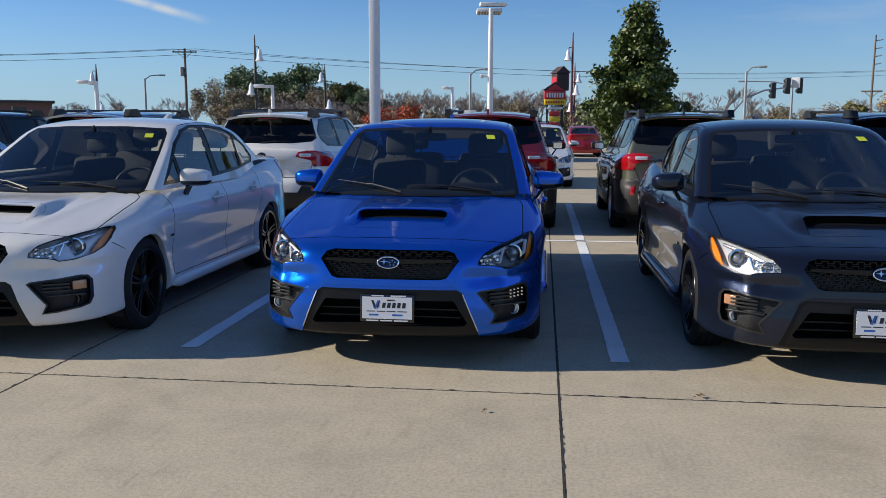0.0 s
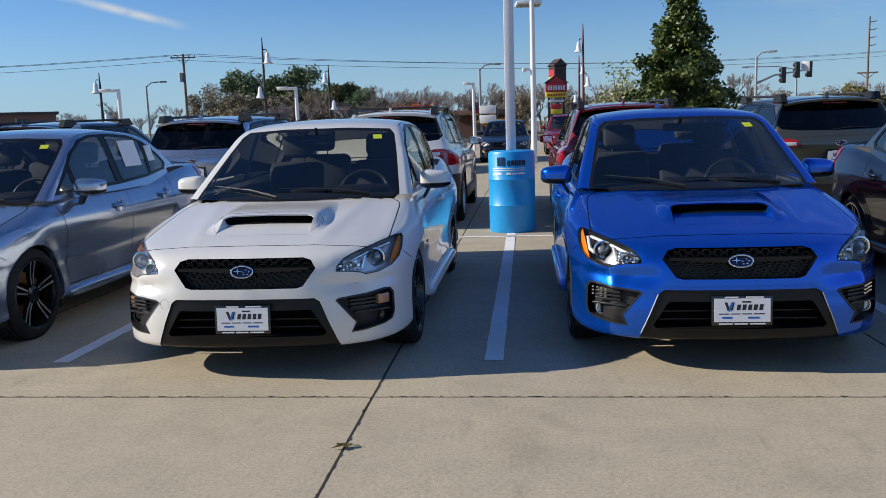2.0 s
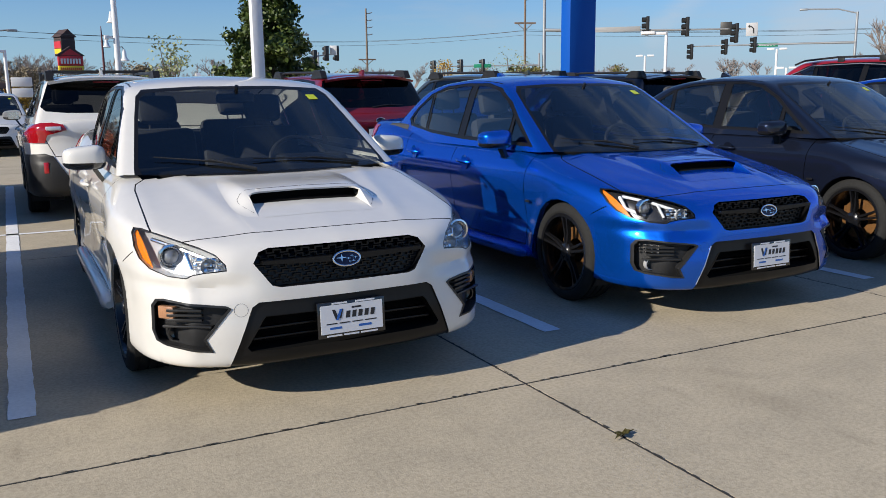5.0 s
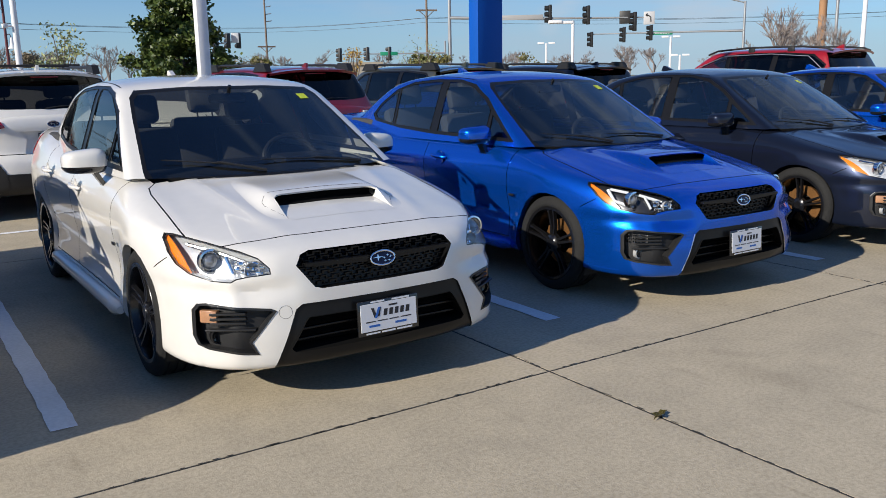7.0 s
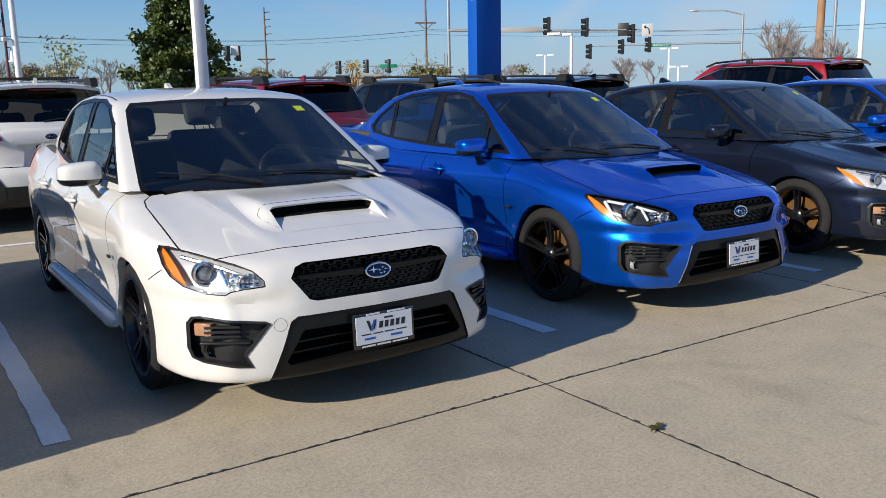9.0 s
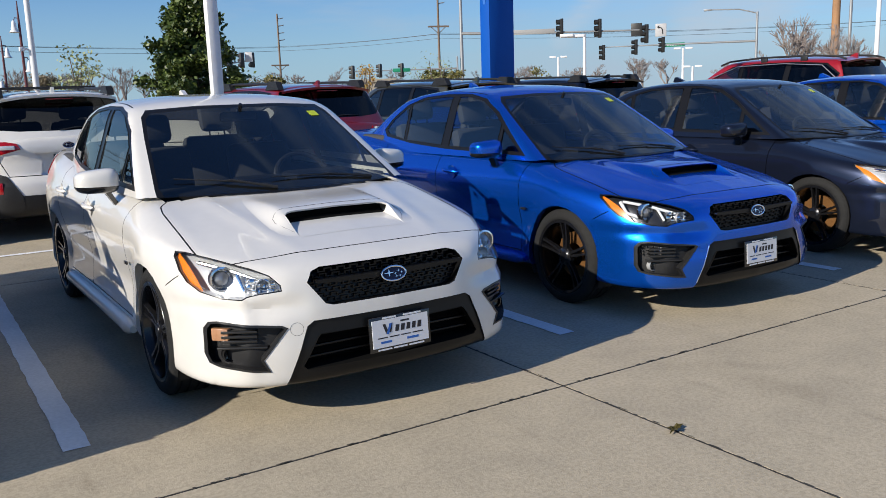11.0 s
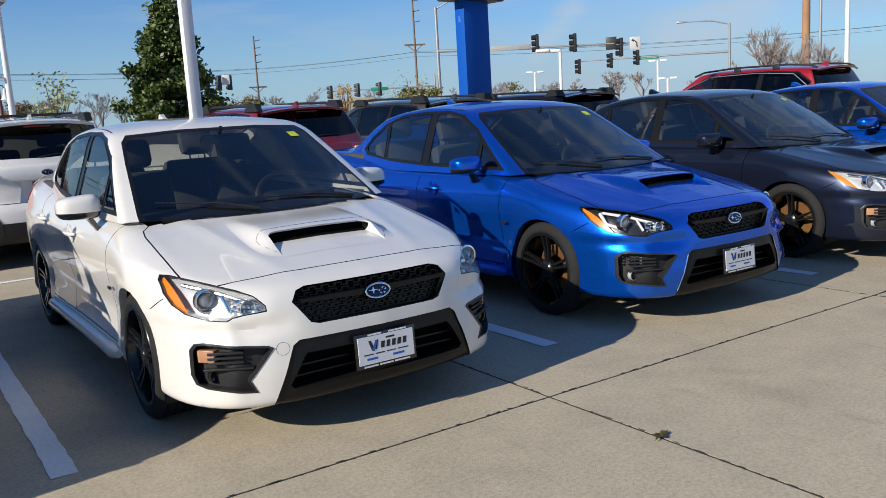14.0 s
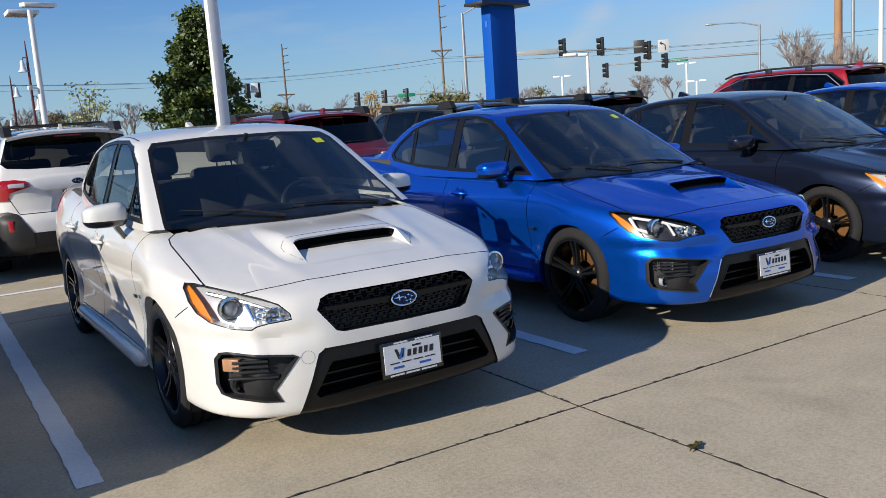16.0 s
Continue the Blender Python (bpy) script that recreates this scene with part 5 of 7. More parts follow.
for px, py in ((4.68, 0.1), (7.37, 0.05)):
    more = copy_thing(blue, pose(px, y_front + py, 0))
    tagged(more, "blue metallic sport sedan in the same row")
lone = copy_thing(silver, pose(-5.05, 23.0, 0))
repaint(lone, SILVER, WHITE)
tagged(lone, "white sedan parked across the lane")
lone = copy_thing(silver, pose(2.06, 44.6, 0, 0, 0, 180))
repaint(lone, SILVER, BRIGHT_RED)
tagged(lone, "bright red sedan parked farther off")
lone = copy_thing(silver, pose(0.0, 19.3, 0))
repaint(lone, SILVER, WHITE)
tagged(lone, "white sedan behind the estate cars")
lone = copy_thing(silver, pose(-2.6, 29.0, 0))
repaint(lone, SILVER, GREY)
tagged(lone, "dark grey sedan across the lane")

W_LEN = 4.82
estate = wagon("estate_car", "white raised estate car with black roof rails", WHITE)
estate.matrix_world = pose(-3.65, 11.1 + W_LEN, 0, 0, 0, 180)
for px, py, mat, lab in ((-6.30, 11.0, SILVER, "silver raised estate car with black roof rails"), (-0.55, 10.85, RED, "dark red raised estate car with black roof rails"), (2.02, 10.95, GREEN, "olive green raised estate car with black roof rails"),
                         (-8.95, 11.1, NAVY, "navy raised estate car with black roof rails"), (4.75, 11.1, GREY, "dark grey raised estate car with black roof rails"),
                         (-11.6, 11.1, NAVY, "navy estate car at the row's end")):
    more = copy_thing(estate, pose(px, py + W_LEN, 0, 0, 0, 180))
    repaint(more, WHITE, mat)
    tagged(more, lab)
for y in (2.9, 3.6):
    part("cross_bar", tube(bmesh.new(), [(-0.55, y, 1.64), (0.55, y, 1.64)], 0.010, 8), BLACK_PLASTIC, estate)
more = copy_thing(estate, pose(9.22, 9.5 + W_LEN * 1.10, 0, 0, 0, 180) @ Matrix.Diagonal((1.05, 1.10, 1.15, 1)))
repaint(more, WHITE, BRIGHT_RED)
tagged(more, "tall bright red sport utility car with slim black roof rails")
for piece in [o for o in more.children if o.name.startswith(("roof_rail", "cross_bar"))]:
    bpy.data.objects.remove(piece)
for s in (-1, 1):
    bm = tube(bmesh.new(), [(s * 0.575, 2.05, 1.53), (s * 0.58, 2.25, 1.588), (s * 0.585, 2.9, 1.622), (s * 0.575, 3.9, 1.61), (s * 0.56, 4.3, 1.578), (s * 0.555, 4.42, 1.535)], 0.016, 8)
    for y in (2.95, 3.7):
        box(bm, s * 0.58 - 0.014, s * 0.58 + 0.014, y - 0.06, y + 0.06, 1.54, 1.615, 0.006)
    part("side_rail", bm, BLACK_PLASTIC, more, "slim black roof rail")
    bm = tube(bmesh.new(), [(s * 0.842, 1.62, 1.10), (s * 0.765, 2.0, 1.33), (s * 0.70, 2.5, 1.50), (s * 0.69, 3.4, 1.51), (s * 0.70, 4.1, 1.46), (s * 0.79, 4.45, 1.22)], 0.007, 6)
    part("window_chrome", bm, POLISH, more, "bright window surround")
part("window_sheet", box(bmesh.new(), -0.742, -0.738, 2.75, 3.15, 1.17, 1.40), PLATE_WHITE, more, "white price sheet in the window")
for px, py, mat, lab in ((-5.3, 29.0, SILVER, "silver estate car facing the lane"), (-8.6, 24.0, NAVY, "navy estate car facing the lane"), (-0.2, 34.0, RED, "dark red estate car facing the lane")):
    more = copy_thing(estate, pose(px, py, 0))
    repaint(more, WHITE, mat)
    tagged(more, lab)


# ---- ground ----
def concrete(name, color):
    """Broom-finished concrete: cloudy tone, pale and dark specks, fine relief."""
    m = material(name, color, 0.82, 0, 0.09, 1.6, 0.0, random_tone=0.25)
    n, l = m.node_tree.nodes, m.node_tree.links
    b = n["Principled BSDF"]
    base = b.inputs["Base Color"].links[0].from_socket
    geo, spots, ramp, mix = n.new("ShaderNodeNewGeometry"), n.new("ShaderNodeTexNoise"), n.new("ShaderNodeValToRGB"), n.new("ShaderNodeMix")
    spots.inputs["Scale"].default_value, spots.inputs["Detail"].default_value, spots.inputs["Roughness"].default_value = 2.2, 8, 0.62
    l.new(geo.outputs["Position"], spots.inputs["Vector"])
    ramp.color_ramp.elements[0].position, ramp.color_ramp.elements[0].color = 0.33, (0.72, 0.72, 0.72, 1)
    ramp.color_ramp.elements[1].position, ramp.color_ramp.elements[1].color = 0.56, (1.03, 1.02, 1.0, 1)
    l.new(spots.outputs["Fac"], ramp.inputs["Fac"])
    mix.data_type, mix.blend_type = "RGBA", "MULTIPLY"
    mix.inputs["Factor"].default_value = 0.42
    l.new(base, mix.inputs["A"])
    l.new(ramp.outputs["Color"], mix.inputs["B"])
    scuff, sr, mix2 = n.new("ShaderNodeTexNoise"), n.new("ShaderNodeValToRGB"), n.new("ShaderNodeMix")
    stretch = n.new("ShaderNodeMapping")
    stretch.inputs["Scale"].default_value = (9.0, 1.2, 1.0)
    stretch.inputs["Rotation"].default_value = (0, 0, 0.35)
    l.new(geo.outputs["Position"], stretch.inputs["Vector"])
    l.new(stretch.outputs["Vector"], scuff.inputs["Vector"])
    scuff.inputs["Scale"].default_value, scuff.inputs["Detail"].default_value = 1.6, 6
    sr.color_ramp.elements[0].position, sr.color_ramp.elements[0].color = 0.62, (1, 1, 1, 1)
    sr.color_ramp.elements[1].position, sr.color_ramp.elements[1].color = 0.80, (0.80, 0.79, 0.77, 1)
    l.new(scuff.outputs["Fac"], sr.inputs["Fac"])
    mix2.data_type, mix2.blend_type = "RGBA", "MULTIPLY"
    mix2.inputs["Factor"].default_value = 0.8
    l.new(mix.outputs["Result"], mix2.inputs["A"])
    l.new(sr.outputs["Color"], mix2.inputs["B"])
    l.new(mix2.outputs["Result"], b.inputs["Base Color"])
    # fine pale and dark grains, and a few soot-like smudges
    grain, gr, mix3 = n.new("ShaderNodeTexNoise"), n.new("ShaderNodeValToRGB"), n.new("ShaderNodeMix")
    grain.inputs["Scale"].default_value, grain.inputs["Detail"].default_value = 55, 5
    gr.color_ramp.elements[0].position, gr.color_ramp.elements[0].color = 0.36, (0.80, 0.79, 0.77, 1)
    gr.color_ramp.elements[1].position, gr.color_ramp.elements[1].color = 0.60, (1.06, 1.06, 1.05, 1)
    l.new(geo.outputs["Position"], grain.inputs["Vector"])
    l.new(grain.outputs["Fac"], gr.inputs["Fac"])
    mix3.data_type, mix3.blend_type = "RGBA", "MULTIPLY"
    mix3.inputs["Factor"].default_value = 0.75
    l.new(mix2.outputs["Result"], mix3.inputs["A"])
    l.new(gr.outputs["Color"], mix3.inputs["B"])
    smudge, sm, mix4 = n.new("ShaderNodeTexNoise"), n.new("ShaderNodeValToRGB"), n.new("ShaderNodeMix")
    smudge.inputs["Scale"].default_value, smudge.inputs["Detail"].default_value, smudge.inputs["Distortion"].default_value = 0.9, 9, 0.6
    sm.color_ramp.elements[0].position, sm.color_ramp.elements[0].color = 0.60, (1, 1, 1, 1)
    sm.color_ramp.elements[1].position, sm.color_ramp.elements[1].color = 0.74, (0.74, 0.73, 0.71, 1)
    l.new(geo.outputs["Position"], smudge.inputs["Vector"])
    l.new(smudge.outputs["Fac"], sm.inputs["Fac"])
    mix4.data_type, mix4.blend_type = "RGBA", "MULTIPLY"
    mix4.inputs["Factor"].default_value = 0.8
    l.new(mix3.outputs["Result"], mix4.inputs["A"])
    l.new(sm.outputs["Color"], mix4.inputs["B"])
    l.new(mix4.outputs["Result"], b.inputs["Base Color"])
    tex, bp = n.new("ShaderNodeTexNoise"), n.new("ShaderNodeBump")
    tex.inputs["Scale"].default_value, tex.inputs["Detail"].default_value = 120, 6
    bp.inputs["Strength"].default_value, bp.inputs["Distance"].default_value = 0.35, 0.004
    l.new(geo.outputs["Position"], tex.inputs["Vector"])
    l.new(tex.outputs["Fac"], bp.inputs["Height"])
    l.new(bp.outputs["Normal"], b.inputs["Normal"])
    return m


SLAB = concrete("concrete_slab", (0.46, 0.395, 0.288))
EARTH = material("dry_grass", (0.16, 0.14, 0.07), 0.95, 0, 0.3, 0.3, 0.3, 8)
JOINT = material("joint_sealant", (0.035, 0.032, 0.028), 0.85, 0, 0.3, 10)
LINE = material("worn_white_line", (0.80, 0.80, 0.79), 0.75, 0, 0.12, 8, 0.2, 60)
bm = bmesh.new()
bmesh.ops.create_grid(bm, x_segments=8, y_segments=8, size=1800)
ground = tagged(link("ground", bm, EARTH, None, "", False), "dry grassland reaching to the horizon", "ground", "", "structure")
ground.location = (0, 0, -0.06)
bm = box(bmesh.new(), -60, 60, -40, 60, -0.05, -0.0015)
lot = tagged(link("pavement", bm, JOINT, None, "", False), "concrete slab car park with dark sealed joints", "pavement", "", "structure")
XS = [-2.655 + 2.925 * k for k in range(-8, 9)]
YS = [4.277 + 4.6 * k for k in range(-4, 10)]
gap = 0.014
slab_mesh = None
for x in XS[:-1]:
    for y in YS[:-1]:
        if slab_mesh is None:
            bm = bmesh.new()
            box(bm, gap / 2, 2.925 - gap / 2, gap / 2, 4.6 - gap / 2, -0.02, 0.0)
            ob = link("concrete_slab", bm, SLAB, lot, "", False)
            slab_mesh = ob.data
        else:
            ob = new("concrete_slab", slab_mesh)
            ob.parent = lot
        ob.location = (x, y, 0.0)
bm = bmesh.new()
for x0, x1, y0, y1 in ((-60, XS[0], -40, 60), (XS[-1], 60, -40, 60), (XS[0], XS[-1], -40, YS[0]), (XS[0], XS[-1], YS[-1], 60)):
    box(bm, x0 + 0.01, x1 - 0.01, y0 + 0.01, y1 - 0.01, -0.02, 0.0)
tagged(link("pavement", bm, SLAB, None, "", False), "plain concrete round the parking bays", "pavement", "", "structure")


def line(x0, x1, y0, y1):
    bm = bmesh.new()
    n = max(2, int(max(x1 - x0, y1 - y0) / 0.08))
    rnd = random.Random(int(x0 * 100 + y0 * 10))
    along_y = y1 - y0 > x1 - x0
    a, b = [], []
    for k in range(n + 1):
        t = k / n
        j0, j1 = rnd.uniform(-0.004, 0.004), rnd.uniform(-0.004, 0.004)
        if along_y:
            y = y0 + t * (y1 - y0)
            a.append(bm.verts.new((x0 + j0, y, 0.004)))
            b.append(bm.verts.new((x1 + j1, y, 0.004)))
        else:
            x = x0 + t * (x1 - x0)
            b.append(bm.verts.new((x, y0 + j0, 0.004)))
            a.append(bm.verts.new((x, y1 + j1, 0.004)))
    for k in range(n):
        bm.faces.new((a[k], b[k], b[k + 1], a[k + 1]))
    tagged(link("parking_line", bm, LINE, None, "", False), "worn white painted parking line on concrete", "parking line", "bay lines", "structure")


for k in range(-3, 5):
    x = -2.05 + 2.695 * k
    line(x - 0.055, x + 0.055, 4.94, 15.6)
line(-14, 14, 10.36, 10.45)

# broken joint edges and grit lying in them
rnd = random.Random(77)
bm = bmesh.new()
runs = [("y", x, 0.4, 10.2) for x in XS if -6 < x < 4] + [("x", y, -8.0, 9.0) for y in YS if 3 < y < 6]
for axis, c, a0, a1 in runs:
    p = a0
    while p < a1:
        p += rnd.uniform(0.015, 0.09)
        half_l, half_w, off_c = rnd.uniform(0.006, 0.035), rnd.uniform(0.0025, 0.006), rnd.uniform(-0.007, 0.007)
        ring = []
        for k in range(6):
            a = 2 * math.pi * k / 6
            u, v = p + half_l * math.cos(a) * rnd.uniform(0.6, 1.2), c + off_c + half_w * math.sin(a) * rnd.uniform(0.6, 1.4)
            ring.append(bm.verts.new((v, u, 0.003) if axis == "y" else (u, v, 0.003)))
        mid = bm.verts.new((sum(q.co.x for q in ring) / 6, sum(q.co.y for q in ring) / 6, 0.0035))
        for k in range(6):
            f = (mid, ring[k], ring[(k + 1) % 6])
            bm.faces.new(f if axis == "x" else f[::-1])
tagged(link("joint_grit", bm, JOINT, None, "", False), "dark grit and chipped edges along slab joints", "grit", "", "stuff")

# fallen leaves
LEAF = material("dry_leaf", (0.16, 0.13, 0.03), 0.7, 0, 0.3, 40)
LEAF_PALE = material("pale_dry_leaf", (0.42, 0.31, 0.16), 0.7, 0, 0.3, 40)


def leaf(x, y, size, turn, mat):
    bm = bmesh.new()
    c = bm.verts.new((0, 0, 0.012))
    rim = []
    for k in range(14):
        a = 2 * math.pi * k / 14
        r = size * (1 if k % 2 == 0 else 0.62) * (1.25 if k == 0 else 1)
        rim.append(bm.verts.new((r * math.cos(a), r * math.sin(a) * 0.6, 0.006 + 0.014 * abs(math.sin(a * 1.5)))))
    for k in range(14):
        bm.faces.new((c, rim[k], rim[(k + 1) % 14]))
    tube(bm, [(-size * 0.9, 0, 0.008), (-size * 1.5, size * 0.1, 0.006)], 0.002, 5)
    bmesh.ops.solidify(bm, geom=list(bm.faces), thickness=0.001)
    ob = tagged(link("fallen_leaf", bm, mat, None), "dry curled leaf lying on the concrete", "leaf", "fallen leaves")
    ob.matrix_world = pose(x, y, 0.002, 0, 0, turn)


leaf(-2.655, 3.575, 0.048, 200, LEAF)
leaf(1.0, 4.32, 0.028, 20, LEAF_PALE)
leaf(-0.1, 3.95, 0.014, 50, LEAF_PALE)


# ---- poles, signs and signals ----
POLE_WHITE = material("white_painted_steel", (0.74, 0.74, 0.75), 0.45, 0, 0.06, 4)
POLE_GREY = material("galvanised_steel", (0.34, 0.35, 0.36), 0.5, 0.5, 0.1, 6)
POLE_DARK = material("dark_bronze_steel", (0.035, 0.03, 0.03), 0.5, 0.2, 0.15, 6)
POLE_MAROON = material("maroon_painted_steel", (0.10, 0.02, 0.025), 0.5, 0, 0.15, 6)
WOOD = material("weathered_pole_wood", (0.20, 0.14, 0.10), 0.85, 0, 0.25, 5, 0.3, 40)
WOOD_NEW = material("brown_pole_wood", (0.33, 0.18, 0.09), 0.8, 0, 0.25, 5, 0.3, 40)
BELL = material("white_bell_glass", (0.75, 0.76, 0.77), 0.3, 0, 0.05, 6)
SIGNAL_BLACK = material("signal_black", (0.02, 0.02, 0.02), 0.5, 0, 0.1, 6)
SIGN_RED = material("sign_red", (0.50, 0.02, 0.03), 0.4, 0, 0.08, 4)
SIGN_YELLOW = material("sign_yellow", (0.75, 0.55, 0.02), 0.4, 0, 0.08, 4)
SIGN_WHITE = material("sign_white", (0.7, 0.7, 0.7), 0.5, 0, 0.05, 4)
SIGN_GREEN = material("sign_green", (0.01, 0.22, 0.12), 0.45, 0, 0.08, 4)
ROOF_DARK = material("dark_shingles", (0.06, 0.035, 0.035), 0.8, 0, 0.2, 4)
PYLON_BLUE = material("pylon_blue", (0.003, 0.072, 0.36), 0.6, 0, 0.06, 2, spec=0.12)
DRUM_BLUE = material("blue_polyethylene", (0.012, 0.30, 0.70), 0.4, 0, 0.08, 3, 0.1, 30)
WIRE = material("power_line", (0.06, 0.06, 0.06), 0.6, 0, 0.1, 5)
# sign sheet whose shade is put into its grey
LANE_SHADED = material("shaded_sign_sheet", (0.42, 0.42, 0.43), 0.6, 0, 0.1, 4)
DIM_GREY = material("weathered_grey_board", (0.3, 0.3, 0.3), 0.7, 0, 0.1, 4)


# light pole rising from a blue drum
base = thing("light_pole", "white square light pole standing in a blue drum base", "light pole")
base.location = (-2.035, 10.98, 0)
bm = bmesh.new()
prof = [(0.001, 0.0), (0.285, 0.0), (0.295, 0.02), (0.295, 0.33), (0.303, 0.345), (0.295, 0.36), (0.295, 0.66), (0.303, 0.675), (0.295, 0.69), (0.295, 0.99), (0.285, 1.02), (0.26, 1.03), (0.08, 1.035)]
lathe(bm, prof, 48, "z")
drum = part("drum", bm, DRUM_BLUE, base, "blue plastic drum cover")
bm = bmesh.new()
for a0, w, z0, z1 in ((-34, 9, 0.845, 0.955), (-23, 10, 0.845, 0.955), (-8, 8, 0.85, 0.915), (2, 6, 0.85, 0.915), (10, 8, 0.85, 0.915), (20, 8, 0.85, 0.915), (30, 8, 0.85, 0.915)):
    for k in range(2):
        a = radians(-90 + a0 + k * w * 0.55)
        box(bm, -0.009, 0.009, -0.002, 0.002, z0, z1, 0, pose(0.2985 * math.cos(a), 0.2985 * math.sin(a), 0, 0, 0, math.degrees(a) + 90))
part("drum_logo", bm, INK, drum)
bm = bmesh.new()
for z0, z1, a0, a1 in ((0.812, 0.822, -52, 34), (0.787, 0.797, -52, 34), (0.735, 0.765, -50, -24), (0.735, 0.765, -12, 0), (0.738, 0.762, 3, 34)):
    n = 14
    lo_ = [bm.verts.new((0.2975 * math.cos(radians(-90 + a0 + (a1 - a0) * k / n)), 0.2975 * math.sin(radians(-90 + a0 + (a1 - a0) * k / n)), z0)) for k in range(n + 1)]
    hi_ = [bm.verts.new((v.co.x, v.co.y, z1)) for v in lo_]
    for k in range(n):
        bm.faces.new((lo_[k], lo_[k + 1], hi_[k + 1], hi_[k]))
part("drum_stripe", bm, SIGN_WHITE, drum)
part("post", box(bmesh.new(), -0.062, 0.062, -0.062, 0.062, 1.0, 7.4, 0.008), POLE_WHITE, base)
bm = bmesh.new()
for s in (-1, 1):
    box(bm, s * 0.42 - 0.3, s * 0.42 + 0.3, -0.18, 0.18, 7.36, 7.46, 0.02)
part("lamp_head", bm, POLE_WHITE, base)


def lot_light(x, y, h, heads=2, turn=0):
    """Slim white pole with flat lamp heads."""
    m = pose(x, y, 0, 0, 0, turn)
    t = thing("light_pole", "slim white car park light pole with flat heads", "light pole", "car park lights")
    t.matrix_world = m
    part("post", tube(bmesh.new(), [(0, 0, 0), (0, 0, h)], [0.10, 0.075], 12), POLE_WHITE, t)
    for k in range(heads):
        s = 1 if k % 2 == 0 else -1
        bm = bmesh.new()
        dy = -0.28 if s > 0 else 0.28
        box(bm, -0.42, 0.42, dy - 0.26, dy + 0.26, h + 0.02, h + 0.13, 0.02, pose(0, 0, 0, 6 * s, 0, 0))
        head = part("lamp_head", bm, POLE_WHITE, t)
        bm = bmesh.new()
        for i in range(8):
            box(bm, -0.36 + i * 0.095, -0.30 + i * 0.095, dy - 0.2, dy + 0.2, h + 0.0, h + 0.018, 0, pose(0, 0, 0, 6 * s, 0, 0))
        part("lamp_panel", bm, DIM_GREY, head)
    tube_ = tube(bmesh.new(), [(0, 0, h * 0.58), (-0.22, 0, h * 0.58 + 0.03)], 0.03, 8)
    box(tube_, -0.34, -0.2, -0.06, 0.06, h * 0.58 - 0.04, h * 0.58 + 0.08, 0.02)
    part("camera_bracket", tube_, POLE_WHITE, t)


lot_light(-1.6, 28.2, 5.2, 2, 8)


def arm_light(x, y, h, arm, turn, mat=POLE_WHITE, r=0.09):
    """White pole with one flat head on a short arm."""
    t = thing("light_pole", "white light pole with one flat cantilevered head", "light pole", "arm lights")
    t.matrix_world = pose(x, y, 0, 0, 0, turn)
    part("post", tube(bmesh.new(), [(0, 0, 0), (0, 0, h)], [r, r * 0.85], 12), mat, t)
    bm = box(bmesh.new(), 0, arm, -0.09, 0.09, h - 0.12, h, 0.02)
    box(bm, arm * 0.45, arm, -0.17, 0.17, h - 0.09, h + 0.03, 0.03)
    part("lamp_head", bm, mat, t)


arm_light(-12.2, 38.1, 3.25, 0.85, 180)
arm_light(-19.1, 35.1, 3.3, 0.8, 180)
arm_light(20.3, 29.3, 3.72, 1.05, 140, r=0.075)
arm_light(25.0, 19.0, 4.75, 1.0, 140)
arm_light(-4.5, 43.6, 3.4, 0.5, 180, r=0.08)


def tee_light(x, y, h, turn):
    """Far white pole with a short level bar of two lamp heads."""
    t = thing("light_pole", "far white light pole with two level lamp heads", "light pole", "far lights")
    t.matrix_world = pose(x, y, 0, 0, 0, turn)
    part("post", tube(bmesh.new(), [(0, 0, 0), (0, 0, h)], [0.12, 0.09], 8), POLE_WHITE, t)
    for s in (-1, 1):
        part("lamp_head", box(bmesh.new(), s * 0.5 - 0.3, s * 0.5 + 0.3, -0.15, 0.15, h - 0.08, h + 0.08, 0.02), POLE_WHITE, t)


tee_light(46.9, 62.0, 4.35, -40)
tee_light(54.7, 54.2, 4.65, -45)
tee_light(55.3, 53.6, 3.05, -45)


def bell_post(x, y, h, sides, mat=POLE_DARK, scale=1.0):
    """Tall slim post with a finial and hanging white bell lamps."""
    t = thing("street_lamp", "slim dark street lamp post with white bell shades", "street lamp", "bell lamps")
    t.matrix_world = pose(x, y, 0)
    part("post", tube(bmesh.new(), [(0, 0, 0), (0, 0, h * 0.82), (0, 0, h)], [0.14 * scale, 0.10 * scale, 0.03], 10), mat, t)
    for s, z in sides:
        k = scale
        bm = tube(bmesh.new(), [(0, 0, z + 1.15 * k), (s * 0.3 * k, 0, z + 1.2 * k), (s * 0.42 * k, 0, z + 0.9 * k)], 0.04 * k, 8)
        arm = part("arm", bm, mat, t)
        bm = lathe(bmesh.new(), [(r_ * k, z_ * k) for r_, z_ in ((0.05, 0.98), (0.11, 0.93), (0.17, 0.75), (0.20, 0.45), (0.26, 0.2), (0.42, 0.0), (0.39, -0.02), (0.001, -0.04))], 20, "z", (s * 0.42 * k, 0, z))
        part("bell_shade", bm, BELL, arm, "white bell shade")


bell_post(-19.7, 57.6, 7.6, ((1, 5.85), (-1, 3.55)), scale=0.8)
bell_post(-34.2, 62.8, 6.1, ((-1, 4.55), (1, 2.2)), scale=0.85)
bell_post(-18.6, 72.3, 6.7, ((-1, 5.2), (1, 2.9)), scale=0.8)
bell_post(2.05, 59.3, 7.75, ((-1, 5.9), (1, 3.57)), POLE_MAROON, 0.72)
bell_post(2.85, 77.0, 7.0, ((1, 5.33), (-1, 2.75)), POLE_MAROON, 0.8)


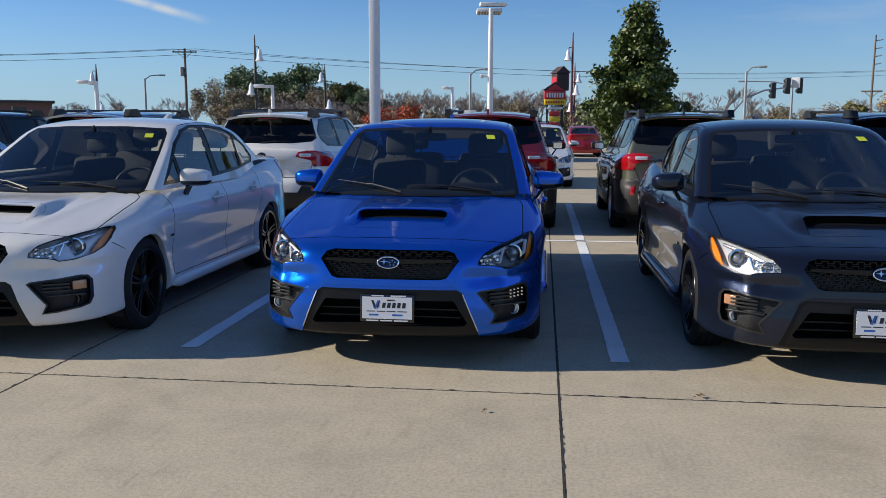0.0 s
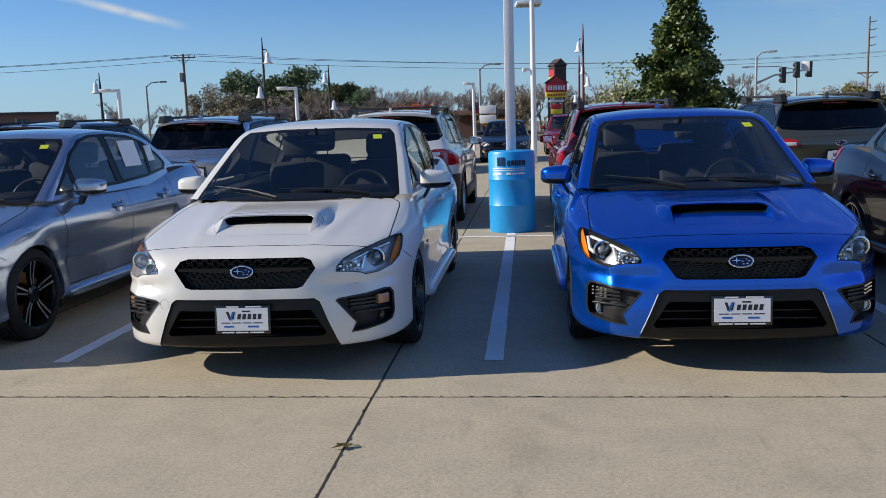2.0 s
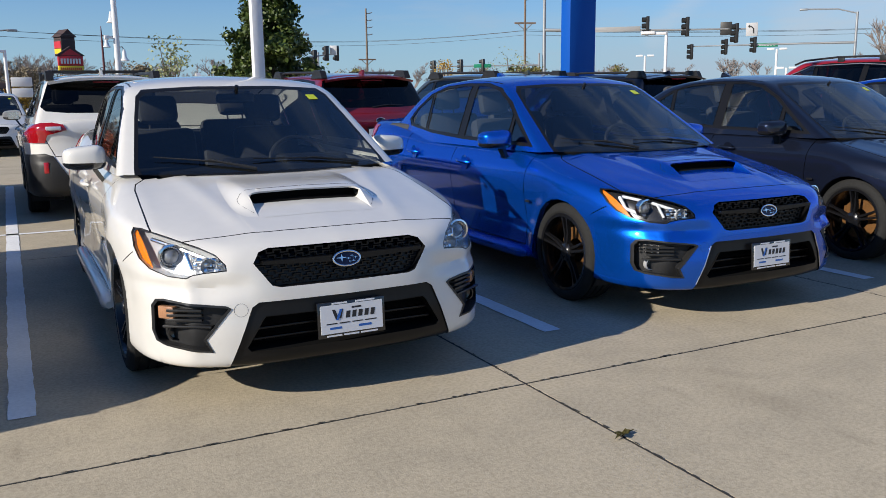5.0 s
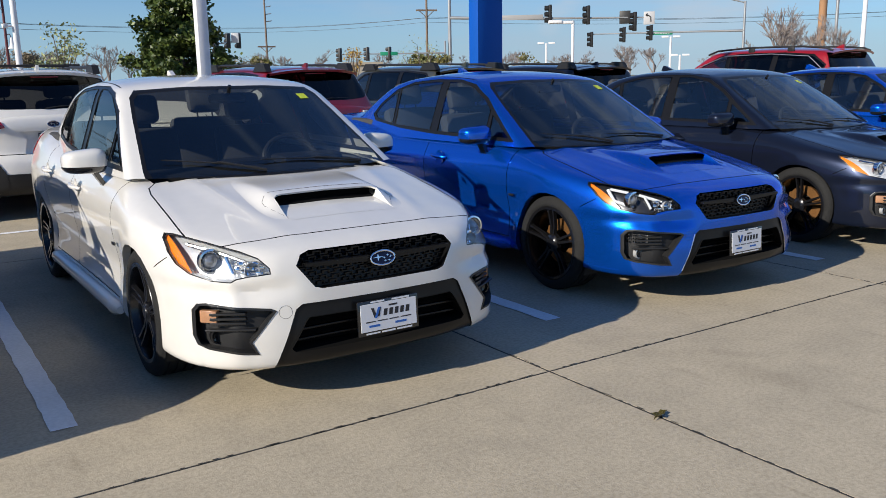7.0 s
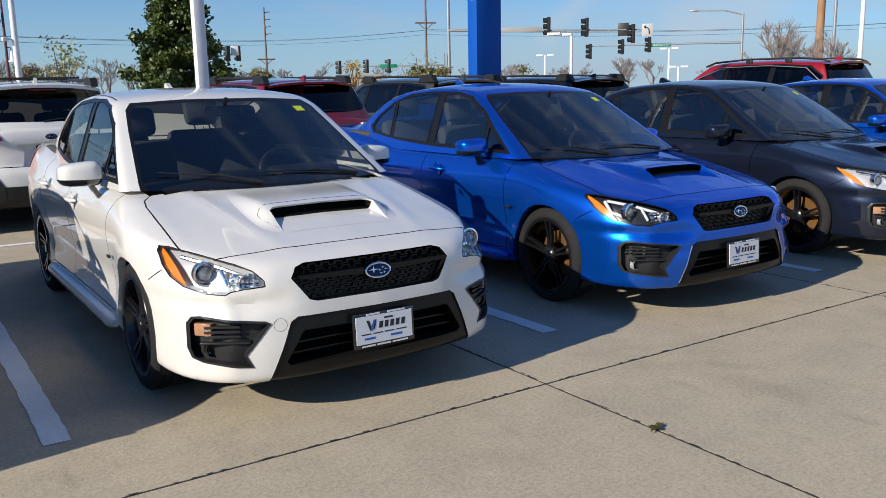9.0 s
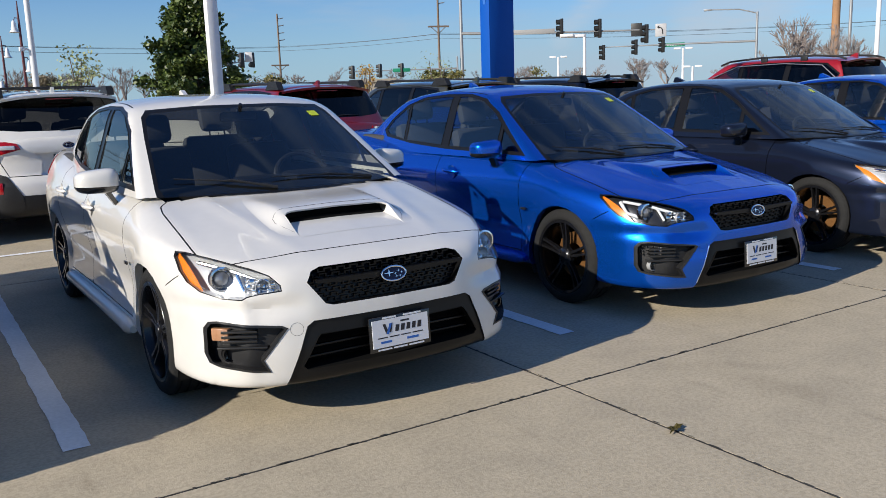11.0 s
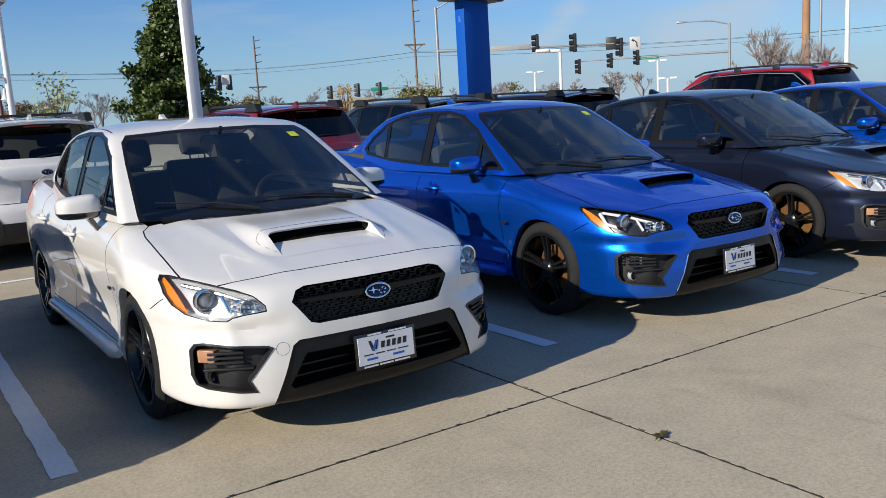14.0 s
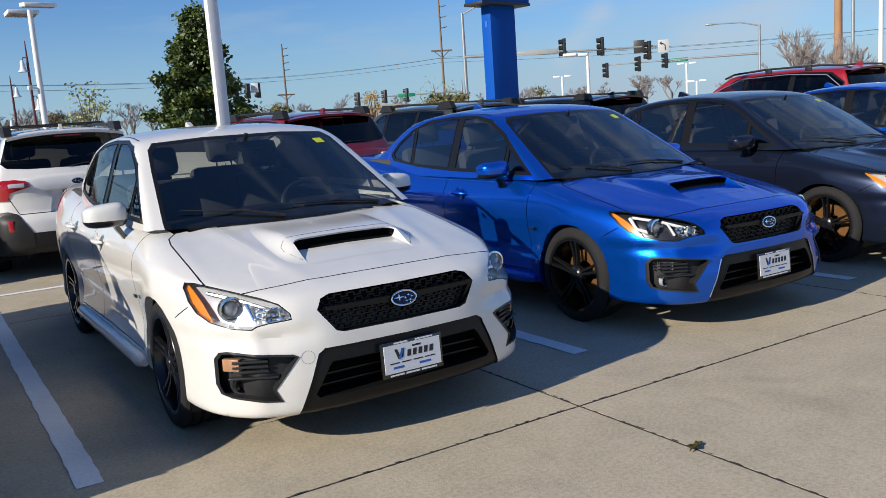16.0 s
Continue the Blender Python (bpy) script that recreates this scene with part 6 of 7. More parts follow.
def cobra(x, y, h, reach, turn, mat=POLE_GREY):
    """Street light on a curved arm."""
    t = thing("street_lamp", "grey steel street lamp with a curved arm", "street lamp", "cobra lamps")
    t.matrix_world = pose(x, y, 0, 0, 0, turn)
    part("post", tube(bmesh.new(), [(0, 0, 0), (0, 0, h)], [0.12, 0.08], 10), mat, t)
    part("arm", tube(bmesh.new(), [(0, 0, h - 0.1), (reach * 0.4, 0, h + 0.25), (reach, 0, h + 0.32)], 0.05, 8), mat, t)
    part("lamp_head", box(bmesh.new(), reach, reach + 0.6, -0.13, 0.13, h + 0.24, h + 0.38, 0.05), mat, t)


cobra(-34.8, 72.1, 5.5, 1.15, 20)
cobra(14.25, 62.4, 5.3, 0.75, -10)
cobra(-5.15, 62.0, 5.2, 1.0, 10)
cobra(50.8, 43.6, 6.7, 3.3, 131)
cobra(22.0, 79.0, 5.2, 4.0, 170)


def utility_pole(x, y, h, turn, arms=1, mat=WOOD, ladder=False):
    t = thing("utility_pole", "weathered wooden utility pole with crossarms", "utility pole", "utility poles")
    t.matrix_world = pose(x, y, 0, 0, 0, turn)
    part("post", tube(bmesh.new(), [(0, 0, 0), (0, 0, h)], [0.17, 0.11], 10), mat, t)
    for k in range(arms):
        z = h - 0.35 - k * (1.1 if not ladder else h * 0.18)
        bm = box(bmesh.new(), -1.2, 1.2, -0.08, 0.02, z - 0.06, z + 0.06)
        for xx in (-1.1, -0.55, 0.55, 1.1):
            tube(bm, [(xx, 0, z + 0.05), (xx, 0, z + 0.22)], [0.04, 0.03], 8)
        for s in (-1, 1):
            tube(bm, [(s * 0.7, -0.05, z - 0.05), (0, -0.05, z - 0.65)], 0.02, 6)
        part("crossarm", bm, mat, t)
    if ladder:
        for k in range(4):
            z = h * 0.72 + k * h * 0.075
            bm = tube(bmesh.new(), [(0, 0, z), (0.75, 0, z + 0.12), (0.9, 0, z + 0.2)], [0.06, 0.07, 0.04], 8)
            part("insulator", bm, POLE_GREY, t)
    return t


t = utility_pole(-35.4, 82.2, 9.0, 10, 1)
part("transformer", lathe(bmesh.new(), [(0.001, 7.2), (0.22, 7.18), (0.22, 6.3), (0.001, 6.28)], 16, "z", (-0.35, 0, 0)), POLE_GREY, t)
t = utility_pole(42.6, 117.5, 13.3, -10, 0, ladder=True)
bm = box(bmesh.new(), -1.25, 1.25, -0.1, 0.1, 6.05, 6.25)
for s in (-1, 1):
    tube(bm, [(s * 0.8, 0, 6.05), (0, 0, 5.35)], 0.05, 6)
part("crossarm", bm, WOOD, t)
t = utility_pole(54.7, 94.2, 17.5, -20, 0, ladder=True)
bm = box(bmesh.new(), -1.35, 1.35, -0.1, 0.1, 9.7, 9.9)
for s in (-1, 1):
    tube(bm, [(s * 0.9, 0, 9.7), (0, 0, 8.9)], 0.05, 6)
part("crossarm", bm, WOOD, t)
bm = tube(bmesh.new(), [(36.8, 28.2, 0), (36.8, 28.2, 9.5)], [0.22, 0.18], 12)
tagged(link("utility_pole", bm, WOOD_NEW), "tall brown wooden pole", "utility pole")
bm = tube(bmesh.new(), [(41.0, 30.0, 0), (41.0, 30.0, 9.5)], [0.1, 0.08], 10)
tagged(link("flag_pole", bm, POLE_GREY), "slim grey steel pole", "pole")


def wire(a, b, sag, r=0.02):
    n = 24
    a, b = Vector(a), Vector(b)
    pts = [a.lerp(b, k / n) - Vector((0, 0, sag * 4 * (k / n) * (1 - k / n))) for k in range(n + 1)]
    tagged(link("power_line", tube(bmesh.new(), pts, r, 5), WIRE), "dark overhead power line between poles", "power line", "power lines")


for dz, dx in ((0.0, -1.1), (0.0, 1.1), (-0.55, 0.0)):
    wire((-95, 64 + dx, 8.3 + dz), (-35.4 + dx, 82.2, 8.95 + dz), 0.9)
    wire((-35.4 + dx, 82.2, 8.95 + dz), (42.6, 117.5 + dx, 8.7 + dz), 1.1)
    wire((42.6, 117.5 + dx, 8.7 + dz), (54.7, 94.2 + dx, 8.9 + dz), 0.2)
    wire((54.7, 94.2 + dx, 8.9 + dz), (120, 60 + dx, 9.6 + dz), 0.8)


# roadside sign under a gable, and the taller tower sign behind it
sign = thing("roadside_sign", "red and yellow roadside sign board under a gable", "sign")
sign.matrix_world = pose(1.32, 91.8, 0, 0, 0, 8)
for x in (-0.8, 0.8):
    part("post", box(bmesh.new(), x - 0.09, x + 0.09, -0.09, 0.09, 0, 4.0), POLE_DARK, sign)
part("red_panel", box(bmesh.new(), -1.12, 1.12, -0.25, 0.25, 4.32, 5.25, 0.03), SIGN_RED, sign)
part("yellow_panel", box(bmesh.new(), -1.12, 1.12, -0.25, 0.25, 3.75, 4.30, 0.03), SIGN_YELLOW, sign)
bm = bmesh.new()
for k in range(7):
    box(bm, -0.92 + k * 0.27, -0.74 + k * 0.27, -0.275, -0.25, 4.5, 4.98, 0)
part("lettering_blocks", bm, SIGN_WHITE, sign)
bm = bmesh.new()
for k in range(11):
    box(bm, -0.95 + k * 0.176, -0.84 + k * 0.176, -0.275, -0.25, 3.9, 4.14, 0)
part("lettering_bars", bm, SIGN_RED, sign)
part("gable_roof", prism(bmesh.new(), [(-1.32, 5.25), (1.32, 5.25), (0, 6.15)], 0.6, pose(0, 0.3, 0, 90, 0, 0)), ROOF_DARK, sign)
part("gable_face", prism(bmesh.new(), [(-0.9, 5.28), (0.9, 5.28), (0, 5.9)], 0.02, pose(0, -0.31, 0, 90, 0, 0)), SIGN_RED, sign)
part("under_board", box(bmesh.new(), -0.85, 0.85, -0.1, 0.1, 3.25, 3.5, 0.02), SIGN_WHITE, sign)
for z0, z1, mat in ((2.55, 3.05, SIGN_RED), (1.95, 2.5, SIGN_YELLOW), (1.4, 1.9, SIGN_RED)):
    part("price_panel", box(bmesh.new(), -0.55, 0.55, -0.15, 0.15, z0, z1, 0.02), mat, sign)
tower = thing("sign_tower", "dark sign tower with red panels under a pitched cap", "sign")
tower.matrix_world = pose(2.25, 113.0, 0, 0, 0, 25)
part("post", box(bmesh.new(), -0.35, 0.35, -0.35, 0.35, 0, 6.2), POLE_DARK, tower)
part("tower_box", box(bmesh.new(), -0.85, 0.85, -0.85, 0.85, 6.1, 8.3, 0.03), ROOF_DARK, tower)
part("red_panel", box(bmesh.new(), -0.9, -0.86, -0.75, 0.75, 7.0, 7.8, 0), SIGN_RED, tower)
part("yellow_panel", box(bmesh.new(), -0.9, -0.86, -0.75, 0.75, 6.4, 6.95, 0), SIGN_YELLOW, tower)
part("cap_roof", prism(bmesh.new(), [(-1.05, 8.3), (1.05, 8.3), (0, 9.2)], 2.0, pose(0, 1.0, 0, 90, 0, 0)), ROOF_DARK, tower)

# signals
AMBER_OFF = material("signal_lens", (0.05, 0.03, 0.01), 0.3, 0, 0.1, 6)


def signal_head(parent, x, y, z, turn, s=1.0):
    """Black three-lamp head with visors; the back is turned to the lot."""
    m = pose(x, y, z, 0, 0, turn)
    bm = box(bmesh.new(), -0.2 * s, 0.2 * s, -0.1 * s, 0.1 * s, -0.62 * s, 0.62 * s, 0.03, m)
    head = part("signal_head", bm, SIGNAL_BLACK, parent)
    for k in (-1, 0, 1):
        bm = lathe(bmesh.new(), [(0.001, 0.10), (0.14, 0.10), (0.165, 0.12), (0.165, 0.36), (0.155, 0.36), (0.15, 0.12)], 14, "y")
        bmesh.ops.transform(bm, matrix=m @ pose(0, 0, k * 0.4 * s) @ Matrix.Scale(s, 4), verts=list(bm.verts))
        part("visor", bm, SIGNAL_BLACK, head)


def signal_arm(name_label, post, h_post, joint_z, end, heads, r=0.14, mat=POLE_GREY, turn=0, s=1.0):
    t = thing("traffic_signal", name_label, "traffic signal", "traffic signals")
    px, py = post
    part("post", tube(bmesh.new(), [(px, py, 0), (px, py, h_post)], [r, r * 0.7], 12), mat, t)
    part("mast_arm", tube(bmesh.new(), [(px, py, joint_z), ((px * 2 + end[0]) / 3, (py * 2 + end[1]) / 3, joint_z + (end[2] - joint_z) * 0.6), end], [r * 0.8, r * 0.6, r * 0.35], 10), mat, t)
    for f, dz, tn in heads:
        signal_head(t, px + (end[0] - px) * f, py + (end[1] - py) * f, joint_z + (end[2] - joint_z) * min(1, f * 1.2) + dz, tn, s)
    return t


t = signal_arm("grey mast arm traffic signal with black heads over the road", (28.7, 51.0), 8.4, 5.45, (38.9, 42.2, 5.15), ((0.51, 0.25, 60), (0.70, 0.2, 60), (0.93, -0.25, 60)))
part("street_name_board", box(bmesh.new(), -1.5, 1.5, -0.04, 0.04, -0.16, 0.16, 0.01, pose(32.4, 47.75, 5.35, 0, 0, -41)), DIM_GREY, t)
part("lane_sign", box(bmesh.new(), -0.36, 0.36, -0.04, 0.04, -0.42, 0.42, 0.01, pose(38.85, 42.15, 5.1, 0, 0, -50)), LANE_SHADED, t, "lane sign in shaded grey with a black turn arrow")
bm = tube(bmesh.new(), [(0.12, -0.05, -0.25), (0.10, -0.05, 0.05), (-0.02, -0.05, 0.16), (-0.16, -0.05, 0.2)], 0.035, 6)
prism(bm, [(-0.26, 0.2), (-0.12, 0.32), (-0.12, 0.08)], 0.02, pose(0, -0.045, 0, 90, 0, 0))
for v in bm.verts:
    v.co = pose(38.85, 42.15, 5.1, 0, 0, -50) @ v.co
part("lane_arrow", bm, SIGNAL_BLACK, t)
part("back_plate", box(bmesh.new(), -0.36, 0.36, -0.03, 0.03, -0.42, 0.42, 0.01, pose(37.7, 43.25, 5.2, 0, 0, -50)), SIGNAL_BLACK, t)
part("lamp_arm", tube(bmesh.new(), [(28.7, 51.0, 8.3), (30.2, 49.7, 9.2), (32.0, 48.2, 9.4)], 0.05, 8), POLE_GREY, t)
t = signal_arm("far mast arm traffic signal with a green street board", (50.8, 43.6), 6.7, 4.55, (43.2, 52.2, 4.6), ((1.0, -0.4, 60), (0.78, -0.1, 60), (0.6, 0.0, 60)), 0.12, s=0.95)
board = part("street_board", box(bmesh.new(), -0.85, 0.85, -0.04, 0.04, -0.15, 0.15, 0.02, pose(46.8, 48.2, 4.55, 0, 0, -48)), SIGN_GREEN, t, "green street name board with pale bars")
bm = bmesh.new()
for k in range(7):
    box(bm, -0.7 + k * 0.2, -0.56 + k * 0.2, -0.05, -0.04, -0.06, 0.06, 0, pose(46.8, 48.2, 4.55, 0, 0, -48))
part("lettering_bars", bm, SIGN_WHITE, board)
t = signal_arm("grey mast arm traffic signal beside a curved lamp", (14.25, 62.4), 5.3, 3.45, (18.5, 64.3, 4.4), ((0.50, 0.0, 20), (0.76, 0.05, 20), (0.99, 0.0, 20)), 0.11, s=0.9)
part("lane_sign", box(bmesh.new(), -0.27, 0.27, -0.03, 0.03, -0.36, 0.36, 0.01, pose(18.05, 63.9, 4.6, 0, 0, -20)), SIGN_WHITE, t)
t = signal_arm("far mast arm traffic signal with three heads", (28.3, 51.0), 3.9, 3.1, (21.9, 54.7, 3.1), ((0.98, -0.05, 30), (0.725, 0.0, 30), (0.52, 0.0, 30)), 0.08, s=0.75)
part("street_board", box(bmesh.new(), -0.6, 0.6, -0.03, 0.03, -0.12, 0.12, 0.01, pose(24.9, 52.9, 3.1, 0, 0, -28)), SIGN_GREEN, t)

# blue pylon
pyl = thing("pylon_sign", "tall blue pylon with an overhanging display cabinet", "sign")
pyl.matrix_world = pose(21.78, 37.55, 0, 0, 0, 10)
part("shaft", box(bmesh.new(), -0.92, 0.92, -0.32, 0.32, 0, 7.0, 0.015), PYLON_BLUE, pyl)
cab = part("cabinet", box(bmesh.new(), -1.75, 1.75, -0.62, 0.62, 6.98, 9.6, 0.03), PYLON_BLUE, pyl, "blue display cabinet with dark underside")
part("cabinet_tray", box(bmesh.new(), -1.8, 1.8, -0.66, 0.66, 6.86, 7.0, 0.01), SIGNAL_BLACK, cab)
part("access_hatch", box(bmesh.new(), -0.935, -0.915, -0.08, 0.08, 5.8, 6.1, 0.0), INK_BLUE, pyl)


# ---- plants ----
def leaf_mat(name, dark, light, rough=0.6):
    """Leaves whose green wanders from leaf to leaf."""
    m = bpy.data.materials.new(name)
    m.use_nodes = True
    n, l = m.node_tree.nodes, m.node_tree.links
    b = n["Principled BSDF"]
    b.inputs["Roughness"].default_value = rough
    geo, mix = n.new("ShaderNodeNewGeometry"), n.new("ShaderNodeMix")
    mix.data_type = "RGBA"
    mix.inputs["A"].default_value, mix.inputs["B"].default_value = (*dark, 1), (*light, 1)
    l.new(geo.outputs["Random Per Island"], mix.inputs["Factor"])
    l.new(mix.outputs["Result"], b.inputs["Base Color"])
    return m


BARK = material("grey_brown_bark", (0.13, 0.10, 0.08), 0.9, 0, 0.3, 8, 0.4, 30)
# twigs paled to carry the haze of distance in their colour
TWIG = material("bare_twigs", (0.25, 0.21, 0.19), 0.9, 0, 0.25, 4)
# the paler tone puts sunlit highlights into the leaf colour
MAPLE = leaf_mat("dark_green_leaf", (0.018, 0.042, 0.006), (0.10, 0.135, 0.02), 0.5)
# far green and brown leaves: distance haze is lightened into both tones
OAK = leaf_mat("dull_green_leaf", (0.055, 0.095, 0.04), (0.17, 0.22, 0.095))
RUSSET = leaf_mat("brown_leaf", (0.15, 0.12, 0.075), (0.30, 0.24, 0.15))
OLIVE = leaf_mat("yellow_green_leaf", (0.07, 0.075, 0.02), (0.22, 0.19, 0.05))
SCARLET = leaf_mat("orange_red_leaf", (0.24, 0.035, 0.015), (0.50, 0.11, 0.03))
GOLD = leaf_mat("golden_leaf", (0.25, 0.14, 0.02), (0.48, 0.30, 0.05))
PALE = leaf_mat("pale_green_leaf", (0.16, 0.19, 0.08), (0.32, 0.34, 0.16))


def leaves(verts, faces, rnd, c, size):
    """One folded leaf of two triangles pairs at c."""
    a, b = rnd.uniform(0, 6.283), rnd.uniform(-1.0, 1.0)
    d = Vector((math.cos(a) * math.cos(b), math.sin(a) * math.cos(b), math.sin(b)))
    u = d.cross(Vector((rnd.uniform(-1, 1), rnd.uniform(-1, 1), rnd.uniform(-1, 1)))).normalized()
    k = len(verts)
    s = size * rnd.uniform(0.6, 1.3)
    verts += [c - d * s, c + u * s * 0.6, c + d * s, c - u * s * 0.6]
    faces += [(k, k + 1, k + 2), (k, k + 2, k + 3)]


def mesh_part(name, verts, faces, mat, parent, label=""):
    me = bpy.data.meshes.new(name)
    me.from_pydata([tuple(v) for v in verts], [], faces)
    me.materials.append(mat)
    ob = new(name, me)
    ob.parent = parent
    if label:
        ob["label"] = label
    return ob


def conical_tree(x, y, h, half, seed):
    """A young maple: short trunk, rising limbs, a ragged cone of leaves with gaps."""
    rnd = random.Random(seed)
    t = thing("tree", "dense green conical young tree beyond the parked cars", "tree")
    t.matrix_world = pose(x, y, 0)
    bm = tube(bmesh.new(), [(0, 0, 0), (0.03, 0, h * 0.3), (0, 0.02, h * 0.6), (0, 0, h * 0.96)], [0.12, 0.09, 0.055, 0.012], 9)
    verts, faces = [], []
    prof = curve((0.0, 0.55), (0.10, 0.92), (0.22, 1.0), (0.42, 0.80), (0.62, 0.55), (0.78, 0.36), (0.9, 0.2), (1.0, 0.04))
    z0 = h * 0.13
    for k in range(95):
        f = ((k + rnd.random()) / 95) ** 0.92
        z = z0 + f * (h - z0)
        a = k * 2.39996 + rnd.uniform(-0.5, 0.5)
        r = half * float(prof(f)) * rnd.choice((0.65, 0.78, 0.86, 0.94, 1.04))
        tip = Vector((r * math.cos(a), r * math.sin(a), z + 0.22 * r * rnd.uniform(0.2, 1.3)))
        tube(bm, [(0, 0, z - 0.1), tip * 0.5 + Vector((0, 0, z * 0.5 - 0.02)), tip], [0.03, 0.018, 0.006], 5)
        for c in range(5 + int(7 * r / half)):
            q = 0.2 + 0.82 * rnd.random() ** 0.6
            hub = Vector((0, 0, z)).lerp(tip, q) + Vector((rnd.gauss(0, 0.12), rnd.gauss(0, 0.12), rnd.gauss(0, 0.10)))
            spread = rnd.uniform(0.07, 0.15)
            for _ in range(36):
                leaves(verts, faces, rnd, hub + Vector((rnd.gauss(0, spread), rnd.gauss(0, spread), rnd.gauss(0, spread * 0.8))), 0.078)
    part("trunk", bm, BARK, t)
    mesh_part("crown", verts, faces, MAPLE, t)


conical_tree(3.2, 28.85, 5.25, 1.75, 11)


def crown_tree(x, y, h, w, mat, seed, label, size=0.30, count=1500, base=0.2, name="tree"):
    """A broad tree: forked trunk and a lumpy crown of loose clumps."""
    rnd = random.Random(seed)
    t = thing(name, label, "tree" if name == "tree" else "bush", "far trees")
    t.matrix_world = pose(x, y, 0)
    bm = tube(bmesh.new(), [(0, 0, 0), (0.05 * h, 0, h * 0.3), (0.02 * h, 0.02 * h, h * 0.65)], [0.03 * h, 0.022 * h, 0.008 * h], 8)
    verts, faces = [], []
    lumps = []
    for k in range(16):
        a, f = rnd.uniform(0, 6.283), rnd.random() ** 0.8
        z = h * (base + (1 - base) * (0.12 + 0.74 * rnd.random()))
        room = math.sin(math.pi * min(1, max(0.05, (z / h - base) / (1 - base) * 0.85 + 0.12)))
        lumps.append((Vector((w * 0.5 * f * room * math.cos(a), w * 0.5 * f * room * math.sin(a), z)), w * rnd.uniform(0.10, 0.2)))
        tube(bm, [(0.03 * h, 0, h * rnd.uniform(0.15, 0.35)), tuple(lumps[-1][0])], [0.012 * h, 0.004 * h], 5)
    for k in range(count):
        c, r = lumps[k % 16]
        d = Vector((rnd.gauss(0, 1), rnd.gauss(0, 1), rnd.gauss(0, 0.85))).normalized() * r * rnd.uniform(0.35, 1.2)
        leaves(verts, faces, rnd, c + d, size)
    part("trunk", bm, BARK, t)
    mesh_part("crown", verts, faces, mat, t)
    return t


def bare_tree(seed, h, w, name="bare_tree"):
    """Leafless tree of forking limbs down to fine twigs."""
    rnd = random.Random(seed)
    t = thing("tree", "leafless grey-brown tree with fine upright twigs", "tree", "bare trees")
    bm = bmesh.new()

    def grow(p, d, length, r, level):
        q = p + d * length
        tube(bm, [p, p.lerp(q, 0.5) + Vector((rnd.gauss(0, 0.03), rnd.gauss(0, 0.03), 0)) * length, q], [r, r * 0.8, r * 0.6], 4 if level > 1 else 6, False)
        if level >= 5:
            return
        for _ in range(3 if level < 4 else 4):
            e = (d + Vector((rnd.gauss(0, 0.5) * w, rnd.gauss(0, 0.5) * w, rnd.uniform(-0.05, 0.45)))).normalized()
            grow(p.lerp(q, rnd.uniform(0.55, 1.0)), e, length * rnd.uniform(0.55, 0.8), max(0.013, r * 0.55), level + 1)

    grow(Vector((0, 0, 0)), Vector((rnd.gauss(0, 0.04), rnd.gauss(0, 0.04), 1)), h * 0.30, h * 0.022, 0)
    part("branching", bm, TWIG, t)
    return t


kinds = [bare_tree(31 + k, 6.0, 0.85) for k in range(4)]
far = random.Random(5)
spots = [(-78, 96, 6.4), (-70, 104, 6.0), (-64, 88, 5.0), (-54, 84, 5.6), (-50, 88, 6.0), (-47, 92, 6.2), (-44, 100, 6.4), (-20, 100, 5.2), (-17, 104, 6.0), (-14, 98, 5.4), (-11, 102, 6.8), (-8, 99, 7.2), (-5, 101, 8.2), (-2, 104, 8.6), (0, 98, 8.0), (3.5, 103, 8.2),
         (6.5, 99, 7.6), (10, 106, 7.0), (13, 102, 6.4), (17, 100, 7.4), (20, 98, 8.4), (23, 102, 7.8), (26, 106, 5.6), (31, 104, 5.4), (36, 100, 5.0), (52, 92, 6.0), (58, 84, 6.6), (64, 78, 5.8), (70, 70, 6.4), (75, 60, 6.2), (80, 52, 6.6), (61, 66, 5.6), (67, 60, 5.4)]
for k, (x, y, h) in enumerate(spots):
    if -5 < x < 8:
        y, h = y + 17, h * 0.95
    t = kinds[k] if k < 4 else copy_thing(kinds[k % 4], pose(0, 0, 0))
    s = h / 6.0 * far.uniform(0.95, 1.1)
    t.matrix_world = pose(x, y, -0.05, 0, 0, far.uniform(0, 360)) @ Matrix.Diagonal((s * far.uniform(0.9, 1.2), s * far.uniform(0.9, 1.2), s, 1))
for k in range(44):
    t = copy_thing(kinds[k % 4], pose(0, 0, 0))
    x = -70 + 150 * k / 44 + far.uniform(-1.5, 1.5)
    y = (112 if not -5 < x < 9 else 120) + far.uniform(-4, 6) - max(0, x - 30) * 0.8
    s = far.uniform(0.95, 1.35) * (1.15 if -20 < x < 14 else 0.85)
    t.matrix_world = pose(x, y, -0.05, 0, 0, far.uniform(0, 360)) @ Matrix.Diagonal((s * 1.15, s * 1.15, s, 1))
for k in range(34):
    t = copy_thing(kinds[(k * 3 + 1) % 4], pose(0, 0, 0))
    s = far.uniform(1.05, 1.5) * (0.72 if k < 14 else 0.95)
    t.matrix_world = pose(-34 + 36 * k / 34 + far.uniform(-0.8, 0.8), 96 + far.uniform(-5, 8), -0.05, 0, 0, far.uniform(0, 360)) @ Matrix.Diagonal((s * 1.1, s * 1.1, s, 1))
for x, y, h in ((27.6, 24.3, 5.0), (30.2, 25.6, 4.6), (33.0, 27.5, 4.2), (29.0, 23.0, 4.4), (35.5, 26.0, 4.8)):
    t = copy_thing(kinds[far.randrange(4)], pose(0, 0, 0))
    t.matrix_world = pose(x, y, -0.05, 0, 0, far.uniform(0, 360)) @ Matrix.Diagonal((h / 5.6, h / 5.6, h / 5.2, 1))

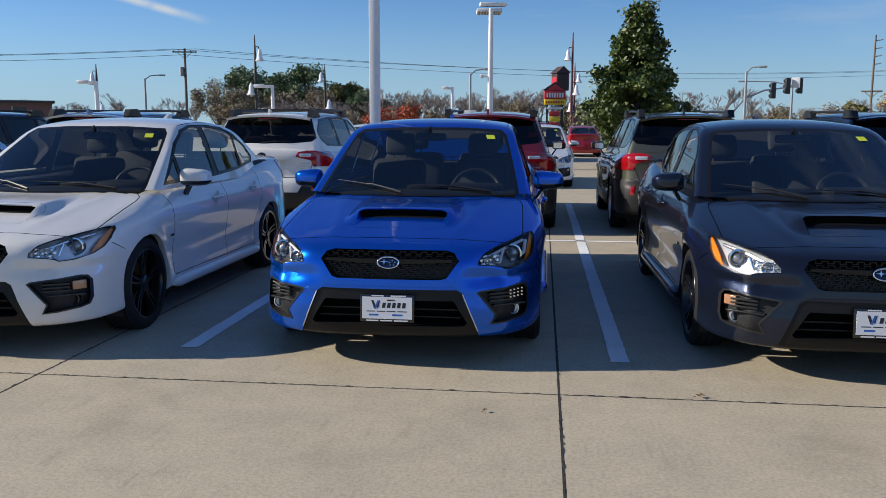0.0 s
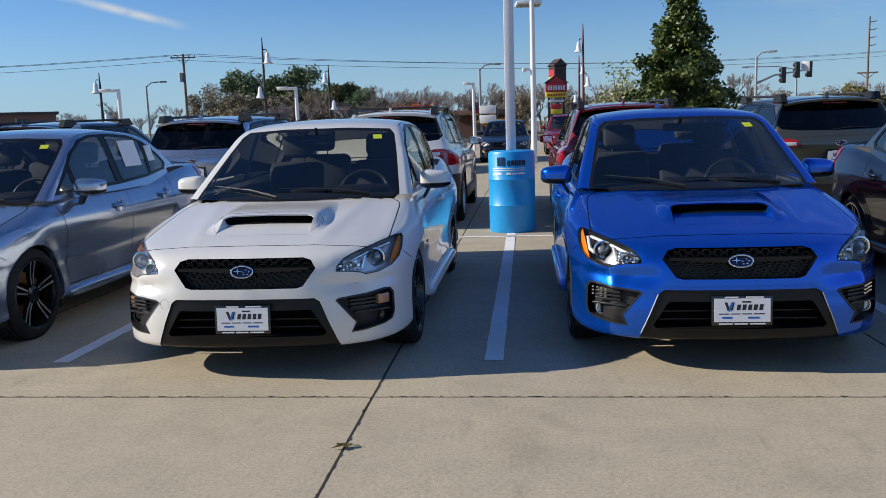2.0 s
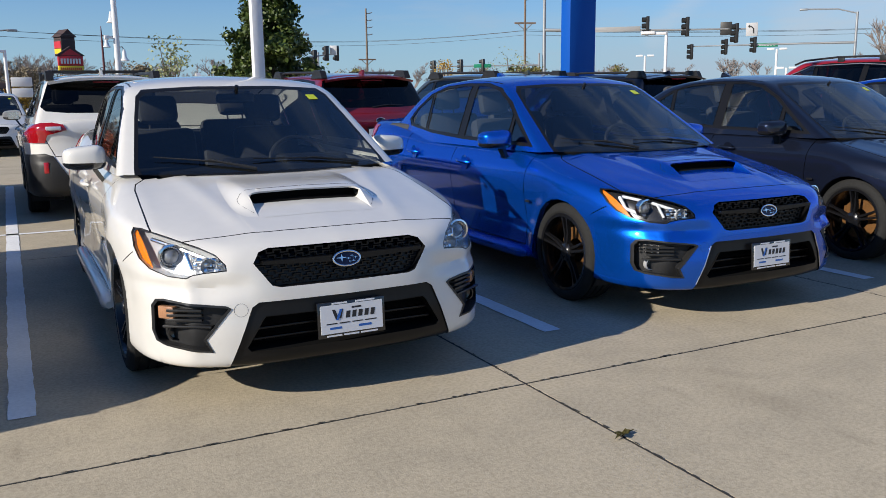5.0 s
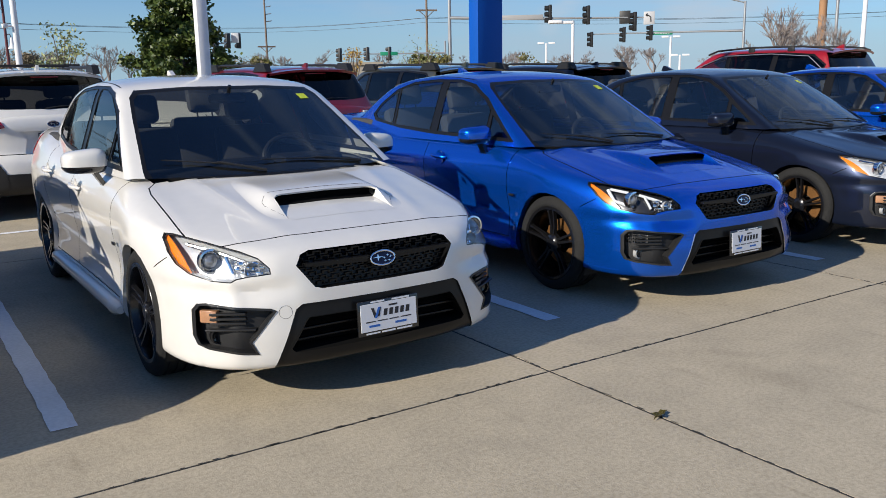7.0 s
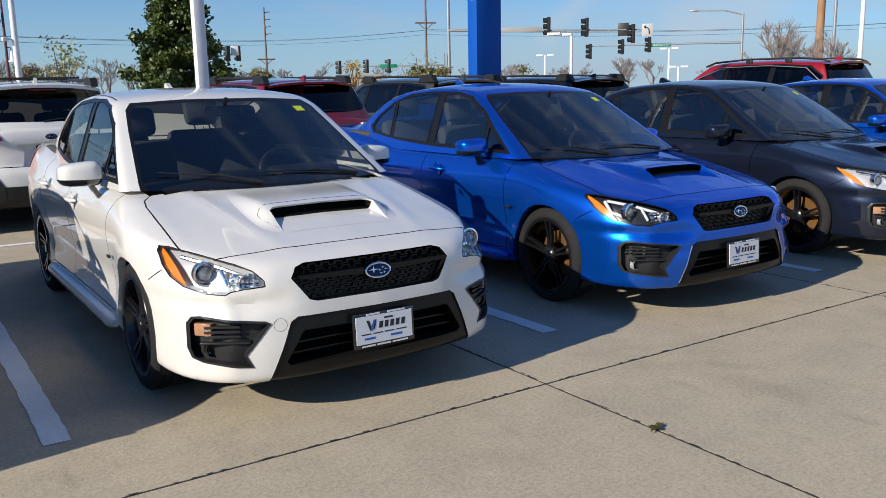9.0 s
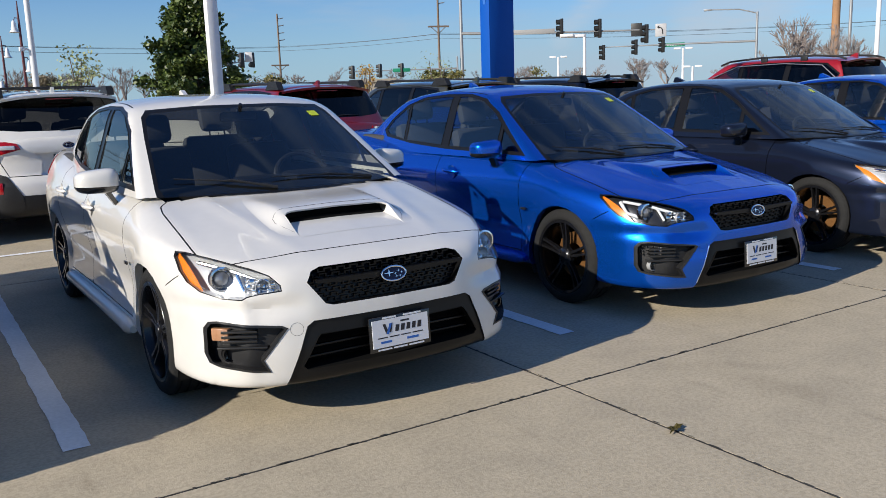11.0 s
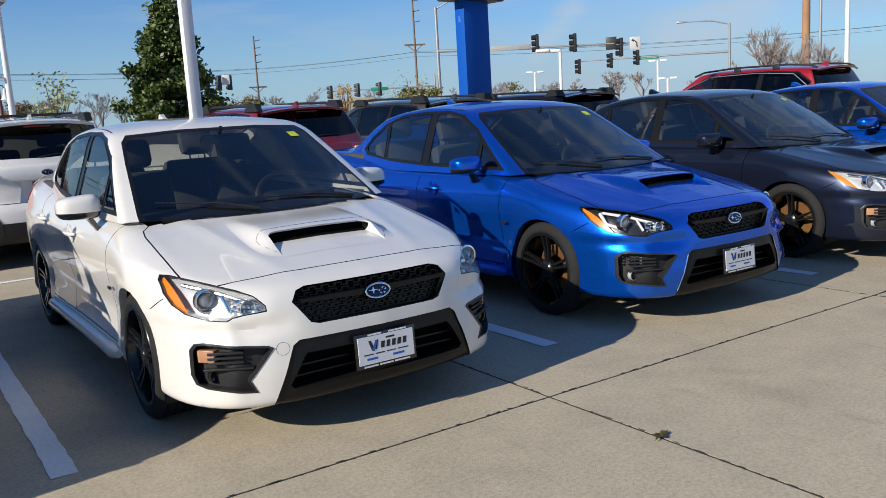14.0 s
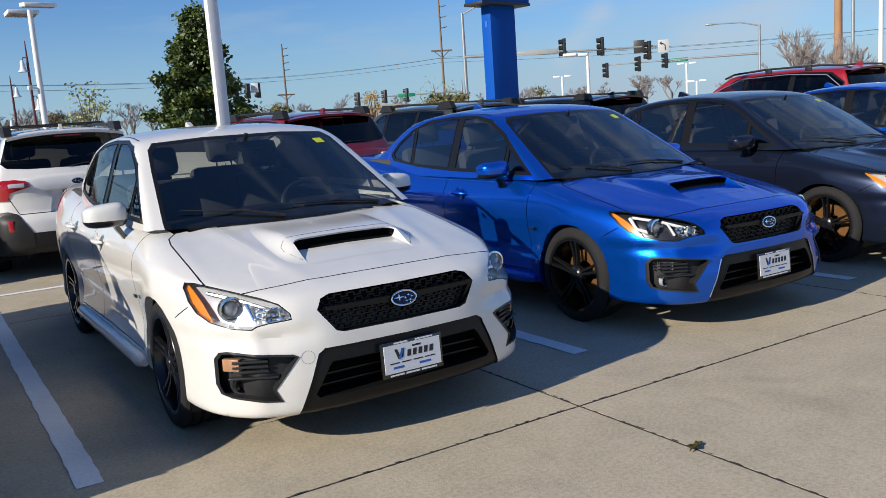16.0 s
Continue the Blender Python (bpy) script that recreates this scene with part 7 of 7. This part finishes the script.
for k, (x, y, h, w, mat, lab) in enumerate((
        (-41.0, 104, 7.2, 6.5, RUSSET, "brown autumn tree in the far tree line"), (-37.5, 106, 9.0, 8.0, OAK, "dull green full tree in the far tree line"), (-33.5, 105, 8.2, 6.0, OAK, "dull green tree in the far tree line"), (-30.0, 106, 9.4, 8.5, OAK, "dull green full tree in the far tree line"),
        (-36.0, 98, 5.8, 6.5, RUSSET, "brown autumn tree in the far tree line"), (-31.0, 99, 5.6, 6.0, RUSSET, "brown autumn tree in the far tree line"), (-27.0, 101, 6.0, 6.0, RUSSET, "brown autumn tree in the far tree line"), (-25.0, 106, 7.0, 6.0, OLIVE, "yellow-green tree in the far tree line"),
        (-21.5, 104, 6.2, 5.5, OAK, "dull green tree in the far tree line"), (-16, 96, 4.0, 7.0, RUSSET, "brown autumn thicket in the far tree line"), (-3, 95, 4.2, 7.0, RUSSET, "brown autumn thicket in the far tree line"), (4, 94, 3.8, 6.0, RUSSET, "brown autumn thicket in the far tree line"),
        (8, 95, 4.4, 6.0, RUSSET, "brown autumn thicket in the far tree line"), (36, 102, 4.2, 4.5, OLIVE, "yellow-green tree in the far tree line"), (32, 98, 3.4, 6.0, RUSSET, "brown autumn thicket in the far tree line"), (26, 96, 3.4, 7.0, RUSSET, "brown autumn thicket in the far tree line"))):
    crown_tree(x, y, h, w, mat, 60 + k, lab, 0.19 if mat is not RUSSET else 0.12, 7500)
for k, (x, y, h, w, mat, lab) in enumerate(((-11.2, 59.0, 2.7, 2.6, SCARLET, "orange-red autumn bush across the road"), (-9.2, 59.4, 3.0, 3.0, SCARLET, "orange-red autumn bush across the road"), (-7.4, 58.6, 2.5, 2.4, RUSSET, "brown autumn bush across the road"), (-4.2, 60.0, 2.3, 2.0, GOLD, "golden autumn bush beside the shop"), (-13.6, 60.5, 2.6, 3.0, RUSSET, "brown autumn bush across the road"))):
    crown_tree(x, y, h, w, mat, 90 + k, lab, 0.10, 1800, 0.05, "bush")
crown_tree(3.4, 50.7, 4.6, 3.6, PALE, 101, "thin pale green tree with open crown", 0.10, 800)
crown_tree(17.3, 34.6, 2.75, 1.2, OLIVE, 102, "small yellow-green shrub beside the pylon", 0.06, 700)
crown_tree(16.6, 35.8, 3.3, 2.8, PALE, 103, "thin arching pale green tree", 0.05, 420, 0.35)
crown_tree(23.4, 36.2, 2.9, 1.5, OLIVE, 104, "small olive shrub behind the pylon", 0.06, 900, 0.1)
crown_tree(15.8, 41.0, 3.2, 1.3, GOLD, 105, "slim golden leaved young tree", 0.06, 420)
crown_tree(48, 84, 4.2, 5.0, OLIVE, 106, "yellow-green tree in the far tree line", 0.28, 1200)

# ---- far buildings ----
BRICK = material("brown_brick", (0.17, 0.09, 0.07), 0.85, 0, 0.15, 3, 0.2, 30)
TAN = material("tan_render", (0.38, 0.33, 0.26), 0.85, 0, 0.08, 2)
STORE = material("brown_fascia", (0.20, 0.11, 0.08), 0.7, 0, 0.1, 2)
DARK_GLASS = material("dark_shop_glass", (0.02, 0.022, 0.025), 0.1, 0, 0.1, 2)
ASPHALT = material("asphalt", (0.055, 0.055, 0.058), 0.9, 0, 0.15, 1.0, 0.3, 30)
road = tagged(link("road", box(bmesh.new(), -200, 200, 64, 76, -0.058, -0.03), ASPHALT, None, "", False), "grey asphalt road beyond the car park", "road", "", "structure")

b = thing("brick_building", "low brown brick building with flat roof", "building")
b.matrix_world = pose(-40.6, 59.0, 0, 0, 0, 34)
part("wall", box(bmesh.new(), -14, 4.2, 0, 9, 0, 3.05), BRICK, b)
part("roof_edge", box(bmesh.new(), -14.2, 4.4, -0.2, 9.2, 3.05, 3.25), POLE_DARK, b)
for x in (-6.0, -1.2, 1.5):
    w = part("window", box(bmesh.new(), x, x + 0.9, -0.06, 0.05, 1.0, 2.7), DARK_GLASS, b)
    part("window_frame", box(bmesh.new(), x - 0.1, x, -0.1, 0.05, 0.9, 2.8), TAN, w)

b = thing("shop_canopy", "brown filling station canopy with small red gable", "building")
b.matrix_world = pose(-6.3, 76.5, 0) @ Matrix.Diagonal((0.66, 0.66, 1.0, 1))
part("fascia", box(bmesh.new(), -4.2, 4.2, -2.2, 2.2, 2.05, 2.5, 0.02), STORE, b)
bm = box(bmesh.new(), -4.0, 4.0, 2.0, 5.0, 0, 2.05)
part("shop_wall", bm, BRICK, b)
for x in (-2.8, 0, 2.8):
    part("canopy_post", box(bmesh.new(), x - 0.12, x + 0.12, -1.8, -1.56, 0, 2.05), TAN, b)
g = part("gable", prism(bmesh.new(), [(-0.9, 2.5), (0.9, 2.5), (0, 3.0)], 0.5, pose(0, -2.0, 0, 90, 0, 0)), ROOF_DARK, b)
part("gable_sign", box(bmesh.new(), -0.5, 0.5, -2.35, -2.25, 2.15, 2.5), SIGN_RED, b)
part("gable_strip", box(bmesh.new(), -0.5, 0.5, -2.35, -2.25, 2.05, 2.14), SIGN_YELLOW, b)

b = thing("tan_building", "long low tan building beyond the road", "building")
part("wall", box(bmesh.new(), -34, -14, 88, 94, 0, 2.0), TAN, b)
part("roof", box(bmesh.new(), -34.3, -13.7, 87.7, 94.3, 2.0, 2.15), POLE_DARK, b)
for k in range(6):
    part("window", box(bmesh.new(), -32 + k * 3.0, -30.6 + k * 3.0, 87.9, 88.05, 0.6, 1.6), DARK_GLASS, b)
b = thing("tan_building", "small beige block building with flat parapet", "building")
b.matrix_world = pose(30.6, 67.2, 0, 0, 0, -25)
part("wall", box(bmesh.new(), -1.6, 1.6, 0, 3, 0, 2.6), TAN, b)
part("parapet", box(bmesh.new(), -1.75, 1.75, -0.15, 3.15, 2.6, 2.85), TAN, b)

s = thing("notice_board", "pale two-panel notice board on posts", "sign")
s.matrix_world = pose(-3.9, 46, 0)
for x in (-0.45, 0.45):
    part("post", box(bmesh.new(), x - 0.04, x + 0.04, -0.04, 0.04, 0, 2.2), POLE_DARK, s)
for z in (1.35, 1.85):
    part("panel", box(bmesh.new(), -0.45, 0.45, -0.06, 0.02, z, z + 0.42, 0.02), SIGN_WHITE, s)
